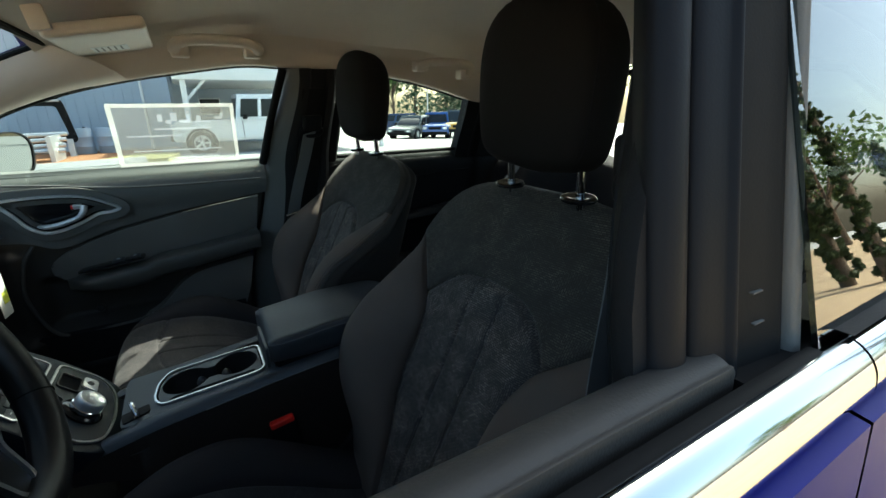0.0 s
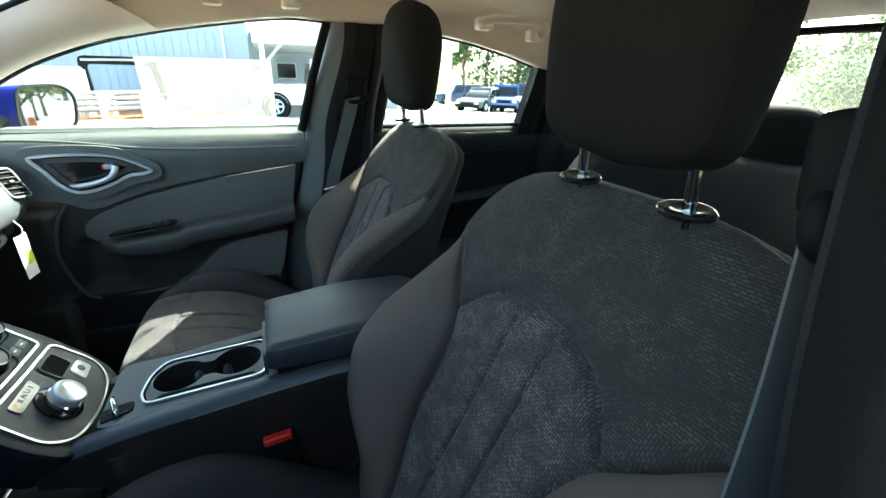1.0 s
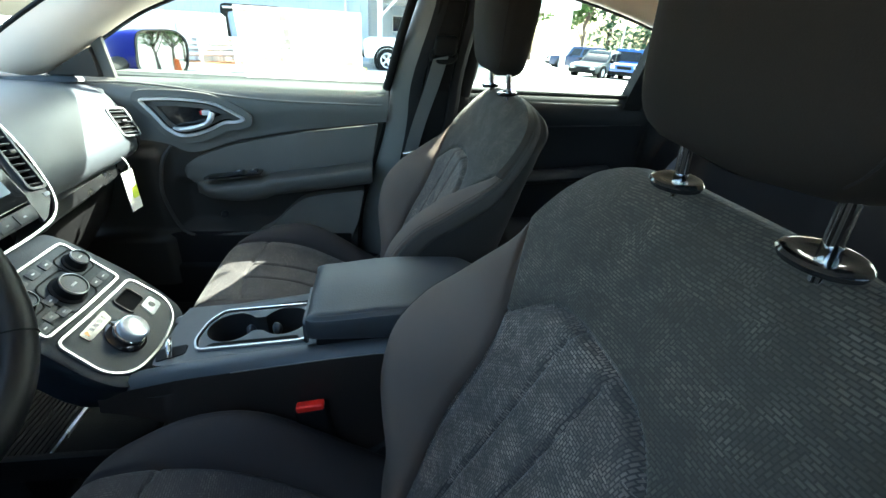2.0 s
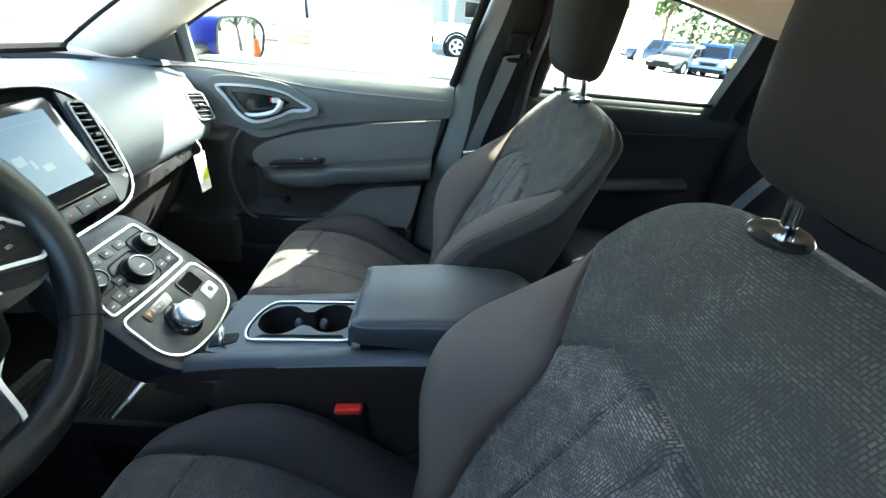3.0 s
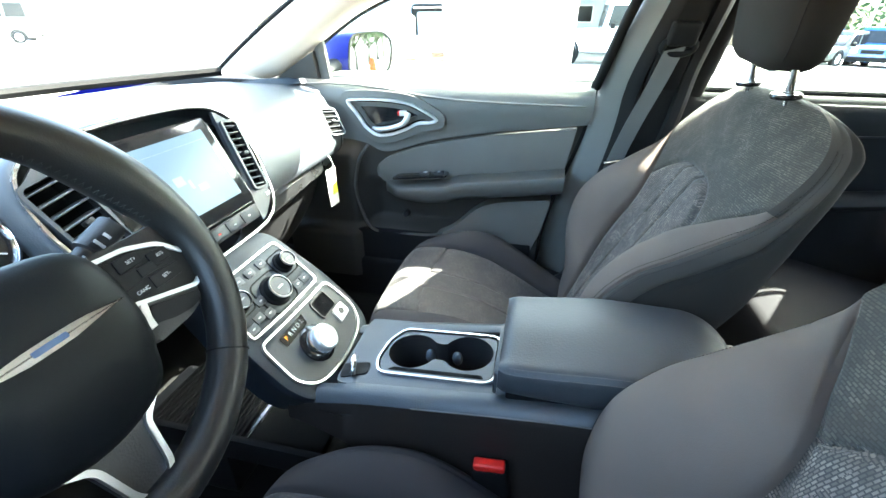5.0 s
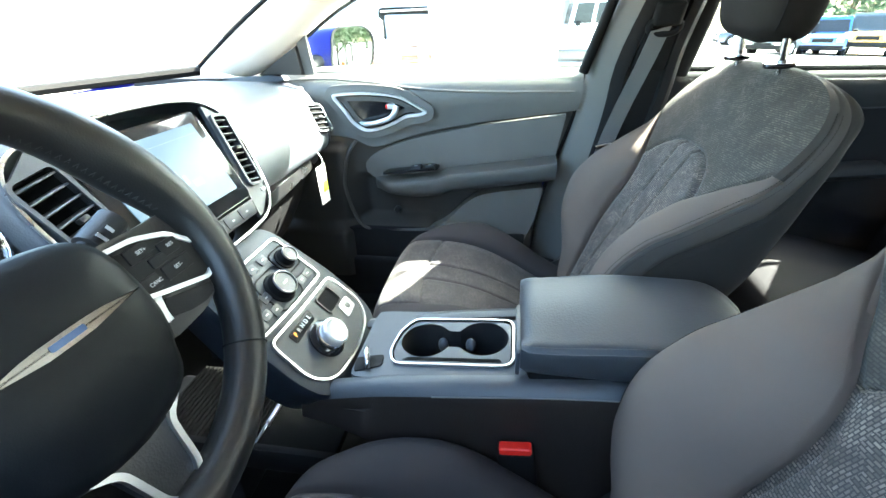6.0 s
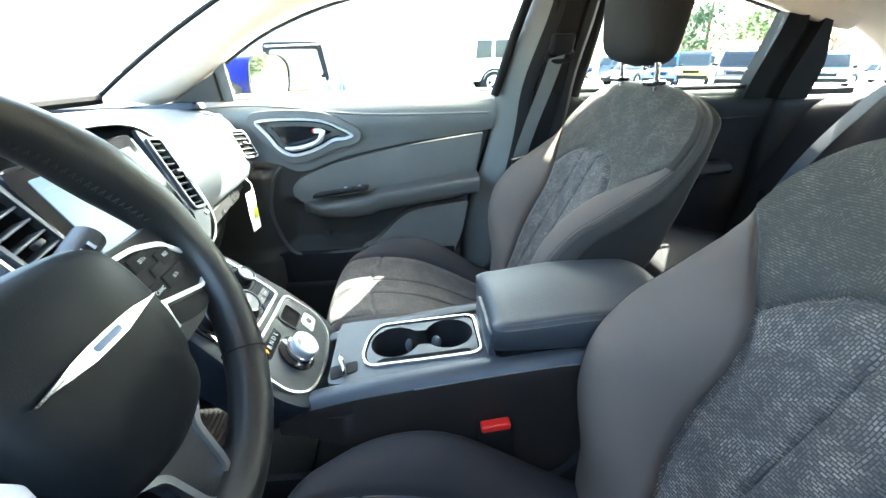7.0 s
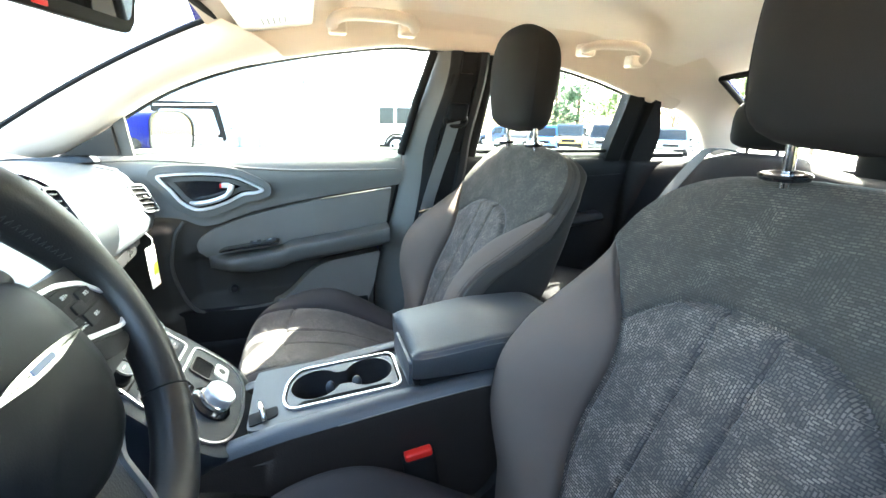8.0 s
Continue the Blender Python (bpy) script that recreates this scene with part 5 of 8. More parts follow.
def steering_wheel():
    w = thing("steering_wheel", (-0.2, -0.337, 0.85), "black leather steering wheel with silver trimmed spokes", "steering wheel")
    R = 0.1745
    pts = []
    rad = []
    for i in range(96):
        a = 2 * math.pi * i / 96
        g = min(abs((math.degrees(a) - c + 180) % 360 - 180) for c in (58, 302))
        swell = 0.0060 * math.exp(-(g / 20) ** 2)
        pts.append(WH @ Vector(((R - swell) * math.sin(a), (R - swell) * math.cos(a), 0.012)))
        rad.append(0.0205 + swell)
    rim = part("rim", tube(pts, rad, loop=True, sides=20, up=(WH.to_3x3() @ Vector((0, 0, 1)))), M_LEATH, w, "black leather rim")
    for deg in (132, 228, 20, 340):
        a = radians(deg)
        c = WH @ Vector((R * math.sin(a), R * math.cos(a), 0.012))
        t = WH.to_3x3() @ Vector((math.cos(a), -math.sin(a), 0))
        n = WH.to_3x3() @ Vector((0, 0, 1))
        part("rim_seam", tube([c + (t.cross(n) * math.cos(2 * math.pi * k / 20) + n * math.sin(2 * math.pi * k / 20)) * 0.0208 for k in range(20)], 0.0010, loop=True, sides=5), M_RUBBER, rim)
    for j in range(36):
        a = radians(32 + 1.2 * j)
        r = 0.0205 + 0.0060 * math.exp(-((math.degrees(a) - 58) / 20) ** 2)
        c = R + 0.0205 - r
        lean = 0.011 if j % 2 else -0.011
        u, v = [Vector(((c - r * 1.01 * math.cos(w)) * math.sin(a + l), (c - r * 1.01 * math.cos(w)) * math.cos(a + l), 0.012 + r * 1.01 * math.sin(w))) for w, l in ((0.10, 0), (0.32, lean))]
        part("stitch", tube([WH @ u, WH @ v], 0.00045, sides=4), M_HARD, rim)
    # airbag cover: a wide dome with a flat crease and a lower lip
    prof = [(-0.080, 0.052), (-0.058, 0.074), (0.0, 0.080), (0.058, 0.074), (0.080, 0.052), (0.086, 0.010), (0.080, -0.035), (0.060, -0.072), (0.0, -0.086), (-0.060, -0.072), (-0.080, -0.035), (-0.086, 0.010)]
    ol = [(p.x * 0.94, p.y - 0.022) for p in spline([(*p, 0) for p in prof], 72, loop=True)]
    rows = []
    for k, h in ((1.0, -0.03), (1.0, 0.004), (0.985, 0.016), (0.95, 0.024), (0.85, 0.030), (0.65, 0.0345), (0.4, 0.0365), (0.15, 0.037), (0.02, 0.037)):
        rows.append([WH @ Vector((x * k, -0.022 + (y + 0.022) * k, h - 0.006 * smooth(-0.030, -0.060, y * k) * (1 if h > 0.01 else 0) + 0.003 * math.exp(-((y * k + 0.052) / 0.008) ** 2) * (1 if 0.02 < h else 0))) for x, y in ol])
    hub = part("airbag_cover", rings(rows), M_BAG, w, "black grained airbag cover")
    # winged badge
    wing = [(0.0, 0.0050), (0.016, 0.0048), (0.028, 0.0040), (0.057, 0.0008), (0.057, -0.0004), (0.028, -0.0030), (0.016, -0.0046), (0.0, -0.0048), (-0.016, -0.0046), (-0.028, -0.0030), (-0.057, -0.0004), (-0.057, 0.0008), (-0.028, 0.0040), (-0.016, 0.0048)]
    q = WH @ Matrix.Translation((0, -0.006, 0.0355))
    wing = [(x * 1.10, y * 1.12) for x, y in wing]
    part("badge", plate(wing, q, 0.0045, 0.0015), M_BADGE, hub, "chrome winged badge")
    part("badge_field", plate(rounded([(-0.013, -0.0022), (0.013, -0.0022), (0.013, 0.0026), (-0.013, 0.0026)], 0.0015, 3), q @ Matrix.Translation((0, 0, 0.0040)), 0.0012), pbr("badge_blue", (0.035, 0.075, 0.16), 0.3, bump=0), hub, "blue badge field")
    # side spokes with switch pods
    HB = WH @ Matrix.Translation((0, -0.024, 0))
    for k in (1, -1):
        sp = [(0.070 * k, 0.060), (0.120 * k, 0.058), (0.166 * k, 0.060), (0.172 * k, 0.010), (0.162 * k, -0.026), (0.124 * k, -0.038), (0.075 * k, -0.040)]
        if k < 0:
            sp = sp[::-1]
        sp = sp[::-1]
        s = part("spoke", plate(rounded(sp, 0.008), HB @ Matrix.Translation((0, 0, -0.006)), 0.016, 0.004), M_HARD, w)
        pod = [(0.070 * k, 0.055), (0.105 * k, 0.053), (0.137 * k, 0.043), (0.160 * k, 0.021), (0.160 * k, -0.006), (0.147 * k, -0.017), (0.092 * k, -0.002), (0.072 * k, 0.004)]
        pod = pod[::-1] if k > 0 else pod
        pl = rounded(pod, 0.006)
        part("spoke_trim", ringplate(pl, inset(pl, 0.0042), HB @ Matrix.Translation((0, 0, 0.008)), 0.008), M_SILVER, s, "silver switch surround")
        part("switch_pod", plate(inset(pl, 0.0046), HB @ Matrix.Translation((0, 0, 0.006)), 0.008, 0.001), M_BLACK, s)
        leg = [(0.084 * k, 0.000), (0.091 * k, -0.001), (0.085 * k, -0.014), (0.086 * k, -0.024), (0.079 * k, -0.024), (0.077 * k, -0.012)]
        leg = leg[::-1] if k > 0 else leg
        part("spoke_trim", plate(leg, HB @ Matrix.Translation((0, 0, 0.008)), 0.008, 0.001), M_SILVER, s, "silver switch surround")
        sub_pod = [(0.092 * k, -0.005), (0.146 * k, -0.020), (0.143 * k, -0.029), (0.126 * k, -0.032), (0.106 * k, -0.029), (0.085 * k, -0.022)]
        sub_pod = sub_pod[::-1] if k > 0 else sub_pod
        part("lower_switch", plate(rounded(sub_pod, 0.004, 3), HB @ Matrix.Translation((0, 0, 0.006)), 0.008, 0.002), M_BLACK, s)
        tx = [("SET+", 0.103, 0.039), ("RES", 0.131, 0.031), ("CANC", 0.095, 0.010), ("SET-", 0.124, 0.011)] if k > 0 else []
        for cx, cy, cw, ch in ((0.100, 0.039, 0.026, 0.014), (0.130, 0.030, 0.024, 0.014), (0.090, 0.011, 0.024, 0.014), (0.125, 0.011, 0.036, 0.014), (0.112, 0.0245, 0.020, 0.010)):
            part("switch_button", box(k * cx - cw / 2 + 0.0006, k * cx + cw / 2 - 0.0006, cy - ch / 2, cy + ch / 2, 0.012, 0.0162, 0.0018, m=HB), M_BLACK, s)
        for t, cx, cy in tx:
            words("lettering", t, 0.0050, HB @ Matrix.Translation((cx, cy, 0.0164)), M_PRINT, s, "white switch lettering")
        part("rear_paddle", box(min(k * 0.100, k * 0.142), max(k * 0.100, k * 0.142), -0.03, 0.012, -0.022, -0.008, 0.004, m=HB), M_HARD, s)
    # lower spoke with a silver outline
    lo = [(-0.056, -0.078), (0.056, -0.078), (0.046, -0.094), (0.027, -0.108), (0.020, -0.150), (0.011, -0.163), (-0.011, -0.163), (-0.020, -0.150), (-0.027, -0.108), (-0.046, -0.094)]
    ll = rounded(lo[::-1], 0.007)
    if sum(ll[i][0] * ll[(i + 1) % len(ll)][1] - ll[(i + 1) % len(ll)][0] * ll[i][1] for i in range(len(ll))) < 0:
        ll = ll[::-1]
    s = part("lower_spoke", plate(ll, WH @ Matrix.Translation((0, 0, -0.002)), 0.014, 0.003), M_HARD, w)
    part("spoke_trim", ringplate(inset(ll, -0.001), inset(ll, 0.0045), WH @ Matrix.Translation((0, 0, 0.009)), 0.007), M_SATIN, s, "satin silver spoke outline")
    return w


steering_wheel()
col = thing("steering_column", (-0.25, -0.337, 0.85), "black steering column shroud with wiper stalk", "steering column")
part("shroud", rings([[WH @ Vector((0.052 * k * math.copysign(abs(math.cos(a)) ** 0.6, math.cos(a)), 0.045 * k * math.copysign(abs(math.sin(a)) ** 0.6, math.sin(a)) - 0.005, h)) for a in [2 * math.pi * i / 28 for i in range(28)]] for k, h in ((1.0, -0.20), (1.0, -0.055), (0.95, -0.045), (0.7, -0.042))]), M_HARD, col)
for k in (1, -1):
    a, b = WH @ Vector((0.05 * k, 0.012, -0.065)), WH @ Vector((0.155 * k, 0.050, -0.050))
    st = part("wiper_stalk" if k > 0 else "light_stalk", tube([a, a.lerp(b, 0.4), a.lerp(b, 0.66), a.lerp(b, 0.67), b], [0.0085, 0.0100, 0.0105, 0.0150, 0.0145], sides=18), M_HARD, col, "black control stalk")
    t = (b - a).normalized()
    n = (WH.to_3x3() @ Vector((0, 0, 1)))
    n = (n - t * n.dot(t)).normalized()
    for f, w in ((0.5, 0.010), (0.58, 0.006), (0.74, 0.012), (0.84, 0.008)):
        m = frame_of(a.lerp(b, f) + n * (0.0103 if f < 0.66 else 0.0147), t, n.cross(t))
        part("stalk_mark", box(-0.0016, 0.0016, -w / 2, w / 2, -0.0006, 0.0008, m=m), M_PRINT, st)

# ---- centre console ----
PN = frame_of((-0.09, 0.0, 0.645), (0, 1, 0), (-0.7071, 0, 0.7071))    # sloping control panel


def console():
    c = thing("centre_console", (0.05, 0.0, 0.29), "dark centre console with cup holders and rotary shifter", "console")
    # body: section across the car swept along x
    rows = []
    for i in range(61):
        x = -0.12 + 0.66 * i / 60
        top = curve_of([(-0.30, 0.612), (-0.12, 0.622), (-0.06, 0.636), (0.0, 0.650), (0.06, 0.659), (0.14, 0.670), (0.21, 0.679), (0.30, 0.688), (0.40, 0.692), (0.54, 0.694)], x)
        hw = curve_of([(-0.30, 0.092), (-0.12, 0.095), (0.0, 0.099), (0.1, 0.101), (0.3, 0.103), (0.54, 0.105)], x)
        bot = curve_of([(-0.30, 0.60), (-0.12, 0.585), (-0.05, 0.565), (0.02, 0.52), (0.08, 0.40), (0.12, 0.29), (0.54, 0.29)], x)
        pr = [(-hw - 0.012, bot), (-hw - 0.008, bot + (top - bot) * 0.6), (-hw - 0.004, top - 0.035), (-hw - 0.004, top - 0.012), (-hw + 0.003, top - 0.001), (-hw + 0.014, top + 0.002), (-hw + 0.026, top - 0.001), (-hw + 0.028, max(bot + 0.004, top - 0.10))]
        pr += [(-p[0] - 0.010, p[1] - 0.008) for p in pr[::-1]]
        rows.append([(x, y, z) for y, z in pr])
    # open top where the cup well sits is covered by the deck plate
    part("console_body", rings(rows), M_CONSIDE, c, "near-black soft console body")
    # upper edges get lighter blue-grey skin, colouring in the sky light on them
    for k in (-1, 1):
        part("side_rail", rings([[Vector(p) + Vector((0, k * 0.0012, 0.0012)) for p in (r[3:8] if k < 0 else r[8:13])] for r in rows], closed=False), M_CONS, c, "console edge tinted blue-grey for sky light")
    for k in (-1, 1):
        st = [Vector((r[3 if k < 0 else 12])) + Vector((0, k * 0.0012, 0.001)) for r in rows[18:]]
        part("stitch_line", tube(st, 0.0012, sides=5), M_INSERT, c)
    # control panel
    out = [(-0.100, 0.215), (-0.082, 0.225), (0.082, 0.225), (0.100, 0.20), (0.118, 0.09), (0.120, 0.02), (0.108, -0.024), (0.072, -0.048), (0.0, -0.056), (-0.072, -0.048), (-0.108, -0.024), (-0.120, 0.02), (-0.118, 0.09)]
    ol = rounded(out[::-1], 0.02)
    panel = part("control_panel", rings([[PN @ Vector((p[0] * k, 0.09 + (p[1] - 0.09) * k, h)) for p in ol] for k, h in ((0.9, -0.075), (0.97, -0.02), (1.0, -0.008), (0.985, 0.0), (0.95, 0.0015))]), M_PLATE, c, "dark sloping control panel")
    up = rounded([(-0.098, 0.100), (-0.02, 0.094), (0.088, 0.092), (0.084, 0.195), (-0.075, 0.195)], [0.012, 0.04, 0.012, 0.014, 0.014])
    lo = rounded([(0.0, -0.032), (0.075, -0.022), (0.104, 0.010), (0.098, 0.082), (0.0, 0.084), (-0.098, 0.090), (-0.104, 0.012), (-0.075, -0.022)], [0.03, 0.03, 0.02, 0.016, 0.04, 0.016, 0.02, 0.03])
    for o, nm in ((up, "upper_outline"), (lo, "lower_outline")):
        part(nm, ringplate(o, inset(o, 0.0034), PN @ Matrix.Translation((0, 0, 0.0)), 0.006), M_SATIN, panel, "satin silver outline")
    fu = part("climate_plate", plate(inset(up, 0.0046), PN @ Matrix.Translation((0, 0, -0.002)), 0.0065, 0.001), M_PLATE, c)
    fl = part("shifter_plate", plate(inset(lo, 0.0046), PN @ Matrix.Translation((0, 0, -0.002)), 0.0060, 0.001), M_PLATE, c)

    def knob(x, y, r, h, mat, parent, ring):
        m = PN @ Matrix.Translation((x, y, 0.004))
        kb = part("knob", lathe([(r * 1.28, 0), (r * 1.28, 0.003), (r * 1.08, 0.005), (r * 1.05, h * 0.5), (r, h - 0.002), (r * 0.94, h)] + ([(r * 0.90, h), (r * 0.86, h - 0.0015), (0.001, h - 0.0015)] if ring else [(0.001, h + 0.0005)]), m), mat, parent)
        return kb, m

    for x, y, r in ((0.058, 0.155, 0.0145), (0.0, 0.130, 0.0205), (-0.068, 0.155, 0.0145)):
        kb, m = knob(x, y, r, 0.019, M_RUBBER, fu, True)
        part("knob_ring", lathe([(r * 0.90, 0.0170), (r * 1.0, 0.0172), (r * 1.0, 0.0195), (r * 0.92, 0.0200), (r * 0.90, 0.0170)], m, caps=False), M_SATIN, fu, "silver knob ring")
        part("knob_face", lathe([(r * 0.88, 0.0165), (r * 0.88, 0.0178), (0.001, 0.0180)], m), M_CONS, fu, "grey knob face")
        part("knob_icon", box(-r * 0.3, r * 0.3, -r * 0.08, r * 0.08, 0.0178, 0.0184, m=m), M_PRINT, fu)
        cut = rounded([(x - r * 1.75, y - r * 1.6), (x + r * 1.75, y - r * 1.6), (x + r * 1.75, y + r * 1.6), (x - r * 1.75, y + r * 1.6)], r * 0.9)
        part("knob_base", ringplate(cut, inset(cut, 0.0022), PN @ Matrix.Translation((0, 0, 0.0040)), 0.0016), M_RUBBER, fu)
    for x, y in ((-0.036, 0.178), (-0.008, 0.178), (0.022, 0.178), (-0.060, 0.118), (-0.040, 0.112), (0.045, 0.112), (0.066, 0.112), (-0.082, 0.112), (-0.035, 0.135)):
        part("climate_button", box(x - 0.010, x + 0.010, y - 0.007, y + 0.007, 0.0035, 0.0065, 0.0015, m=PN), M_CONS, fu)
        part("button_icon", box(x - 0.0028, x + 0.0028, y - 0.0010, y + 0.0010, 0.0065, 0.0069, m=PN), M_PRINT, fu)
    # shifter
    m = PN @ Matrix.Translation((-0.022, 0.024, 0.004))
    part("shift_base", lathe([(0.032, 0), (0.032, 0.003), (0.028, 0.006), (0.022, 0.008)], m), M_GLOSS, fl)
    part("shift_knob", lathe([(0.0215, 0.006), (0.0222, 0.008), (0.0216, 0.018), (0.0224, 0.020), (0.0224, 0.0265), (0.0208, 0.0285), (0.0190, 0.0290), (0.0178, 0.0282), (0.001, 0.0281)], m, 40), M_KNOB, fl, "satin silver rotary shift knob")
    part("knob_band", lathe([(0.0222, 0.0075), (0.0240, 0.0085), (0.0240, 0.0135), (0.0222, 0.0145)], m, 40, caps=False), M_CHROME, fl, "chrome knob band")
    pm = PN @ Matrix.Translation((-0.034, 0.066, 0.004)) @ Matrix.Rotation(radians(0), 4, "Z")
    pr = part("gear_display", plate(rounded([(-0.032, -0.009), (0.028, -0.009), (0.034, 0.009), (-0.032, 0.009)], 0.004), pm, 0.0022), M_GLOSS, fl, "black gear display")
    for i, ch in enumerate("PRNDL"):
        words("gear_letter", ch, 0.0105, pm @ Matrix.Translation((-0.022 + 0.011 * i, 0.001, 0.0026)), M_AMBER if i == 0 else M_PRINT, pr)
    sl = rounded([(0.028, 0.040), (0.070, 0.040), (0.070, 0.072), (0.028, 0.072)], 0.006)
    part("key_slot", plate(sl, PN @ Matrix.Translation((0, 0, 0.0032)), 0.0012), M_CARPET, fl, "dark key slot")
    part("slot_rim", ringplate(inset(sl, -0.003), sl, PN @ Matrix.Translation((0, 0, 0.003)), 0.004), M_HARD, fl)
    part("mode_button", plate(rounded([(0.048, 0.010), (0.084, 0.012), (0.084, 0.036), (0.052, 0.036)], 0.005), PN @ Matrix.Translation((0, 0, 0.0038)), 0.0022, 0.0008), M_SILVER, fl, "pale mode button")
    part("button_icon", lathe([(0.006, 0), (0.006, 0.0006), (0.0035, 0.0006)], PN @ Matrix.Translation((0.068, 0.024, 0.0061))), M_HARD, fl)
    # deck with cup holders
    dk = frame_of((0.0, 0.008, 0.640), (1, 0, 0.075), (0, 1, 0))
    fo = rounded([(0.008, -0.056), (0.178, -0.056), (0.190, -0.044), (0.190, 0.046), (0.178, 0.056), (0.022, 0.056), (0.002, 0.022), (-0.004, -0.028)], 0.014)
    part("cup_outline", ringplate(fo, inset(fo, 0.0034), dk @ Matrix.Translation((0, 0, 0.005)), 0.0055), M_SATIN, c, "satin silver cup holder outline")
    do = rounded([(-0.052, -0.080), (0.0, -0.086), (0.215, -0.086), (0.215, 0.080), (-0.052, 0.080)], 0.012)
    part("deck", holed(do, inset(fo, 0.002), (0.095, 0.0), dk, 0.006), M_CONS, c, "blue-grey console deck")
    # the two joined wells
    ca, cb, r = (0.050, 0.003), (0.140, 0.009), 0.0405
    ring = []
    for i in range(72):
        a = 2 * math.pi * i / 72
        dx, dy = math.cos(a), math.sin(a)
        best = 0
        mid = (0.095, 0.006)
        for k in range(1, 400):
            q = (mid[0] + dx * k * 0.0003, mid[1] + dy * k * 0.0003)
            if math.hypot(q[0] - ca[0], q[1] - ca[1]) < r or math.hypot(q[0] - cb[0], q[1] - cb[1]) < r or (abs(q[0] - mid[0]) < 0.02 and abs(q[1] - mid[1]) < 0.019 + 14 * (q[0] - mid[0]) ** 2):
                best = k * 0.0003
        ring.append((mid[0] + dx * best, mid[1] + dy * best))
    bm = rings([[dk @ Vector((p[0], p[1], h)) for p in ring] for h in (0.0072, 0.0050, -0.070)], caps=False)
    bm.faces.new([v for v in bm.verts][-72:])
    part("cup_well", bm, M_HARD, c, "deep black cup wells")
    part("cup_deck", holed(inset(fo, 0.0060), ring, (0.095, 0.006), dk @ Matrix.Translation((0, 0, 0.0062)), 0.0012), M_CONS, c)
    for x in (0.072, 0.118):
        bump_at = dk @ Matrix.Translation((x, 0.024, -0.020)) @ Matrix.Diagonal((1.0, 1.0, 1.5, 1))
        part("cup_grip", lathe([(0.0088 * math.cos(a), 0.0088 * math.sin(a)) for a in [math.pi * (i / 8 - 0.5) * 0.98 for i in range(9)]], bump_at, 14), M_DASH, c, "grey rubber cup grip")
    part("card_slot", plate(rounded([(0.020, -0.0455), (0.172, -0.0455), (0.168, -0.0385), (0.030, -0.0385)], 0.003, 3), dk @ Matrix.Translation((0, 0, 0.0070)), 0.0010), M_CARPET, c, "black slot beside the cup wells")
    # parking brake switch
    eb = dk @ Matrix.Translation((-0.030, -0.052, 0.006)) @ Matrix.Rotation(0.25, 4, "Z")
    pb = part("brake_switch", plate(rounded([(-0.022, -0.016), (0.020, -0.012), (0.024, 0.012), (-0.020, 0.014)], 0.006), eb, 0.002), M_BLACK, c)
    part("brake_lever", tube(spline([eb @ Vector((0, -0.013, 0.002)), eb @ Vector((0, -0.008, 0.011)), eb @ Vector((0, 0.004, 0.017)), eb @ Vector((0, 0.014, 0.014))], 10), 0.0065, sides=12, flat=0.7), M_CHROME, pb, "chrome parking brake lever")
    return c


console()


def armrest():
    a = thing("console_armrest", (0.34, 0.0, 0.672), "padded blue-grey armrest lid on the console", "armrest")
    lid = []
    n = 44
    for i in range(n + 1):
        f = i / n
        x = 0.194 + 0.310 * f
        front = 1 - max(0.0, 1 - f / 0.07) ** 2
        back = 1 - max(0.0, (f - 0.78) / 0.22) ** 2.2
        lift = 0.012 * smooth(0, 0.5, f)
        hw = 0.089 + 0.004 * math.sin(math.pi * min(1, f * 1.2)) - 0.030 * (1 - math.sqrt(max(0, back))) - 0.006 * (1 - math.sqrt(max(0, front)))
        seam = 0.7335 + lift - 0.020 * (1 - back)
        top = 0.742 + lift * 1.1 - 0.012 * (1 - math.sqrt(max(0, front))) - 0.034 * (1 - back)
        bot = 0.690 + 0.004 * f
        pr = [(-hw + 0.022, bot), (-hw + 0.008, bot + 0.004), (-hw + 0.001, bot + 0.016), (-hw - 0.001, seam - 0.012), (-hw, seam - 0.002), (-hw + 0.0022, seam), (-hw + 0.010, (seam + top) / 2 + 0.002), (-hw + 0.030, top - 0.001), (0, top + 0.003)]
        pr += [(-p[0], p[1]) for p in pr[-2::-1]]
        lid.append(spline([(x, y - 0.006, z) for y, z in pr], 60))
    part("lid", rings(lid), M_ARMR, a, "padded blue-grey vinyl lid")
    for k in (17, 21):
        bm = bmesh.new()
        for r, q in zip(lid[2:-4], lid[3:-3]):
            for g in (0.0, 0.5):
                u, v = r[k].lerp(q[k], g), r[k].lerp(q[k], g + 0.34)
                tube([u + Vector((0, -0.0005, 0.0005)), v + Vector((0, -0.0005, 0.0005))], 0.0006, sides=4, bm=bm)
        tagged(part("stitching", bm, M_INSERT, a), "pale grey seam thread", kind="stuff")
    part("lid_base", box(0.206, 0.50, -0.086, 0.074, 0.655, 0.694, 0.006), M_RUBBER, a, "black lid base")
    part("front_catch", plate(rounded([(-0.040, 0.684), (0.086, 0.684), (0.086, 0.726), (-0.02, 0.726)], 0.006), frame_of((0.1935, 0, 0), (0, -1, 0), (0, 0, 1)), 0.005, 0.0015), M_CONS, a)


armrest()
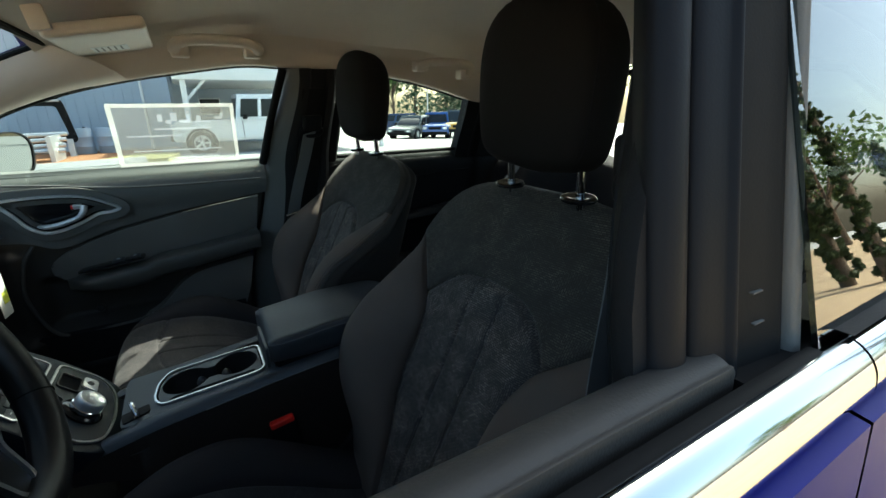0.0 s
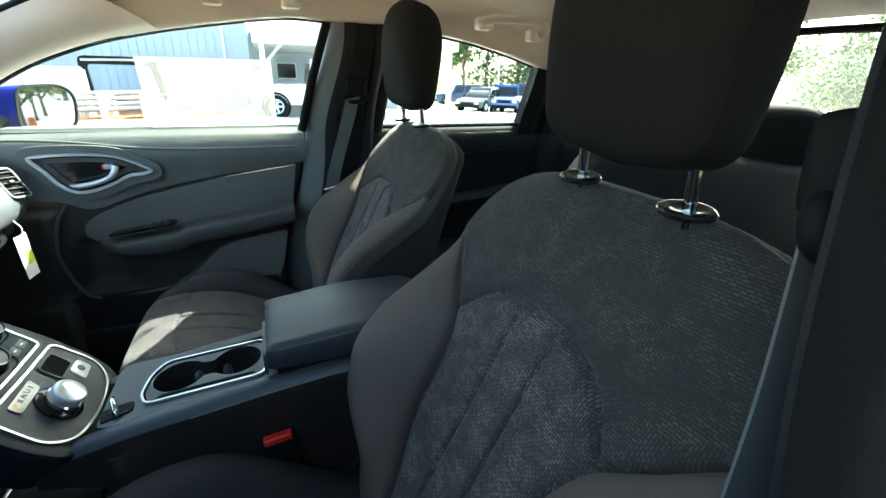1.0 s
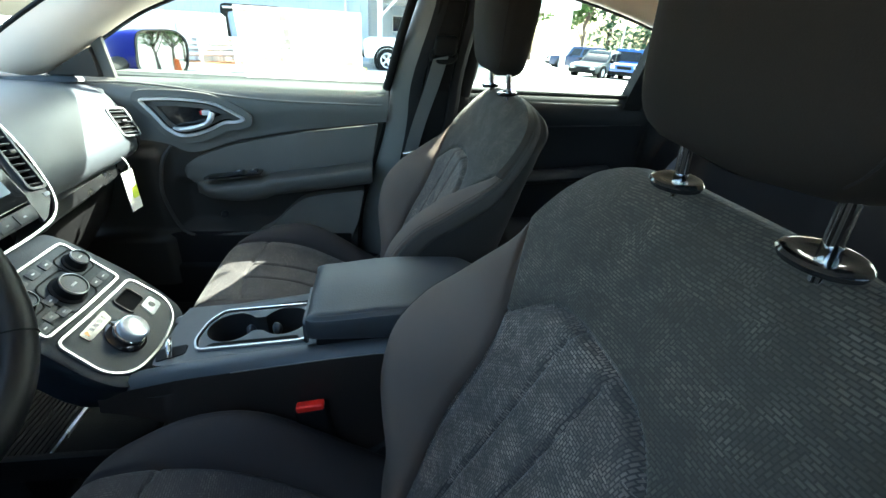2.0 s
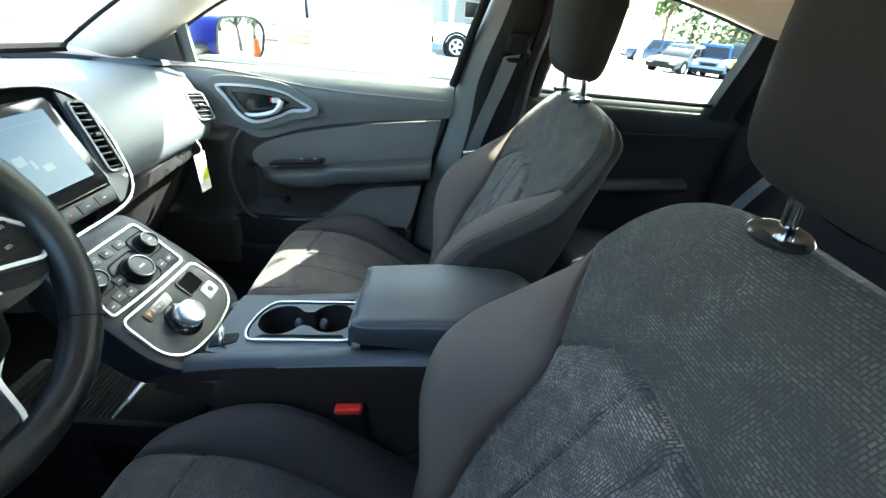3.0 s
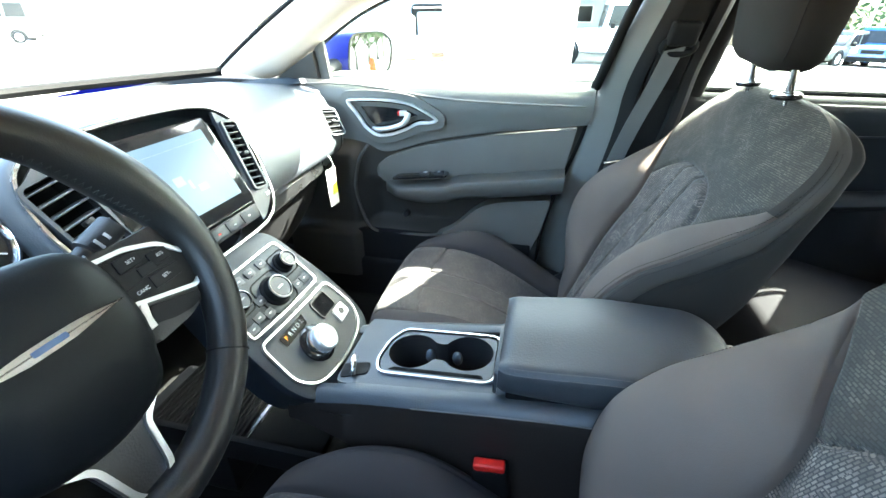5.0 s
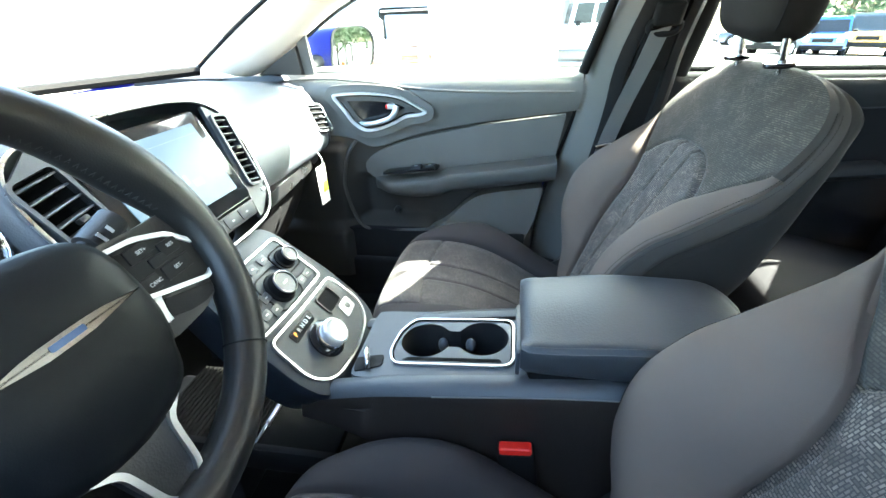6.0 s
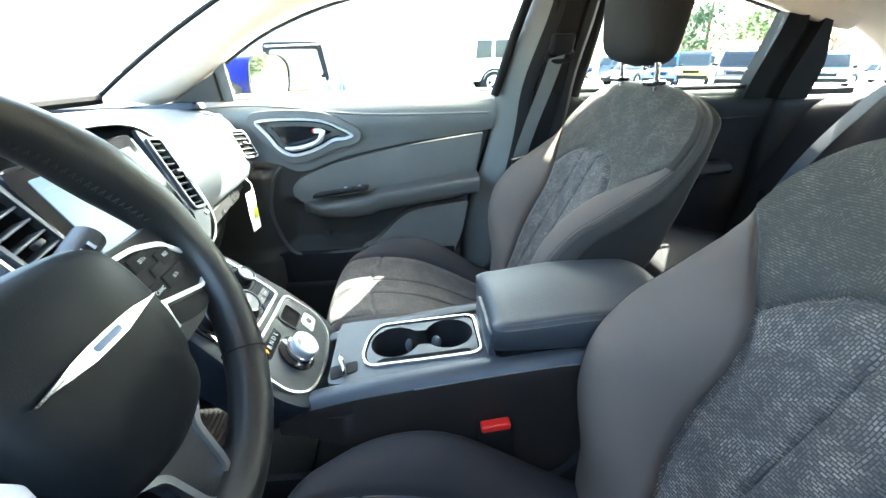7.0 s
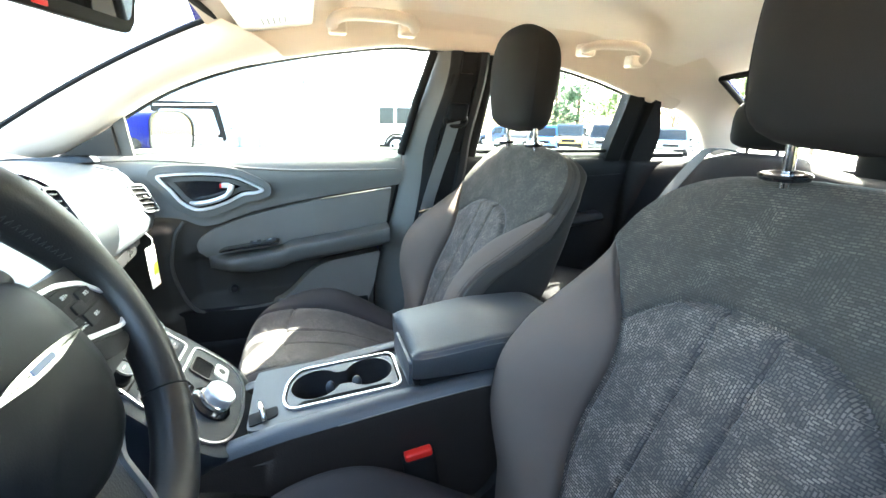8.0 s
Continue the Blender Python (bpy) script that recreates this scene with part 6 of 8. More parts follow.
# open bin below the panel and its rubber mat
b = thing("storage_bin", (-0.25, 0.0, 0.42), "open storage bin with ribbed rubber mat", "storage bin")
part("tray", box(-0.46, -0.10, -0.095, 0.125, 0.440, 0.460, 0.006), M_CARPET, b)
part("tray_wall", box(-0.46, -0.06, -0.100, -0.086, 0.430, 0.482, 0.005), M_BLACK, b)
part("tray_wall", box(-0.46, -0.06, 0.118, 0.130, 0.430, 0.50, 0.005), M_BLACK, b)
for i in range(22):
    part("mat_rib", box(-0.455 + 0.0092 * i, -0.451 + 0.0092 * i, -0.080, 0.09, 0.460, 0.463), M_RUBBER, b)
part("tray_trim", box(-0.247, -0.240, -0.080, 0.08, 0.459, 0.467, 0.002), M_SATIN, b, "silver tray divider")
part("mount", box(-0.50, -0.30, -0.08, 0.08, 0.283, 0.445, 0.01), M_HARD, b)

# ---- rear bench ----
def rear_bench():
    r = thing("rear_bench", (1.2, 0, 0.285), "black cloth rear bench with headrests", "rear seat")
    rows = []
    for i in range(41):
        y = -0.62 + 1.24 * i / 40
        dip = 0.02 * math.exp(-(y / 0.05) ** 2)
        rows.append(spline([(1.40, y, 0.53), (1.12, y, 0.54), (0.84, y, 0.598 - dip), (0.73, y, 0.600 - dip), (0.685, y, 0.55), (0.70, y, 0.30)], 24))
    part("bench_cushion", rings(rows, closed=False), M_DARKCLOTH, r)
    rows = []
    for i in range(49):
        y = -0.64 + 1.28 * i / 48
        pad = 0.035 * math.exp(-((abs(y) - 0.33) / 0.17) ** 4)
        edge = 0.05 * smooth(0.50, 0.64, abs(y))
        top = 0.955 + 0.035 * math.exp(-((abs(y) - 0.33) / 0.18) ** 4)
        rows.append(spline([(1.10 - pad, y, 0.48), (1.17 - pad - edge, y, 0.62), (1.25 - pad - edge, y, 0.80), (1.32 - pad * 0.8 - edge, y, top - 0.03), (1.35, y, top), (1.42, y, top), (1.50, y, 0.93)], 30))
    part("bench_backrest", rings(rows, closed=False), M_DARKCLOTH, r)
    for y in (0.372, -0.372, 0.0):
        hr = headrest_parts(r, y, (1.42, 1.085 if y else 1.01), 0.112, 0.080, 0.045, 0.3, posts=False)
        for dy in (-0.05, 0.05):
            part("post", tube([(1.42, y + dy, 0.96), (1.42, y + dy, 1.02)], 0.006, sides=10), M_CHROME, hr, "chrome post")
    return r


rear_bench()


def strap(name, pts, wide, across, mat, parent):
    """A belt: a flat band along points, its width along across."""
    P = spline(pts, 40)
    A = Vector(across).normalized()
    rows = []
    for i, p in enumerate(P):
        d = (P[min(i + 1, 39)] - P[max(i - 1, 0)]).normalized()
        n = d.cross(A).normalized() * 0.0008
        rows.append([p - A * wide / 2 + n, p + A * wide / 2 + n, p + A * wide / 2 - n, p - A * wide / 2 - n])
    return part(name, rings(rows), mat, parent)


def pillar_belt(k):
    who = "passenger" if k > 0 else "driver"
    b = thing("seat_belt", (0.46, k * 0.60, 0.80), "grey seat belt on the " + who + " middle pillar", "seat belt", "pillar belts")
    o = 0.0 if k > 0 else -0.026
    m = frame_of((0.482, k * 0.598 + o, 1.085), (k, 0, 0.0), (0.12, -k * 0.17, 0.985))
    part("anchor_slot", box(-0.034, 0.036, -0.10, 0.125, -0.020, 0.004, 0.006, m=m), M_RUBBER, b, "black belt height slider")
    part("anchor_loop", tube(spline([m @ Vector(p) for p in ((-0.028, -0.012, 0.012), (-0.028, 0.004, 0.014), (0, 0.010, 0.018), (0.028, 0.004, 0.014), (0.028, -0.012, 0.012), (0, -0.018, 0.016))], 30, loop=True), 0.0075, loop=True, sides=10), M_RUBBER, b, "black belt loop")
    part("anchor_cover", box(-0.029, 0.029, -0.002, 0.046, 0.0, 0.028, 0.010, 3, m=m), M_RUBBER, b)
    strap("belt_web", [(0.474, k * 0.580 + o, 1.075), (0.455, k * 0.594 + o, 1.0), (0.425, k * 0.61 + o, 0.90), (0.402, k * 0.628 + o, 0.80), (0.375, k * 0.645 + o, 0.64), (0.36, k * 0.655 + o, 0.45)], 0.042, (1, 0, 0.25), M_BELT, b)
    part("belt_stop", tube([(0.380, k * 0.622 + o, 0.806), (0.418, k * 0.622 + o, 0.815)], 0.006, sides=10), M_CHROME, b, "bright belt tongue")


pillar_belt(1)
pillar_belt(-1)


def rear_belt(k):
    b = thing("rear_seat_belt", (1.3, k * 0.5, 0.7), "dark blue-grey rear seat belt with chrome tongue", "seat belt", "rear belts")
    strap("belt_web", [(1.50, k * 0.50, 0.985), (1.36, k * 0.50, 1.0), (1.27, k * 0.50, 0.93), (1.17, k * 0.505, 0.80), (1.09, k * 0.51, 0.64), (1.05, k * 0.52, 0.52)], 0.047, (0.1, 1, 0), M_BELTBLUE, b)
    part("belt_tongue", box(1.085, 1.11, k * 0.505 - 0.028, k * 0.505 + 0.028, 0.68, 0.715, 0.004), M_CHROME, b, "chrome belt tongue")


rear_belt(1)
rear_belt(-1)

# ---- roof fittings ----
def sun_visor(k):
    who = "passenger" if k > 0 else "driver"
    v = thing("sun_visor", (0.0, k * 0.33, 1.29), "beige folded sun visor on the " + who + " side", "sun visor", "sun visors")
    m = Matrix.Translation((0.012, k * 0.39, 1.305)) @ Euler((0, radians(-10), 0)).to_matrix().to_4x4()
    part("visor_panel", box(-0.080, 0.085, -0.175, 0.175, -0.020, 0.004, 0.010, 4, m=m), M_BEIGE, v)
    part("warning_label", box(-0.035, 0.035, -0.055 + k * 0.08, 0.035 + k * 0.08, -0.0206, -0.0198, m=m), M_WHITE, v, "white warning label")
    for i in range(5):
        part("label_line", box(-0.028 + 0.012 * i, -0.025 + 0.012 * i, -0.045 + k * 0.08, 0.02 + k * 0.08, -0.0210, -0.0205, m=m), M_PILL, v)
    part("visor_rod", tube([m @ Vector((-0.072, k * -0.16, -0.002)), m @ Vector((-0.072, k * 0.18, -0.002)), m @ Vector((-0.09, k * 0.20, 0.02))], 0.006, sides=10), M_BEIGE, v)
    part("visor_clip", box(-0.085, -0.055, -k * 0.19 - 0.01, -k * 0.19 + 0.01, -0.010, 0.03, 0.004, m=m), M_BEIGE, v)


sun_visor(1)
sun_visor(-1)


def inner_mirror():
    r = thing("rear_view_mirror", (-0.16, 0.0, 1.20), "black rear-view mirror under the windscreen top", "mirror")
    m = Matrix.Translation((-0.185, -0.008, 1.226)) @ Euler((0, radians(10), radians(-14))).to_matrix().to_4x4()
    fr = m @ frame_of((0, 0, 0), (0, 1, 0), (0, 0, 1))
    o = rounded([(-0.125, -0.036), (0.118, -0.036), (0.125, 0.036), (-0.118, 0.036)], 0.016)
    part("mirror_housing", plate(o, fr @ Matrix.Translation((0, 0, -0.022)), 0.026, 0.004), M_RUBBER, r)
    part("mirror_glass", plate(rounded([(-0.117, -0.020), (0.110, -0.020), (0.116, 0.030), (-0.112, 0.030)], 0.012), fr @ Matrix.Translation((0, 0, 0.0035)), 0.002), M_MIRROR, r, "silvered mirror glass")
    part("mirror_button", box(-0.05, -0.03, -0.032, -0.026, 0.004, 0.006, 0.001, m=fr), M_RED, r, "small red mirror mark")
    part("mirror_button", box(-0.08, -0.065, -0.031, -0.027, 0.004, 0.006, 0.001, m=fr), M_PRINT, r)
    part("mirror_stem", tube(spline([fr @ Vector((0, 0.01, -0.02)), (-0.225, 0, 1.26), (-0.25, 0, 1.285)], 12), 0.012, sides=12), M_RUBBER, r)


inner_mirror()


def grab_handle(x0, x1, y, z, lean, k=1):
    g = thing("grab_handle", ((x0 + x1) / 2, k * y, z), "beige plastic grab handle on the roof rail", "grab handle", "grab handles")
    # a flat band hanging from two feet, turned in towards the cabin
    low = min(z + lean * 0.5 + 0.012, roof_z((x0 + x1) / 2, y - 0.046) - 0.016)
    p = []
    for f, out, rise in ((0.05, 0.0, 0.0), (0.0, 0.016, 0.12), (0.05, 0.036, 0.6), (0.22, 0.045, 0.95), (0.5, 0.047, 1.0), (0.78, 0.045, 0.95), (0.95, 0.036, 0.6), (1.0, 0.016, 0.12), (0.95, 0.0, 0.0)):
        foot = z - 0.012 + lean * f
        p.append((x0 + (x1 - x0) * f, k * (y - out), foot + (low - foot) * rise))
    p = spline(p, 48)
    part("grip", tube(p, [0.0135 + 0.002 * math.sin(math.pi * i / 47) for i in range(48)], sides=14, flat=0.7), M_BEIGE, g)
    for x, l in ((x0 + 0.014, 0), (x1 - 0.014, lean)):
        part("mount", box(x - 0.022, x + 0.022, k * y - 0.016, k * y + 0.022, z - 0.026 + l, z + 0.006 + l, 0.008, 3), M_BEIGE, g)


grab_handle(0.140, 0.342, 0.530, 1.304, 0.004)
grab_handle(0.820, 1.015, 0.495, 1.285, -0.022)
grab_handle(0.820, 1.015, 0.495, 1.285, -0.022, -1)
lamp = thing("dome_lamp", (0.42, 0, 1.385), "pale dome lamp in the headliner, off", "dome lamp")
part("lamp_body", box(0.36, 0.47, -0.06, 0.06, 1.365, 1.40, 0.010, 3), M_BEIGE, lamp)
part("lamp_lens", box(0.38, 0.45, -0.045, 0.045, 1.360, 1.37, 0.004), M_WHITE, lamp, "white lamp lens")

# price sheet on the passenger window, seen from its back
sheet = thing("window_sheet", (0.11, 0.64, 0.99), "translucent printed paper sheet taped to the window", "paper sheet")


def on_glass(x, z, d=0.0):
    return Vector((x, side_y(z) + 0.006 - d, z))


def glass_quad(x0, x1, z0, z1, d, bm=None):
    return rings([[on_glass(x0, z0, d), on_glass(x1, z0, d), on_glass(x1, z1, d), on_glass(x0, z1, d)], [on_glass(x0, z0, d + 0.0005), on_glass(x1, z0, d + 0.0005), on_glass(x1, z1, d + 0.0005), on_glass(x0, z1, d + 0.0005)]], bm=bm)


def paper(name, col, thru):
    m, t, b = nodes_of(name)
    b.inputs["Base Color"].default_value = (*col, 1)
    b.inputs["Roughness"].default_value = 0.7
    tl = t.nodes.new("ShaderNodeBsdfTranslucent")
    tl.inputs[0].default_value = (*thru, 1)
    mx = t.nodes.new("ShaderNodeMixShader")
    mx.inputs[0].default_value = 0.6
    t.links.new(b.outputs[0], mx.inputs[1])
    t.links.new(tl.outputs[0], mx.inputs[2])
    tp = t.nodes.new("ShaderNodeBsdfTransparent")
    m2 = t.nodes.new("ShaderNodeMixShader")
    m2.inputs[0].default_value = 0.5
    t.links.new(mx.outputs[0], m2.inputs[1])
    t.links.new(tp.outputs[0], m2.inputs[2])
    t.links.new(m2.outputs[0], t.nodes["Material Output"].inputs[0])
    return m


M_PAPER = paper("printed_sheet", (0.26, 0.26, 0.24), (0.20, 0.20, 0.185))
M_PAPER_EDGE = paper("sheet_margin", (0.62, 0.62, 0.60), (0.52, 0.52, 0.50))
M_PAPER_PALE = paper("sheet_pale_marks", (0.50, 0.51, 0.53), (0.40, 0.42, 0.44))
NX, NZ = 72, 40
cells = {"sheet": [], "printed_mark": []}
marks = ((0.07, 0.082, 1.118, 1.138), (0.088, 0.10, 1.112, 1.122), (0.104, 0.118, 1.120, 1.142), (0.124, 0.150, 1.113, 1.121), (0.142, 0.150, 1.121, 1.136), (0.162, 0.20, 1.113, 1.119), (0.165, 0.178, 1.119, 1.133), (0.212, 0.236, 1.122, 1.128), (0.230, 0.240, 1.128, 1.142), (0.06, 0.20, 1.096, 1.100), (-0.01, 0.12, 1.078, 1.081), (0.0, 0.22, 1.036, 1.039), (0.08, 0.21, 1.014, 1.017))
for i in range(NX):
    for j in range(NZ):
        x0, x1 = -0.030 + 0.288 * i / NX, -0.030 + 0.288 * (i + 1) / NX
        z0, z1 = 1.006 + 0.150 * j / NZ, 1.006 + 0.150 * (j + 1) / NZ
        xm, zm = (x0 + x1) / 2, (z0 + z1) / 2
        hit_mark = any(a <= xm <= b and c <= zm <= d for a, b, c, d in marks)
        cells["printed_mark" if hit_mark else "sheet"].append((x0, x1, z0, z1))
for key, quads in cells.items():
    bm = bmesh.new()
    for x0, x1, z0, z1 in quads:
        bm.faces.new([bm.verts.new(on_glass(x, z)) for x, z in ((x0, z0), (x1, z0), (x1, z1), (x0, z1))])
    bmesh.ops.remove_doubles(bm, verts=bm.verts, dist=1e-6)
    part(key, bm, M_PAPER if key == "sheet" else M_PAPER_PALE, sheet, "grey printed field" if key == "sheet" else "pale printed shapes", smooth=False)
for x0, x1, z0, z1 in ((-0.042, -0.030, 0.996, 1.166), (0.258, 0.268, 0.996, 1.166), (-0.030, 0.258, 0.996, 1.006), (-0.030, 0.258, 1.156, 1.166)):
    part("sheet_margin", glass_quad(x0, x1, z0, z1, 0.0), M_PAPER_EDGE, sheet, "white paper margin")

# hanging tag below the dash
tag = thing("hanging_tag", (-0.33, 0.50, 0.74), "white paper tag with yellow patch hanging from the dash", "paper tag")
tm = frame_of((-0.318, 0.505, 0.735), (0.25, 0.97, 0), (0.05, 0, 1))
part("tag_card", box(-0.018, 0.018, -0.062, 0.045, 0.0, 0.0008, m=tm @ Matrix.Rotation(0.1, 4, "Z")), M_WHITE, tag)
part("tag_patch", box(-0.002, 0.0175, -0.030, 0.0, 0.0008, 0.0013, m=tm @ Matrix.Rotation(0.1, 4, "Z")), M_YELLOW, tag, "yellow-green patch")
part("tag_loop", tube(spline([tm @ Vector((0, 0.04, 0)), tm @ Vector((0.0, 0.06, 0.006)), tm @ Vector((0.004, 0.075, -0.01))], 8), 0.0012, sides=6), M_WHITE, tag)


def wing_mirror(k):
    who = "passenger" if k > 0 else "driver"
    w = thing("wing_mirror", (-0.36, k * 0.80, 1.0), "deep blue door mirror with black base on the " + who + " side", "wing mirror", "wing mirrors")
    rows = []
    o = rounded([(-0.10, -0.055), (0.085, -0.062), (0.105, 0.03), (0.06, 0.062), (-0.08, 0.058)], 0.035)
    base = frame_of((-0.318, k * 0.848, 1.034), (0.40, k * 0.916, 0), (0, 0, 1))
    if k < 0:
        base = base @ Matrix.Diagonal((1, 1, -1, 1))
    for s, h, sh in ((0.3, -0.115, -0.035), (0.62, -0.108, -0.032), (0.86, -0.080, -0.024), (0.97, -0.040, -0.010), (1.0, 0.0, 0.0)):
        rows.append([base @ Vector((p[0] * s + sh, p[1] * s, h)) for p in o])
    part("mirror_shell", rings(rows), M_BLUEPAINT, w, "deep blue painted shell")
    part("mirror_rim", ringplate(o, scaled(o, 0.93), base @ Matrix.Translation((0, 0, -0.004)), 0.008), M_RUBBER, w)
    part("mirror_glass", plate(scaled(o, 0.94), base @ Matrix.Translation((0, 0, -0.004)), 0.005), M_WINGGLASS, w, "silvered mirror glass")
    part("mirror_foot", tube([(-0.42, k * 0.70, 0.99), (-0.40, k * 0.80, 1.01)], 0.03, sides=12, flat=0.6), M_RUBBER, w)


wing_mirror(1)

# ---- outside ----
def ground_z(x, y):
    return -0.03 * max(0.0, x) - 0.02 * max(0.0, y - 2)


M_ASPH = pbr("sunlit_asphalt", (0.40, 0.39, 0.37), 0.9, var=0.18, scale=0.6, bump=0.5, grain=900, dist=0.004)
M_MULCH = pbr("orange_mulch", (0.36, 0.16, 0.07), 0.95, var=0.45, scale=14, bump=0.9, grain=60, dist=0.02)
M_DRYGRASS = pbr("dry_grass", (0.42, 0.38, 0.14), 0.95, var=0.35, scale=9, bump=0.9, grain=90, dist=0.02)
M_TAN = pbr("tan_gravel", (0.46, 0.33, 0.20), 0.95, var=0.25, scale=3, bump=0.7, grain=120, dist=0.01)
M_WALL = pbr("pale_blue_wall_paint", (0.40, 0.46, 0.54), 0.7, var=0.10, scale=1.2, bump=0.2, grain=300)
M_CANOPY = pbr("white_canopy", (0.72, 0.73, 0.74), 0.6, var=0.06, scale=2, bump=0.1)
M_STEEL = pbr("galvanised_pipe", (0.55, 0.56, 0.57), 0.4, metal=0.7, bump=0.1)
M_CONCRETE = pbr("pale_kerb", (0.50, 0.48, 0.45), 0.9, var=0.15, scale=4, bump=0.4, grain=200)
M_BARK = pbr("bark", (0.14, 0.10, 0.07), 0.95, var=0.4, scale=12, bump=0.9, grain=60, dist=0.02)


def leaf_mat(name, col):
    m = pbr(name, col, 0.6, var=0.45, scale=2.5, bump=0, spec=0.3)
    b = m.node_tree.nodes["Principled BSDF"]
    b.inputs["Transmission Weight"].default_value = 0.0
    return m


M_LEAF = leaf_mat("bright_leaves", (0.075, 0.125, 0.028))
M_FIR = leaf_mat("dark_conifer_leaves", (0.035, 0.075, 0.03))
M_HEDGE = leaf_mat("cypress_leaves", (0.045, 0.065, 0.018))

rows = []
for i in range(61):
    u = 2 * i / 60 - 1
    x = math.copysign(abs(u) ** 2.6 * 300, u)
    rows.append([(x, yy, ground_z(x, yy)) for yy in [math.copysign(abs(v) ** 2.6 * 300, v) for v in [2 * j / 60 - 1 for j in range(61)]]])
g = part("ground", rings(rows, closed=False), M_ASPH)
tagged(g, "sunlit grey asphalt car park", "ground", kind="structure")


def patch(name, pts, mat, label, cat, rise=0.03):
    """A low raised bed that follows the ground."""
    bm = bmesh.new()
    top = [bm.verts.new((x, y, ground_z(x, y) + rise)) for x, y in pts]
    low = [bm.verts.new((x, y, ground_z(x, y) - 0.05)) for x, y in pts]
    bm.faces.new(top)
    for i in range(len(pts)):
        j = (i + 1) % len(pts)
        bm.faces.new((low[i], low[j], top[j], top[i]))
    return tagged(part(name, bm, mat, smooth=False), label, cat, kind="structure")


patch("planting_bed", [(-0.9, 13.6), (-0.6, 18.5), (-3.5, 19.6), (-30, 27.5), (-30, 22.0), (-12, 14.8), (-4.0, 12.4)], M_MULCH, "bed of orange bark mulch", "planting bed", 0.08)
patch("grass_strip", [(-2.3, 13.0), (-0.3, 13.4), (0.0, 15.6), (-1.2, 16.2)], M_DRYGRASS, "strip of dry yellow grass", "grass", 0.11)
patch("pavement", [(-40, -60), (0, -60), (0, -0.98), (-40, -0.98)], M_TAN, "tan gravel ground beside the car", "pavement", 0.02)
patch("pavement", [(0, -60), (60, -60), (60, -0.98), (0, -0.98)], M_TAN, "tan gravel ground beside the car", "pavement", 0.02)
line = [Vector((x, y, ground_z(x, y) + 0.05)) for x, y in [(-30, 21.8), (-12, 14.6), (-4.0, 12.2), (-0.8, 13.3)]]
k = part("kerb", tube(line, 0.14, sides=4, up=(0, 0, 1)), M_CONCRETE)
tagged(k, "pale concrete kerb along the planting bed", "kerb", kind="structure")


def building():
    b = thing("workshop_building", (-4.5, 21, -0.4), "pale blue-grey workshop wall with standing seams", "building")
    ax, ay, bx, by = 0.0, 19.6, -9.0, 21.4
    d = Vector((bx - ax, by - ay, 0))
    L = d.length
    d.normalize()
    n = Vector((d.y, -d.x, 0))
    if n.y > 0:
        n = -n
    m = Matrix(((d.x, n.x, 0, ax), (d.y, n.y, 0, ay), (0, 0, 1, -0.6), (0, 0, 0, 1)))
    part("wall", box(0, L, -0.3, 0, 0, 5.2, m=m), M_WALL, b)
    part("end_wall", box(-0.02, 0.28, -9, -0.3, 0, 5.2, m=m), M_WALL, b)
    part("roof_edge", box(-0.1, L + 0.1, -0.4, 0.12, 5.2, 5.45, 0.02, m=m), M_CANOPY, b)
    for i in range(30):
        part("wall_seam", box(L * i / 30, L * i / 30 + 0.03, 0, 0.03, 0, 5.2, m=m), M_WALL, b)
    part("downpipe", tube([m @ Vector((0.9, 0.07, 0.1)), m @ Vector((0.9, 0.07, 5.1))], 0.05, sides=10), M_CANOPY, b, "white downpipe")
    part("wall_base", box(0, L, 0, 0.05, 0, 0.35, m=m), M_CONCRETE, b)


building()


def canopy():
    c = thing("service_canopy", (3, 20, -0.4), "white metal service canopy on braced posts", "canopy")
    part("canopy_roof", box(0.15, 8.0, 17.2, 26.0, 2.10, 2.75, 0.05), M_CANOPY, c)
    part("canopy_wall", box(0.3, 8.0, 25.4, 25.7, -0.8, 2.1), M_WALL, c, "shaded back wall")
    for x, y in ((0.45, 17.5), (7.7, 17.5), (0.45, 25.2), (7.7, 25.2)):
        p = part("post", box(x - 0.09, x + 0.09, y - 0.09, y + 0.09, ground_z(x, y) - 0.1, 2.12, 0.01), M_CANOPY, c)
        part("brace", tube([(x, y, 1.4), (x + (0.7 if x < 4 else -0.7), y, 2.12)], 0.05, sides=8), M_CANOPY, p)
    for i in range(3):
        x = 1.2 + 1.5 * i
        w = part("window", box(x, x + 0.9, 25.34, 25.42, 0.9, 1.6), M_GLOSS, c, "dark window")
        part("frame", ringplate([(x - 0.05, 0.85), (x + 0.95, 0.85), (x + 0.95, 1.65), (x - 0.05, 1.65)], [(x, 0.9), (x + 0.9, 0.9), (x + 0.9, 1.6), (x, 1.6)], Matrix(((1, 0, 0, 0), (0, 0, -1, 25.4), (0, 1, 0, 0), (0, 0, 0, 1))), 0.08), M_CANOPY, w)


canopy()


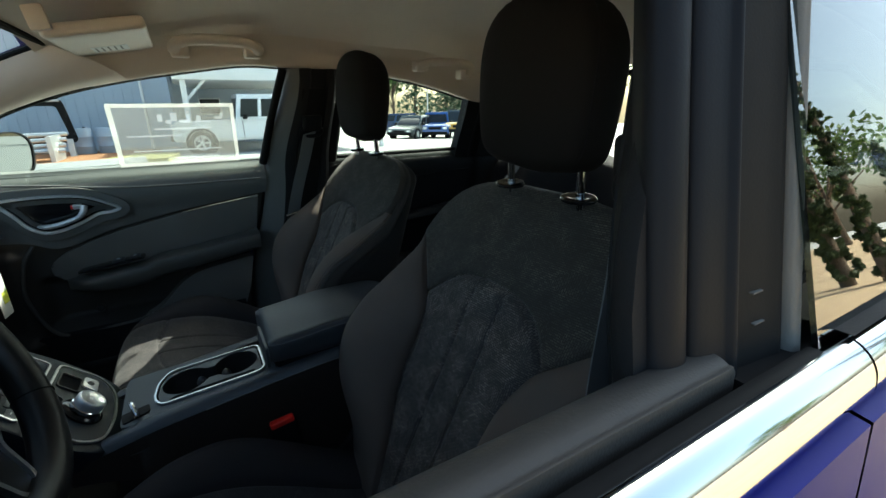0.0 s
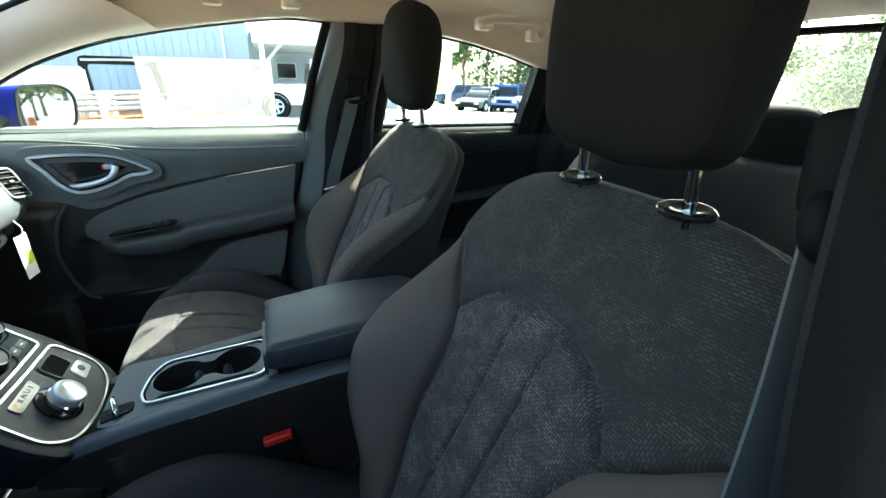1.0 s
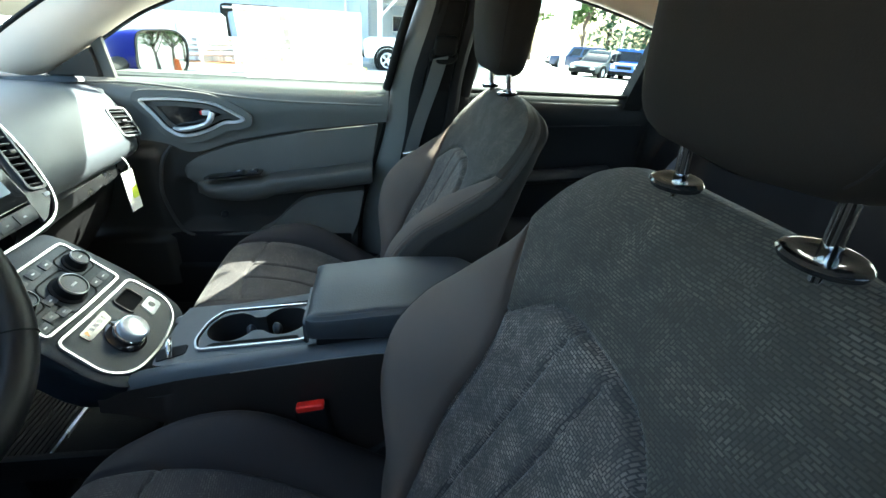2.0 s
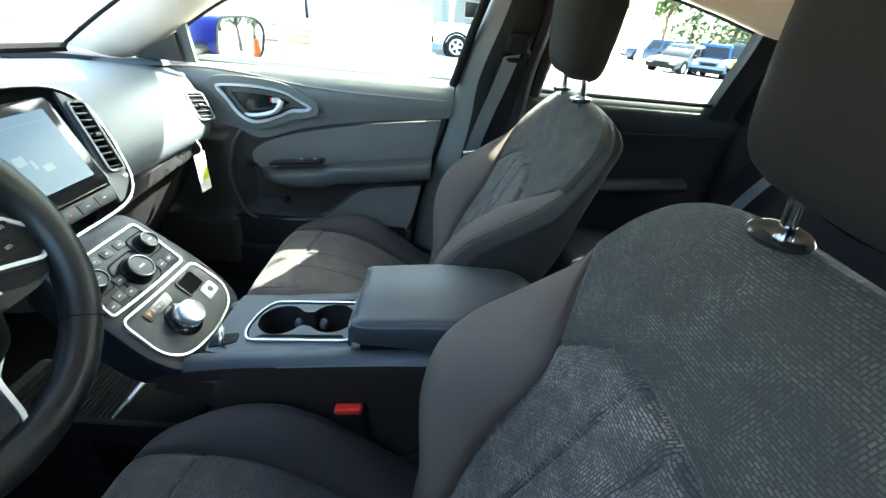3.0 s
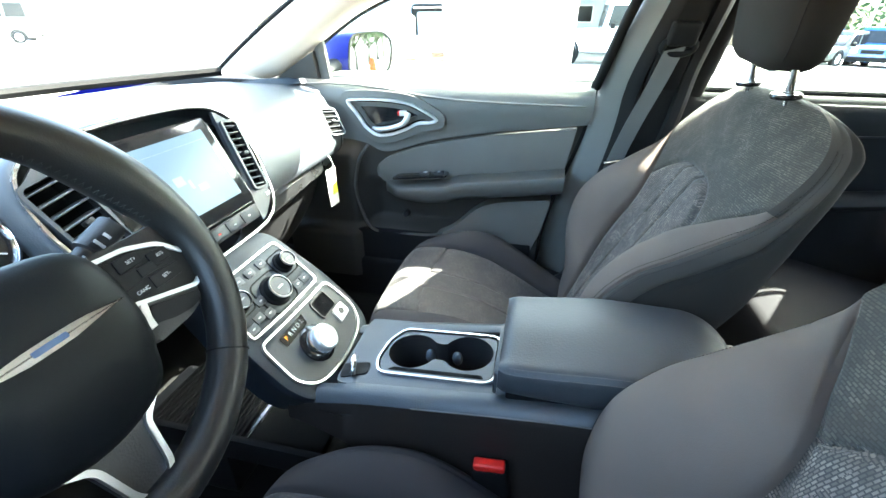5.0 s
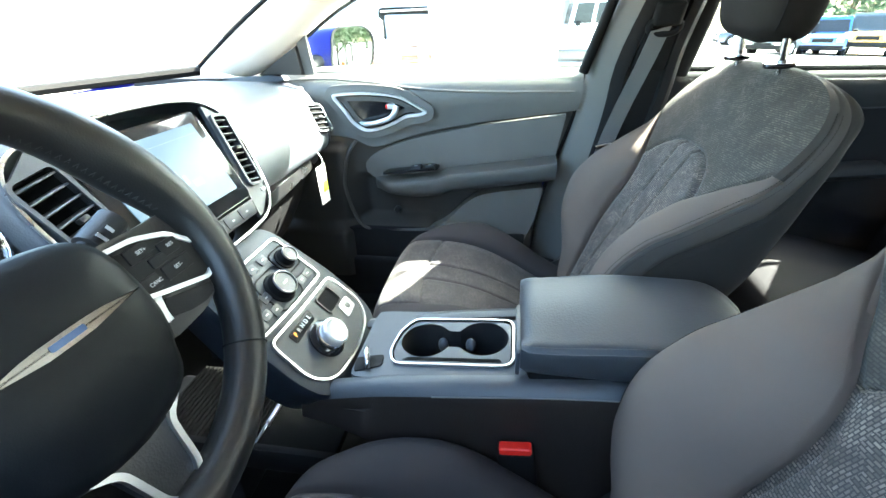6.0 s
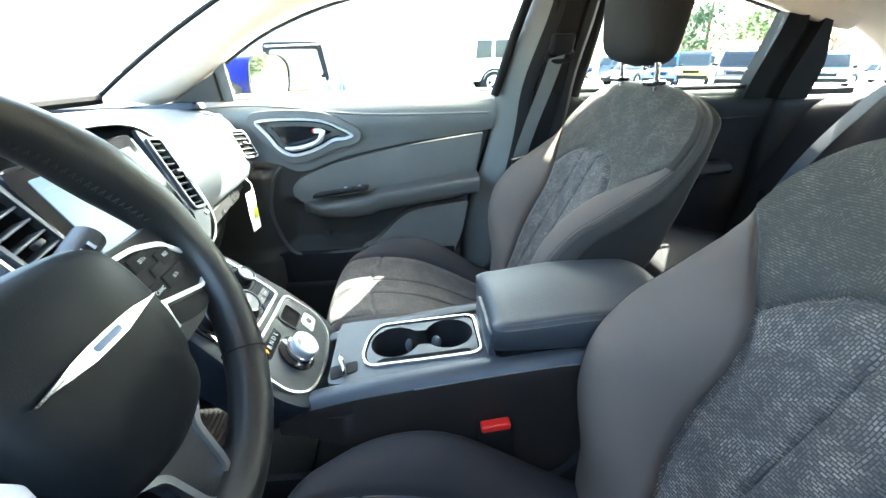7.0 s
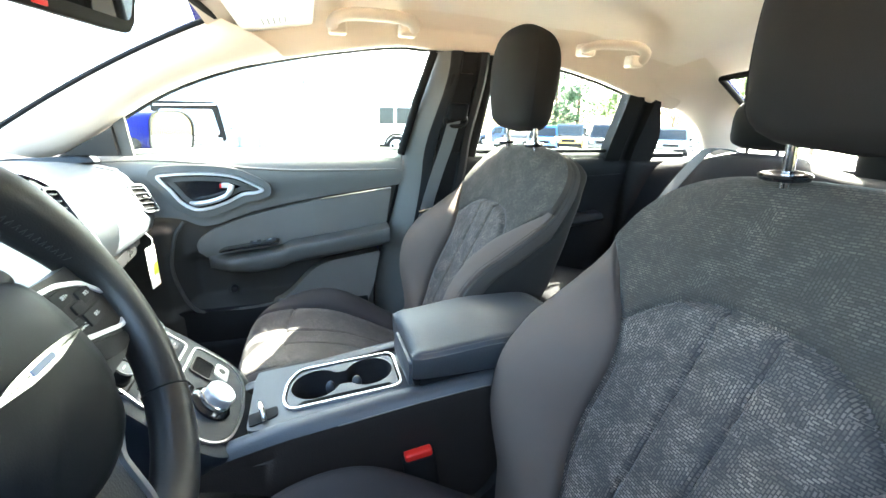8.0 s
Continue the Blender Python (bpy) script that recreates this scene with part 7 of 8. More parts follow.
def car(label, paint, at, turn, L=4.4, W=1.8, H=1.6, style="suv", cat="car", upper=None, group="parked cars"):
    """A parked car: body, cabin, glass, wheels, lamps and bumpers; its nose points along its own -x."""
    z0 = ground_z(at[0], at[1])
    c = thing("parked_car", (at[0], at[1], z0), label, cat, group)
    m = Matrix.Translation((at[0], at[1], z0)) @ Matrix.Rotation(radians(turn), 4, "Z")
    h = L / 2
    belt = H * (0.58 if style != "sedan" else 0.62)
    hoodz = {"jeep": belt - 0.02, "suv": belt - 0.05, "hatch": belt - 0.12, "van": belt - 0.02, "pickup": belt - 0.03}[style]
    r = {"jeep": 0.40, "suv": 0.36, "hatch": 0.33, "van": 0.33, "pickup": 0.40}[style]
    low = 0.28 if style not in ("jeep", "pickup") else 0.45
    body = [(-h, low + 0.1), (-h + 0.05, low), (h - 0.05, low), (h, low + 0.1), (h, belt - 0.1), (h - 0.05, belt), (-h * 0.42, belt), (-h * 0.92, hoodz), (-h, hoodz - 0.12)]
    y_m = m @ Matrix(((1, 0, 0, 0), (0, 0, -1, W / 2), (0, 1, 0, 0), (0, 0, 0, 1)))
    bm = plate(rounded(body, 0.08, 3), y_m, W, 0)
    bmesh.ops.bevel(bm, geom=[e for e in bm.edges if len(e.link_faces) == 2 and e.calc_face_angle(0) > 1.2], offset=0.07, segments=2, affect="EDGES")
    part("body", bm, paint, c)
    rake = {"jeep": (0.14, 0.04), "suv": (0.42, 0.22), "hatch": (0.60, 0.42), "van": (0.35, 0.06), "pickup": (0.35, 0.12)}[style]
    a0, a1 = (-0.22 if style == "jeep" else -h * 0.42), (h - 0.06 if style != "pickup" else h * 0.42)
    roof = H
    inn = 0.16 if style not in ("jeep", "van") else 0.07
    lo = [(a0, -W / 2 + 0.04), (a1, -W / 2 + 0.04), (a1, W / 2 - 0.04), (a0, W / 2 - 0.04)]
    hi = [(a0 + rake[0], -W / 2 + inn), (a1 - rake[1], -W / 2 + inn), (a1 - rake[1], W / 2 - inn), (a0 + rake[0], W / 2 - inn)]
    bm = rings([[m @ Vector((x, y, belt - 0.02)) for x, y in lo], [m @ Vector((x, y, roof - 0.06)) for x, y in hi], [m @ Vector((x * 0.97, y * 0.94, roof)) for x, y in hi]])
    part("cabin", bm, upper or paint, c)

    def side(f, g, s):
        """Point on the cabin's side: f along, g up."""
        x = (a0 + (a1 - a0) * f) * (1 - g) + ((a0 + rake[0]) + (a1 - rake[1] - a0 - rake[0]) * f) * g
        y = (W / 2 - 0.04) * (1 - g) + (W / 2 - inn) * g
        return m @ Vector((x, s * (y + 0.012), belt + (roof - 0.06 - belt) * g))

    n = 2 if style == "pickup" else 3
    for s in (1, -1):
        for i in range(n):
            f0, f1 = 0.06 + 0.90 * i / n, 0.06 + 0.90 * (i + 1) / n - 0.05
            part("side_window", rings([[side(f0, 0.1, s), side(f1, 0.1, s), side(f1, 0.88, s), side(f0, 0.88, s)], [side(f0, 0.1, s) - m.to_3x3() @ Vector((0, s * 0.02, 0)), side(f1, 0.1, s) - m.to_3x3() @ Vector((0, s * 0.02, 0)), side(f1, 0.88, s) - m.to_3x3() @ Vector((0, s * 0.02, 0)), side(f0, 0.88, s) - m.to_3x3() @ Vector((0, s * 0.02, 0))]]), M_GLOSS, c, "dark window")
        part("door_seam", box(-0.02, 0.0, s * W / 2 - 0.004, s * W / 2 + 0.004, low + 0.1, belt - 0.05, m=m), M_RUBBER, c)
        part("door_handle", box(0.35, 0.52, s * W / 2 - 0.01, s * W / 2 + 0.03, belt - 0.16, belt - 0.12, 0.01, m=m), M_SATIN, c)
        part("wing_mirror", box(a0 + 0.22, a0 + 0.38, s * (W / 2 + 0.09) - 0.09, s * (W / 2 + 0.09) + 0.09, belt, belt + 0.16, 0.04, m=m), M_RUBBER, c)
    for x0, x1, nm in ((a0 - 0.012, a0 + rake[0] - 0.012, "windscreen"), (a1 + 0.012, a1 - rake[1] + 0.012, "rear_window")):
        w0, w1 = W / 2 - 0.14, W / 2 - inn - 0.08
        q = [Vector((x0 + (x1 - x0) * 0.1, -w0, belt + 0.06)), Vector((x0 + (x1 - x0) * 0.1, w0, belt + 0.06)), Vector((x0 + (x1 - x0) * 0.88, w1, roof - 0.13)), Vector((x0 + (x1 - x0) * 0.88, -w1, roof - 0.13))]
        part(nm, rings([[m @ p for p in q], [m @ (p + Vector((0.03 if nm == "windscreen" else -0.03, 0, 0))) for p in q]]), M_GLOSS, c, "dark window glass")
    for x in (-h + L * 0.19, h - L * 0.20):
        for s in (1, -1):
            q = m @ Matrix.Translation((x, s * (W / 2 - 0.10), r)) @ Euler((radians(-90 * s), 0, 0)).to_matrix().to_4x4()
            part("wheel_arch", lathe([(r * 1.22, 0.0), (r * 1.22, 0.115), (r * 1.02, 0.118), (r * 1.02, 0.0)], q, 24), M_RUBBER, c)
            t = part("wheel", lathe([(r * 0.62, -0.08), (r * 0.95, -0.09), (r, -0.05), (r, 0.08), (r * 0.95, 0.125), (r * 0.66, 0.125), (r * 0.64, 0.10)], q, 26), M_RUBBER, c, "black tyre")
            part("rim", lathe([(r * 0.64, 0.07), (r * 0.64, 0.118), (r * 0.58, 0.120), (r * 0.5, 0.09), (r * 0.2, 0.10), (r * 0.16, 0.115), (0.001, 0.115)], q, 26), M_SILVER, t, "silver wheel rim")
            for kk in range(5):
                part("rim_spoke", box(r * 0.15, r * 0.60, -0.035, 0.035, 0.095, 0.114, 0.006, 1, m=q @ Matrix.Rotation(kk * 2 * math.pi / 5, 4, "Z")), M_SILVER, t)
    for s in (1, -1):
        part("headlight", box(-h - 0.015, -h + 0.12, s * W * 0.36 - 0.13, s * W * 0.36 + 0.13, hoodz - 0.28, hoodz - 0.12, 0.03, m=m), M_WHITE, c, "clear headlight")
        part("tail_light", box(h - 0.10, h + 0.015, s * W * 0.43 - 0.07, s * W * 0.43 + 0.07, belt - 0.32, belt - 0.05, 0.02, m=m), M_RED, c, "red tail light")
    part("front_bumper", box(-h - 0.07, -h + 0.10, -W * 0.46, W * 0.46, low + 0.02, low + 0.22, 0.04, m=m), M_RUBBER, c)
    part("rear_bumper", box(h - 0.10, h + 0.07, -W * 0.46, W * 0.46, low + 0.02, low + 0.22, 0.04, m=m), M_RUBBER, c)
    part("grille", box(-h - 0.01, -h + 0.05, -W * 0.22, W * 0.22, hoodz - 0.30, hoodz - 0.13, 0.02, m=m), M_RUBBER, c)
    if style == "jeep":
        part("spare_wheel", lathe([(0.001, 0.0), (0.38, 0.0), (0.40, 0.05), (0.40, 0.2), (0.001, 0.22)], m @ Matrix.Translation((h + 0.03, 0, 0.95)) @ Euler((0, radians(90), 0)).to_matrix().to_4x4(), 24), M_RUBBER, c)
    return c


P_WHITE = pbr("white_car_paint", (0.78, 0.79, 0.80), 0.25, var=0.03, bump=0, coat=0.8)
P_GREY = pbr("grey_green_car_paint", (0.12, 0.13, 0.12), 0.3, metal=0.4, var=0.05, bump=0, coat=0.8)
P_BLUE = pbr("bright_blue_car_paint", (0.012, 0.085, 0.33), 0.3, var=0.05, bump=0, coat=0.8)
P_YELLOW = pbr("yellow_car_paint", (0.60, 0.30, 0.02), 0.3, var=0.05, bump=0, coat=0.8)
P_BLACK = pbr("black_car_paint", (0.02, 0.022, 0.03), 0.2, var=0.05, bump=0, coat=0.8)
P_SILVER = pbr("silver_car_paint", (0.25, 0.26, 0.28), 0.3, metal=0.5, var=0.05, bump=0, coat=0.8)
P_NAVY = pbr("navy_car_paint", (0.02, 0.04, 0.10), 0.25, var=0.05, bump=0, coat=0.8)
car("white boxy off-road car parked under the canopy", P_WHITE, (2.07, 17.3), 0, 4.4, 1.85, 1.98, "jeep")
car("grey-green hatchback parked in the row", P_GREY, (13.6, 26.0), 38, 4.4, 1.8, 1.45, "hatch")
car("bright blue compact car parked in the row", P_BLUE, (15.5, 26.2), 56, 4.2, 1.8, 1.68, "suv")
car("yellow and black off-road car with hard top", P_YELLOW, (17.1, 25.8), 56, 4.2, 1.85, 1.85, "jeep", upper=P_BLACK)
car("black off-road car parked beside the yellow one", P_BLACK, (19.3, 25.0), 52, 4.6, 1.9, 1.9, "suv")
car("silver pickup parked at the row's end", P_SILVER, (22.6, 22.6), 46, 5.4, 1.95, 1.85, "pickup")
car("navy people carrier parked in the second row", P_NAVY, (17.5, 38.5), -10, 4.9, 1.95, 1.75, "suv")
car("white van parked in the second row", P_WHITE, (23.6, 37.5), -10, 5.2, 2.0, 2.0, "van")
car("white estate car in the back row", P_WHITE, (31, 37), -10, 4.8, 1.9, 1.6, "suv")
car("silver car in the back row", P_SILVER, (37, 34), -10, 4.6, 1.8, 1.5, "hatch")
car("dark grey van across the lot ahead", P_GREY, (-33, 22), 40, 5.4, 2.0, 2.3, "van")


def leaves(rng, centres, n, size, mat_name, squash=1.0):
    verts, faces = [], []
    for _ in range(n):
        c, r = rng.choice(centres)
        d = Vector((rng.gauss(0, 1), rng.gauss(0, 1), rng.gauss(0, 1))).normalized() * r * rng.uniform(0.55, 1.05)
        p = c + Vector((d.x, d.y, d.z * squash))
        a = Vector((rng.gauss(0, 1), rng.gauss(0, 1), rng.gauss(0, 1))).normalized()
        b = a.orthogonal().normalized()
        s = size * rng.uniform(0.6, 1.3)
        k = len(verts)
        verts += [p - a * s, p + b * s * 0.5, p + a * s, p - b * s * 0.5]
        faces.append((k, k + 1, k + 2, k + 3))
    me = bpy.data.meshes.new(mat_name)
    me.from_pydata([tuple(v) for v in verts], [], faces)
    return me


def tree(at, height, spread, mat, label, seed, shape="round", n=2600, group="trees"):
    rng = random.Random(seed)
    z = ground_z(at[0], at[1])
    t = thing("tree", (at[0], at[1], z), label, "tree", group)
    base = Vector((at[0], at[1], z))
    bend = Vector((rng.uniform(-0.3, 0.3), rng.uniform(-0.3, 0.3), 0))
    th = height * (0.92 if shape == "cone" else 0.7)
    pts = [base + bend * (i / 8) ** 2 + Vector((0, 0, th * i / 8 - 0.1)) for i in range(9)]
    r0 = height * 0.022
    bm = tube(pts, [r0 * (1.15 - i / 8) for i in range(9)], sides=9)
    cs = []
    if shape == "cone":
        for i in range(46 if spread > 1 else 220):
            f = rng.uniform(0.04 if spread < 1 else 0.14, 1.0)
            a = rng.uniform(0, 6.283)
            rr = spread * (1 - f) ** (0.8 if spread > 1 else 0.45) * rng.uniform(0.35, 1.0)
            cs.append((base + Vector((math.cos(a) * rr, math.sin(a) * rr, height * f)), spread * (0.18 + 0.22 * (1 - f)) * (1.0 if spread > 1 else 0.55)))
    else:
        for i in range(15):
            a = rng.uniform(0, 6.283)
            f = rng.uniform(0.45, 0.95)
            rr = spread * math.sin(math.pi * min(1, f * 1.02) ** 1.5) * rng.uniform(0.3, 1.0)
            c = base + Vector((math.cos(a) * rr, math.sin(a) * rr, height * f))
            cs.append((c, spread * rng.uniform(0.28, 0.42)))
            s = pts[min(7, int(f * 7))]
            tube([s, s.lerp(c, 0.5) + Vector((0, 0, 0.2)), c], [r0 * 0.4, r0 * 0.25, r0 * 0.1], sides=6, bm=bm)
    part("trunk", bm, M_BARK, t)
    me = leaves(rng, cs, n, height * ((0.022 if spread > 1 else 0.009) if shape == "cone" else 0.026), "crown")
    me.materials.append(mat)
    cr = new("crown", me)
    cr.parent = t
    cr.matrix_parent_inverse = t.matrix_basis.inverted()
    tagged(cr, "crown of many small leaves")
    return t


for i, (x, y, hh, sp, mt, sh) in enumerate((
        (27, 52, 13, 3.2, M_FIR, "cone"), (31, 51, 12, 3.0, M_FIR, "cone"), (35, 52, 13, 3.2, M_FIR, "cone"), (23, 50, 9, 2.6, M_LEAF, "round"), (39, 48, 10, 4.0, M_LEAF, "round"),
        (45, 46, 10, 4.2, M_LEAF, "round"), (51, 42, 10, 4.4, M_LEAF, "round"), (56, 36, 10, 4.4, M_LEAF, "round"), (60, 29, 11, 4.6, M_LEAF, "round"), (62, 21, 10, 4.4, M_LEAF, "round"),
        (19, 56, 11, 3.4, M_LEAF, "round"), (64, 12, 10, 4.4, M_LEAF, "round"), (66, 3, 10, 4.4, M_FIR, "cone"))):
    tree((x, y), hh, sp, mt, "tall dark conifer behind the car park" if sh == "cone" else "leafy bright green tree behind the car park", 10 + i, sh, 2600)
for i, (x, y, hh, sp) in enumerate(((11.0, -4.80, 5.6, 0.30), (10.7, -4.05, 5.2, 0.22), (15.0, -4.6, 3.0, 0.3), (19.0, -5.6, 3.2, 0.34), (24.0, -6.6, 3.4, 0.36))):
    tree((x, y), hh, sp, M_HEDGE, "slim green cypress on tan gravel", 60 + i, "cone", 20000, "cypresses")
for i, (x, y, hh, sp) in enumerate(((30, -22, 9, 4), (40, -15, 10, 4.4), (22, -30, 9, 4), (-10, -25, 9, 4))):
    tree((x, y), hh, sp, M_LEAF, "leafy tree beyond the gravel", 80 + i, "round", 1600)


def lamp_post(x, y, hh):
    z = ground_z(x, y)
    p = thing("lamp_post", (x, y, z), "grey steel car park lamp post", "lamp post", "lamp posts")
    part("pole", tube([(x, y, z), (x, y, z + hh * 0.5), (x, y, z + hh)], [0.09, 0.075, 0.06], sides=10), M_STEEL, p)
    part("arm", tube([(x, y, z + hh), (x + 0.9, y, z + hh + 0.05)], 0.04, sides=8), M_STEEL, p)
    part("lamp_head", box(x + 0.6, x + 1.3, y - 0.15, y + 0.15, z + hh, z + hh + 0.14, 0.03), M_STEEL, p)


lamp_post(25.5, 46, 9)
lamp_post(47, 40, 9)


def hardtop():
    """A removed car top leaning by the wall: dark framed window opening."""
    h = thing("spare_hardtop", (-3.6, 16.5, -0.3), "dark removed car hardtop frame standing by the wall", "hardtop")
    z = ground_z(-3.6, 16.5)
    m = Matrix.Translation((-3.75, 17.2, z + 0.55)) @ Euler((radians(-6), 0, radians(6))).to_matrix().to_4x4() @ frame_of((0, 0, 0), (1, 0, 0), (0, 0, 1))
    o = rounded([(-1.15, -0.1), (1.05, -0.1), (0.85, 1.25), (-1.2, 1.25)], 0.2)
    i = rounded([(-0.95, 0.12), (0.85, 0.12), (0.68, 1.02), (-1.0, 1.02)], 0.12)
    part("frame", ringplate(o, i, m, 0.18), M_RUBBER, h)
    part("bar", tube([m @ Vector((-1.1, 1.12, 0.2)), m @ Vector((0.8, 1.16, 0.2))], 0.035, sides=8), M_STEEL, h)
    part("stand", box(-1.0, -0.85, -0.60, 0.0, -0.1, 0.4, m=m), M_STEEL, h)
    part("stand", box(0.75, 0.9, -0.60, 0.0, -0.1, 0.4, m=m), M_STEEL, h)


hardtop()


def pipe_rack():
    r = thing("pipe_rack", (-3.7, 15.0, -0.3), "low rack of pale steel pipes", "rack")
    z = ground_z(-3.7, 15)
    for i in range(4):
        part("pipe", tube([(-5.4, 14.6 + 0.25 * i, z + 0.30 + 0.14 * i), (-2.75, 15.2 + 0.25 * i, z + 0.34 + 0.14 * i)], 0.06, sides=10), M_STEEL, r)
    for x in (-5.0, -4.0, -3.0):
        part("stand", box(x, x + 0.1, 14.6, 15.9, z - 0.05, z + 0.75), M_STEEL, r)


pipe_rack()


def crate(x, y, w, hh, label):
    z = ground_z(x, y)
    c = thing("equipment_cabinet", (x, y, z), label, "cabinet", "white cabinets")
    part("cabinet", box(x - w / 2, x + w / 2, y - 0.4, y + 0.4, z, z + hh, 0.03), M_CANOPY, c)
    for i in range(5):
        xx = x - w / 2 + w * (i + 0.5) / 5
        part("rib", box(xx - 0.03, xx + 0.03, y - 0.44, y - 0.39, z + 0.1, z + hh - 0.1, 0.01), M_CANOPY, c)
    part("gap", box(x + w / 2 - 0.02, x + w / 2 + 0.10, y - 0.3, y + 0.3, z, z + hh * 0.96), M_STEEL, c)


for i in range(3):
    crate(-5.2 - 1.35 * i, 15.8 + 0.3 * i, 1.15, 1.45, "tall white ribbed equipment cabinet")


def barrel(x, y):
    z = ground_z(x, y)
    b = thing("storage_barrel", (x, y, z), "grey-blue plastic storage barrel", "barrel", "barrels")
    part("drum", lathe([(0.28, 0), (0.31, 0.05), (0.31, 0.3), (0.325, 0.32), (0.31, 0.34), (0.31, 0.6), (0.325, 0.62), (0.31, 0.64), (0.30, 0.86), (0.27, 0.9), (0.001, 0.9)], Matrix.Translation((x, y, z)), 24), M_WALL, b)
    part("bung", lathe([(0.04, 0), (0.04, 0.04), (0.001, 0.04)], Matrix.Translation((x + 0.12, y, z + 0.9)), 12), M_RUBBER, b)


barrel(-2.75, 18.0)
barrel(-2.05, 18.0)
for i, (x, y, hh, sp) in enumerate(((13, 5.6, 2.2, 1.2), (16, 7.2, 2.6, 1.4), (19, 8.8, 2.4, 1.3), (22.5, 10.6, 3.0, 1.6), (27, 9.5, 6, 2.6))):
    tree((x, y), hh, sp, M_LEAF, "small leafy tree beside the parking row", 120 + i, "round", 2200)
cone = thing("traffic_cone", (5.6, 3.2, ground_z(5.6, 3.2)), "orange traffic cone with white band", "traffic cone")
cz = ground_z(5.6, 3.2)
part("base", box(5.42, 5.78, 3.02, 3.38, cz, cz + 0.04, 0.01), M_RED, cone)
part("cone_body", lathe([(0.15, 0.03), (0.09, 0.35), (0.03, 0.72), (0.001, 0.72)], Matrix.Translation((5.6, 3.2, cz)), 20), pbr("cone_orange", (0.85, 0.16, 0.02), 0.5, bump=0), cone)
part("band", lathe([(0.102, 0.30), (0.074, 0.46), (0.070, 0.46)], Matrix.Translation((5.6, 3.2, cz)), 20), M_WHITE, cone)


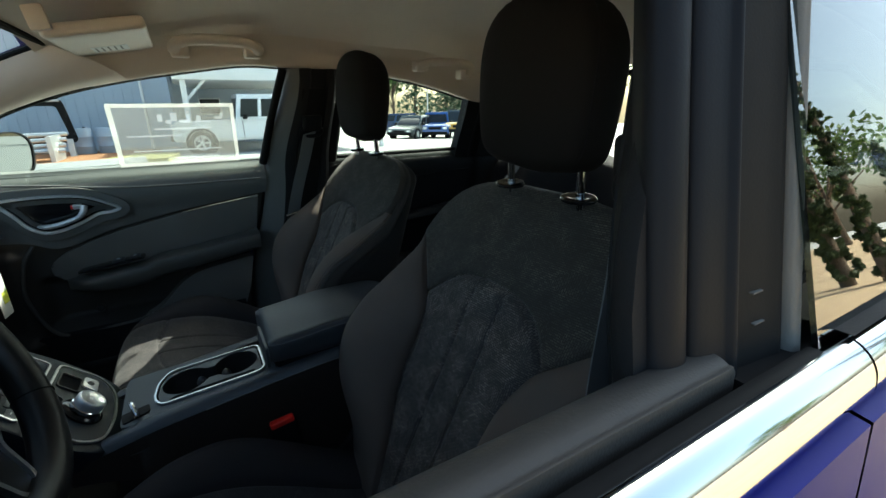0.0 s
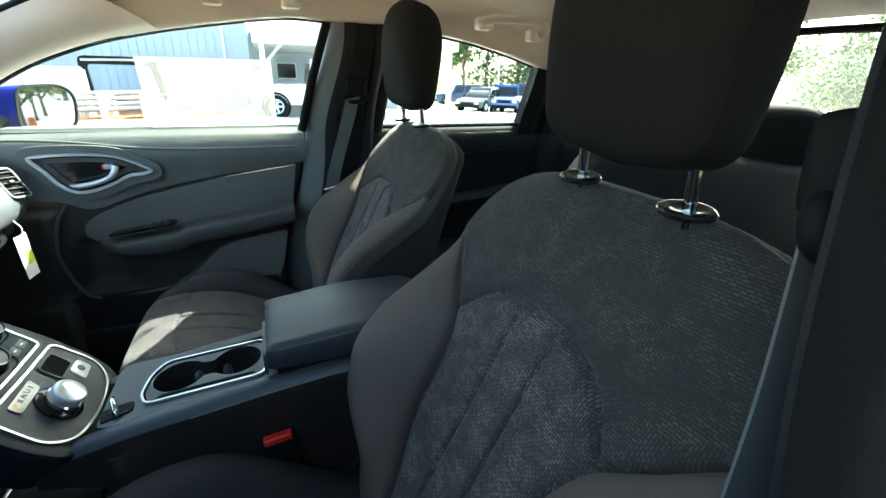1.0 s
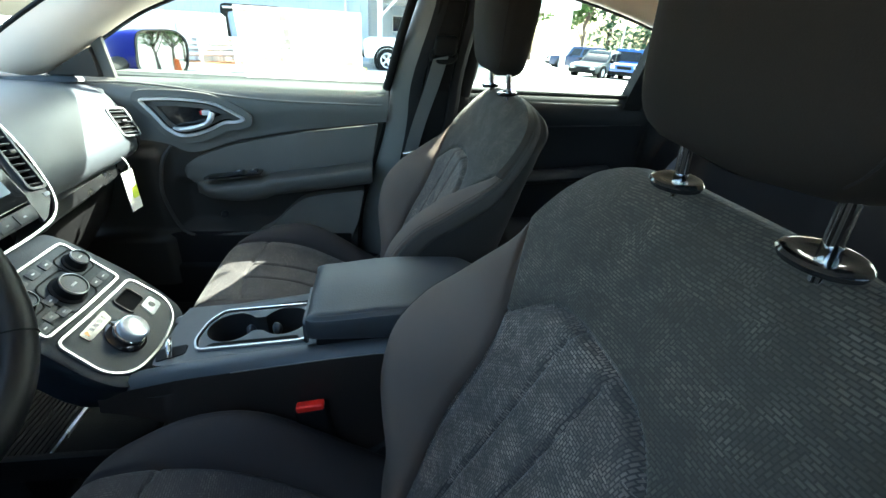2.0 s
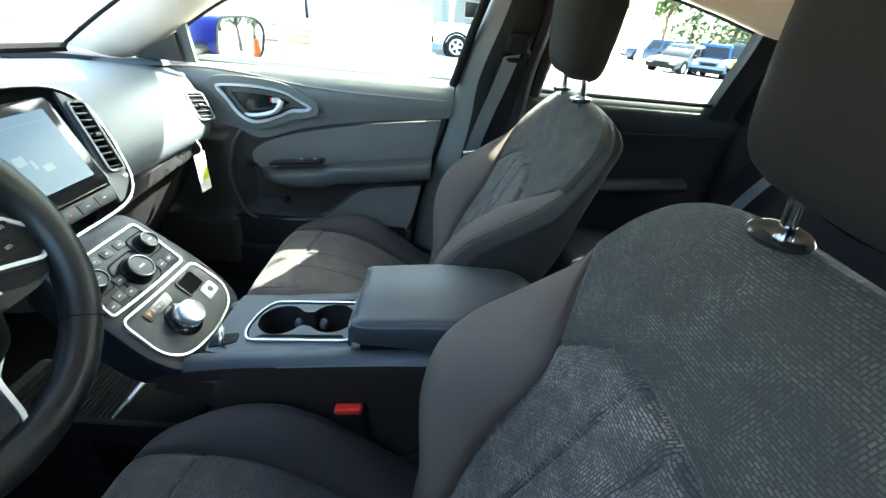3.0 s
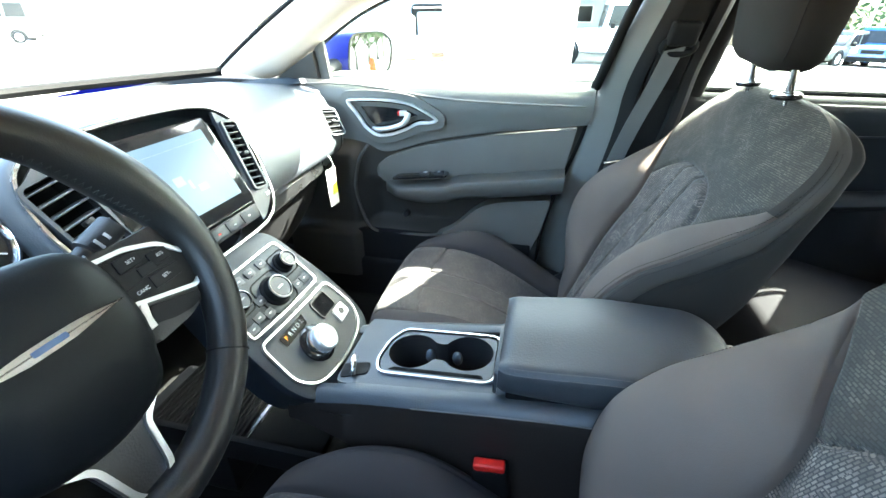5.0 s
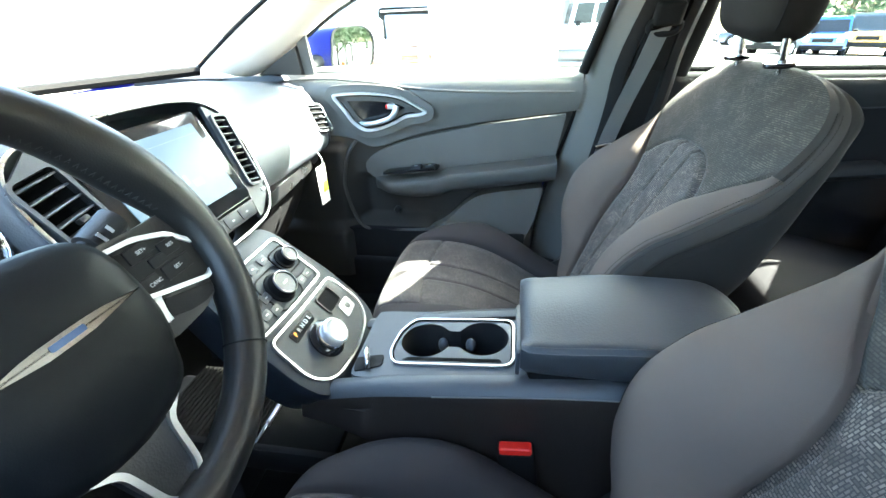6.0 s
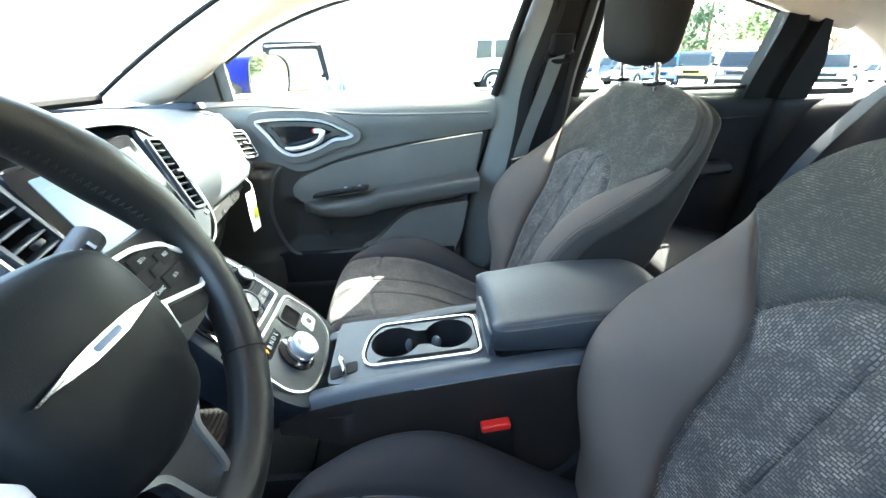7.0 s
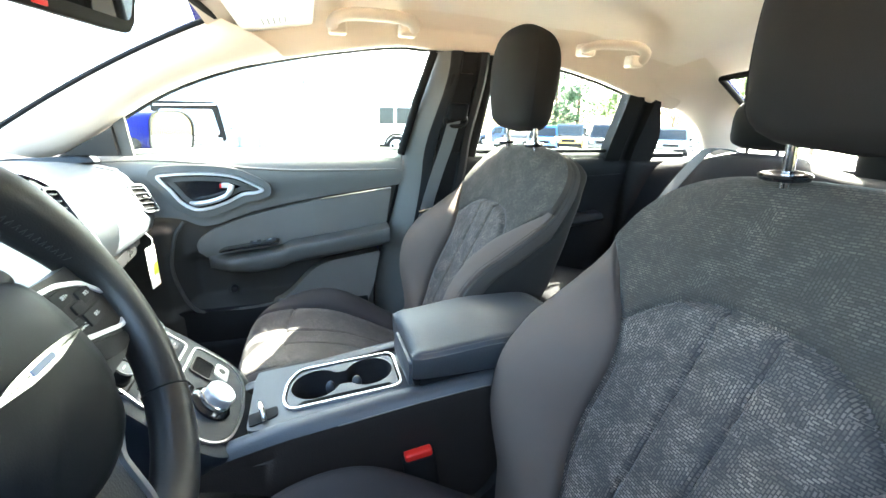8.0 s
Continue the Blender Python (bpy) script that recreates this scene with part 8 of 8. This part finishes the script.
# the outer body of the car itself
def car_exterior():
    b = thing("car_body", (0.3, 0, 0), "deep blue painted outer body of the car", "car body", kind="structure")

    def flank(k, x0, x1, top, n=18):
        rows = []
        for i in range(n + 1):
            x = x0 + (x1 - x0) * i / n
            ztop = top(x)
            tuck = 0.10 * smooth(-1.55, -2.15, x) + 0.07 * smooth(2.0, 2.6, x)
            prof = [(0.30, 0.785), (0.45, 0.822), (0.62, 0.828), (0.78, 0.818), (ztop - 0.07, 0.802), (ztop - 0.02, 0.785), (ztop, 0.75)]
            cut = 0.0
            for ax in (-1.36, 1.50):
                if abs(x - ax) < 0.36:
                    cut = max(cut, 0.32 + math.sqrt(0.36 ** 2 - (x - ax) ** 2))
            rows.append(spline([(x, k * (y - tuck * 0.9), max(z, cut)) for z, y in prof], 16))
        return rings(rows, closed=False)

    for k in (1, -1):
        part("front_fender", flank(k, -2.12, -0.62, lambda x: 0.955 - 0.16 * smooth(-0.9, -2.1, x), 40), M_BLUEPAINT, b)
        part("rear_fender", flank(k, 1.455, 2.58, lambda x: 0.955 - 0.03 * smooth(1.8, 2.6, x), 36), M_BLUEPAINT, b)
        part("rocker_panel", box(-1.0, 1.14, min(k * 0.74, k * 0.80), max(k * 0.74, k * 0.80), 0.17, 0.30, 0.02), M_BLUEPAINT, b)
        part("headlight", box(-2.17, -1.92, min(k * 0.44, k * 0.70), max(k * 0.44, k * 0.70), 0.62, 0.74, 0.04, 3), M_WHITE, b, "clear headlight")
        part("tail_light", box(2.40, 2.60, min(k * 0.46, k * 0.735), max(k * 0.46, k * 0.735), 0.80, 0.92, 0.03, 3), M_RED, b, "red tail light")
        for ax in (-1.36, 1.50):
            r = 0.325
            q = Matrix.Translation((ax, k * 0.70, r)) @ Euler((radians(-90 * k), 0, 0)).to_matrix().to_4x4()
            w = part("wheel", lathe([(r * 0.68, -0.10), (r * 0.95, -0.10), (r, -0.06), (r, 0.06), (r * 0.96, 0.10), (r * 0.72, 0.105), (r * 0.70, 0.09)], q, 36), M_RUBBER, b, "black tyre")
            part("rim", lathe([(r * 0.70, 0.05), (r * 0.70, 0.098), (r * 0.66, 0.10), (r * 0.60, 0.05), (r * 0.2, 0.07), (0.001, 0.08)], q, 36), M_SILVER, w, "silver alloy rim")
            for s in range(5):
                part("rim_spoke", box(r * 0.12, r * 0.66, -0.030, 0.030, 0.07, 0.096, 0.008, 1, m=q @ Matrix.Rotation(s * 2 * math.pi / 5, 4, "Z")), M_SILVER, w)
    rows = []
    for i in range(15):
        x = 1.80 + 0.78 * i / 14
        rows.append([(x + 0.05 * (1 - (y / 0.76) ** 2), y, 0.952 + 0.025 * (1 - (y / 0.76) ** 2) - 0.03 * (i / 14)) for y in [0.76 * (2 * j / 20 - 1) for j in range(21)]])
    part("trunk_lid", rings(rows, closed=False), M_BLUEPAINT, b, "deep blue trunk lid")
    for x, sgn, nm in ((-2.06, -1, "front_bumper"), (2.52, 1, "rear_bumper")):
        rows = []
        for z, o in ((0.24, -0.02), (0.34, 0.05), (0.48, 0.08), (0.60, 0.06), (0.76, 0.0), (0.80 if sgn < 0 else 0.985, -0.05)):
            rows.append([(x + sgn * (o + 0.10 * (1 - (y / 0.72) ** 2)), y, z) for y in [0.72 * (2 * j / 20 - 1) for j in range(21)]])
        part(nm, rings(rows, closed=False), M_BLUEPAINT, b)
    part("cowl", box(-1.02, -0.80, -0.74, 0.74, 0.86, 0.915, 0.02), M_RUBBER, b, "black cowl panel")
    part("grille", box(-2.215, -2.14, -0.34, 0.34, 0.60, 0.70, 0.02, 3), M_RUBBER, b, "black grille")
    part("underbody", box(-1.95, 2.40, -0.60, 0.60, 0.17, 0.235, 0.02), M_RUBBER, b, "black underbody")


car_exterior()
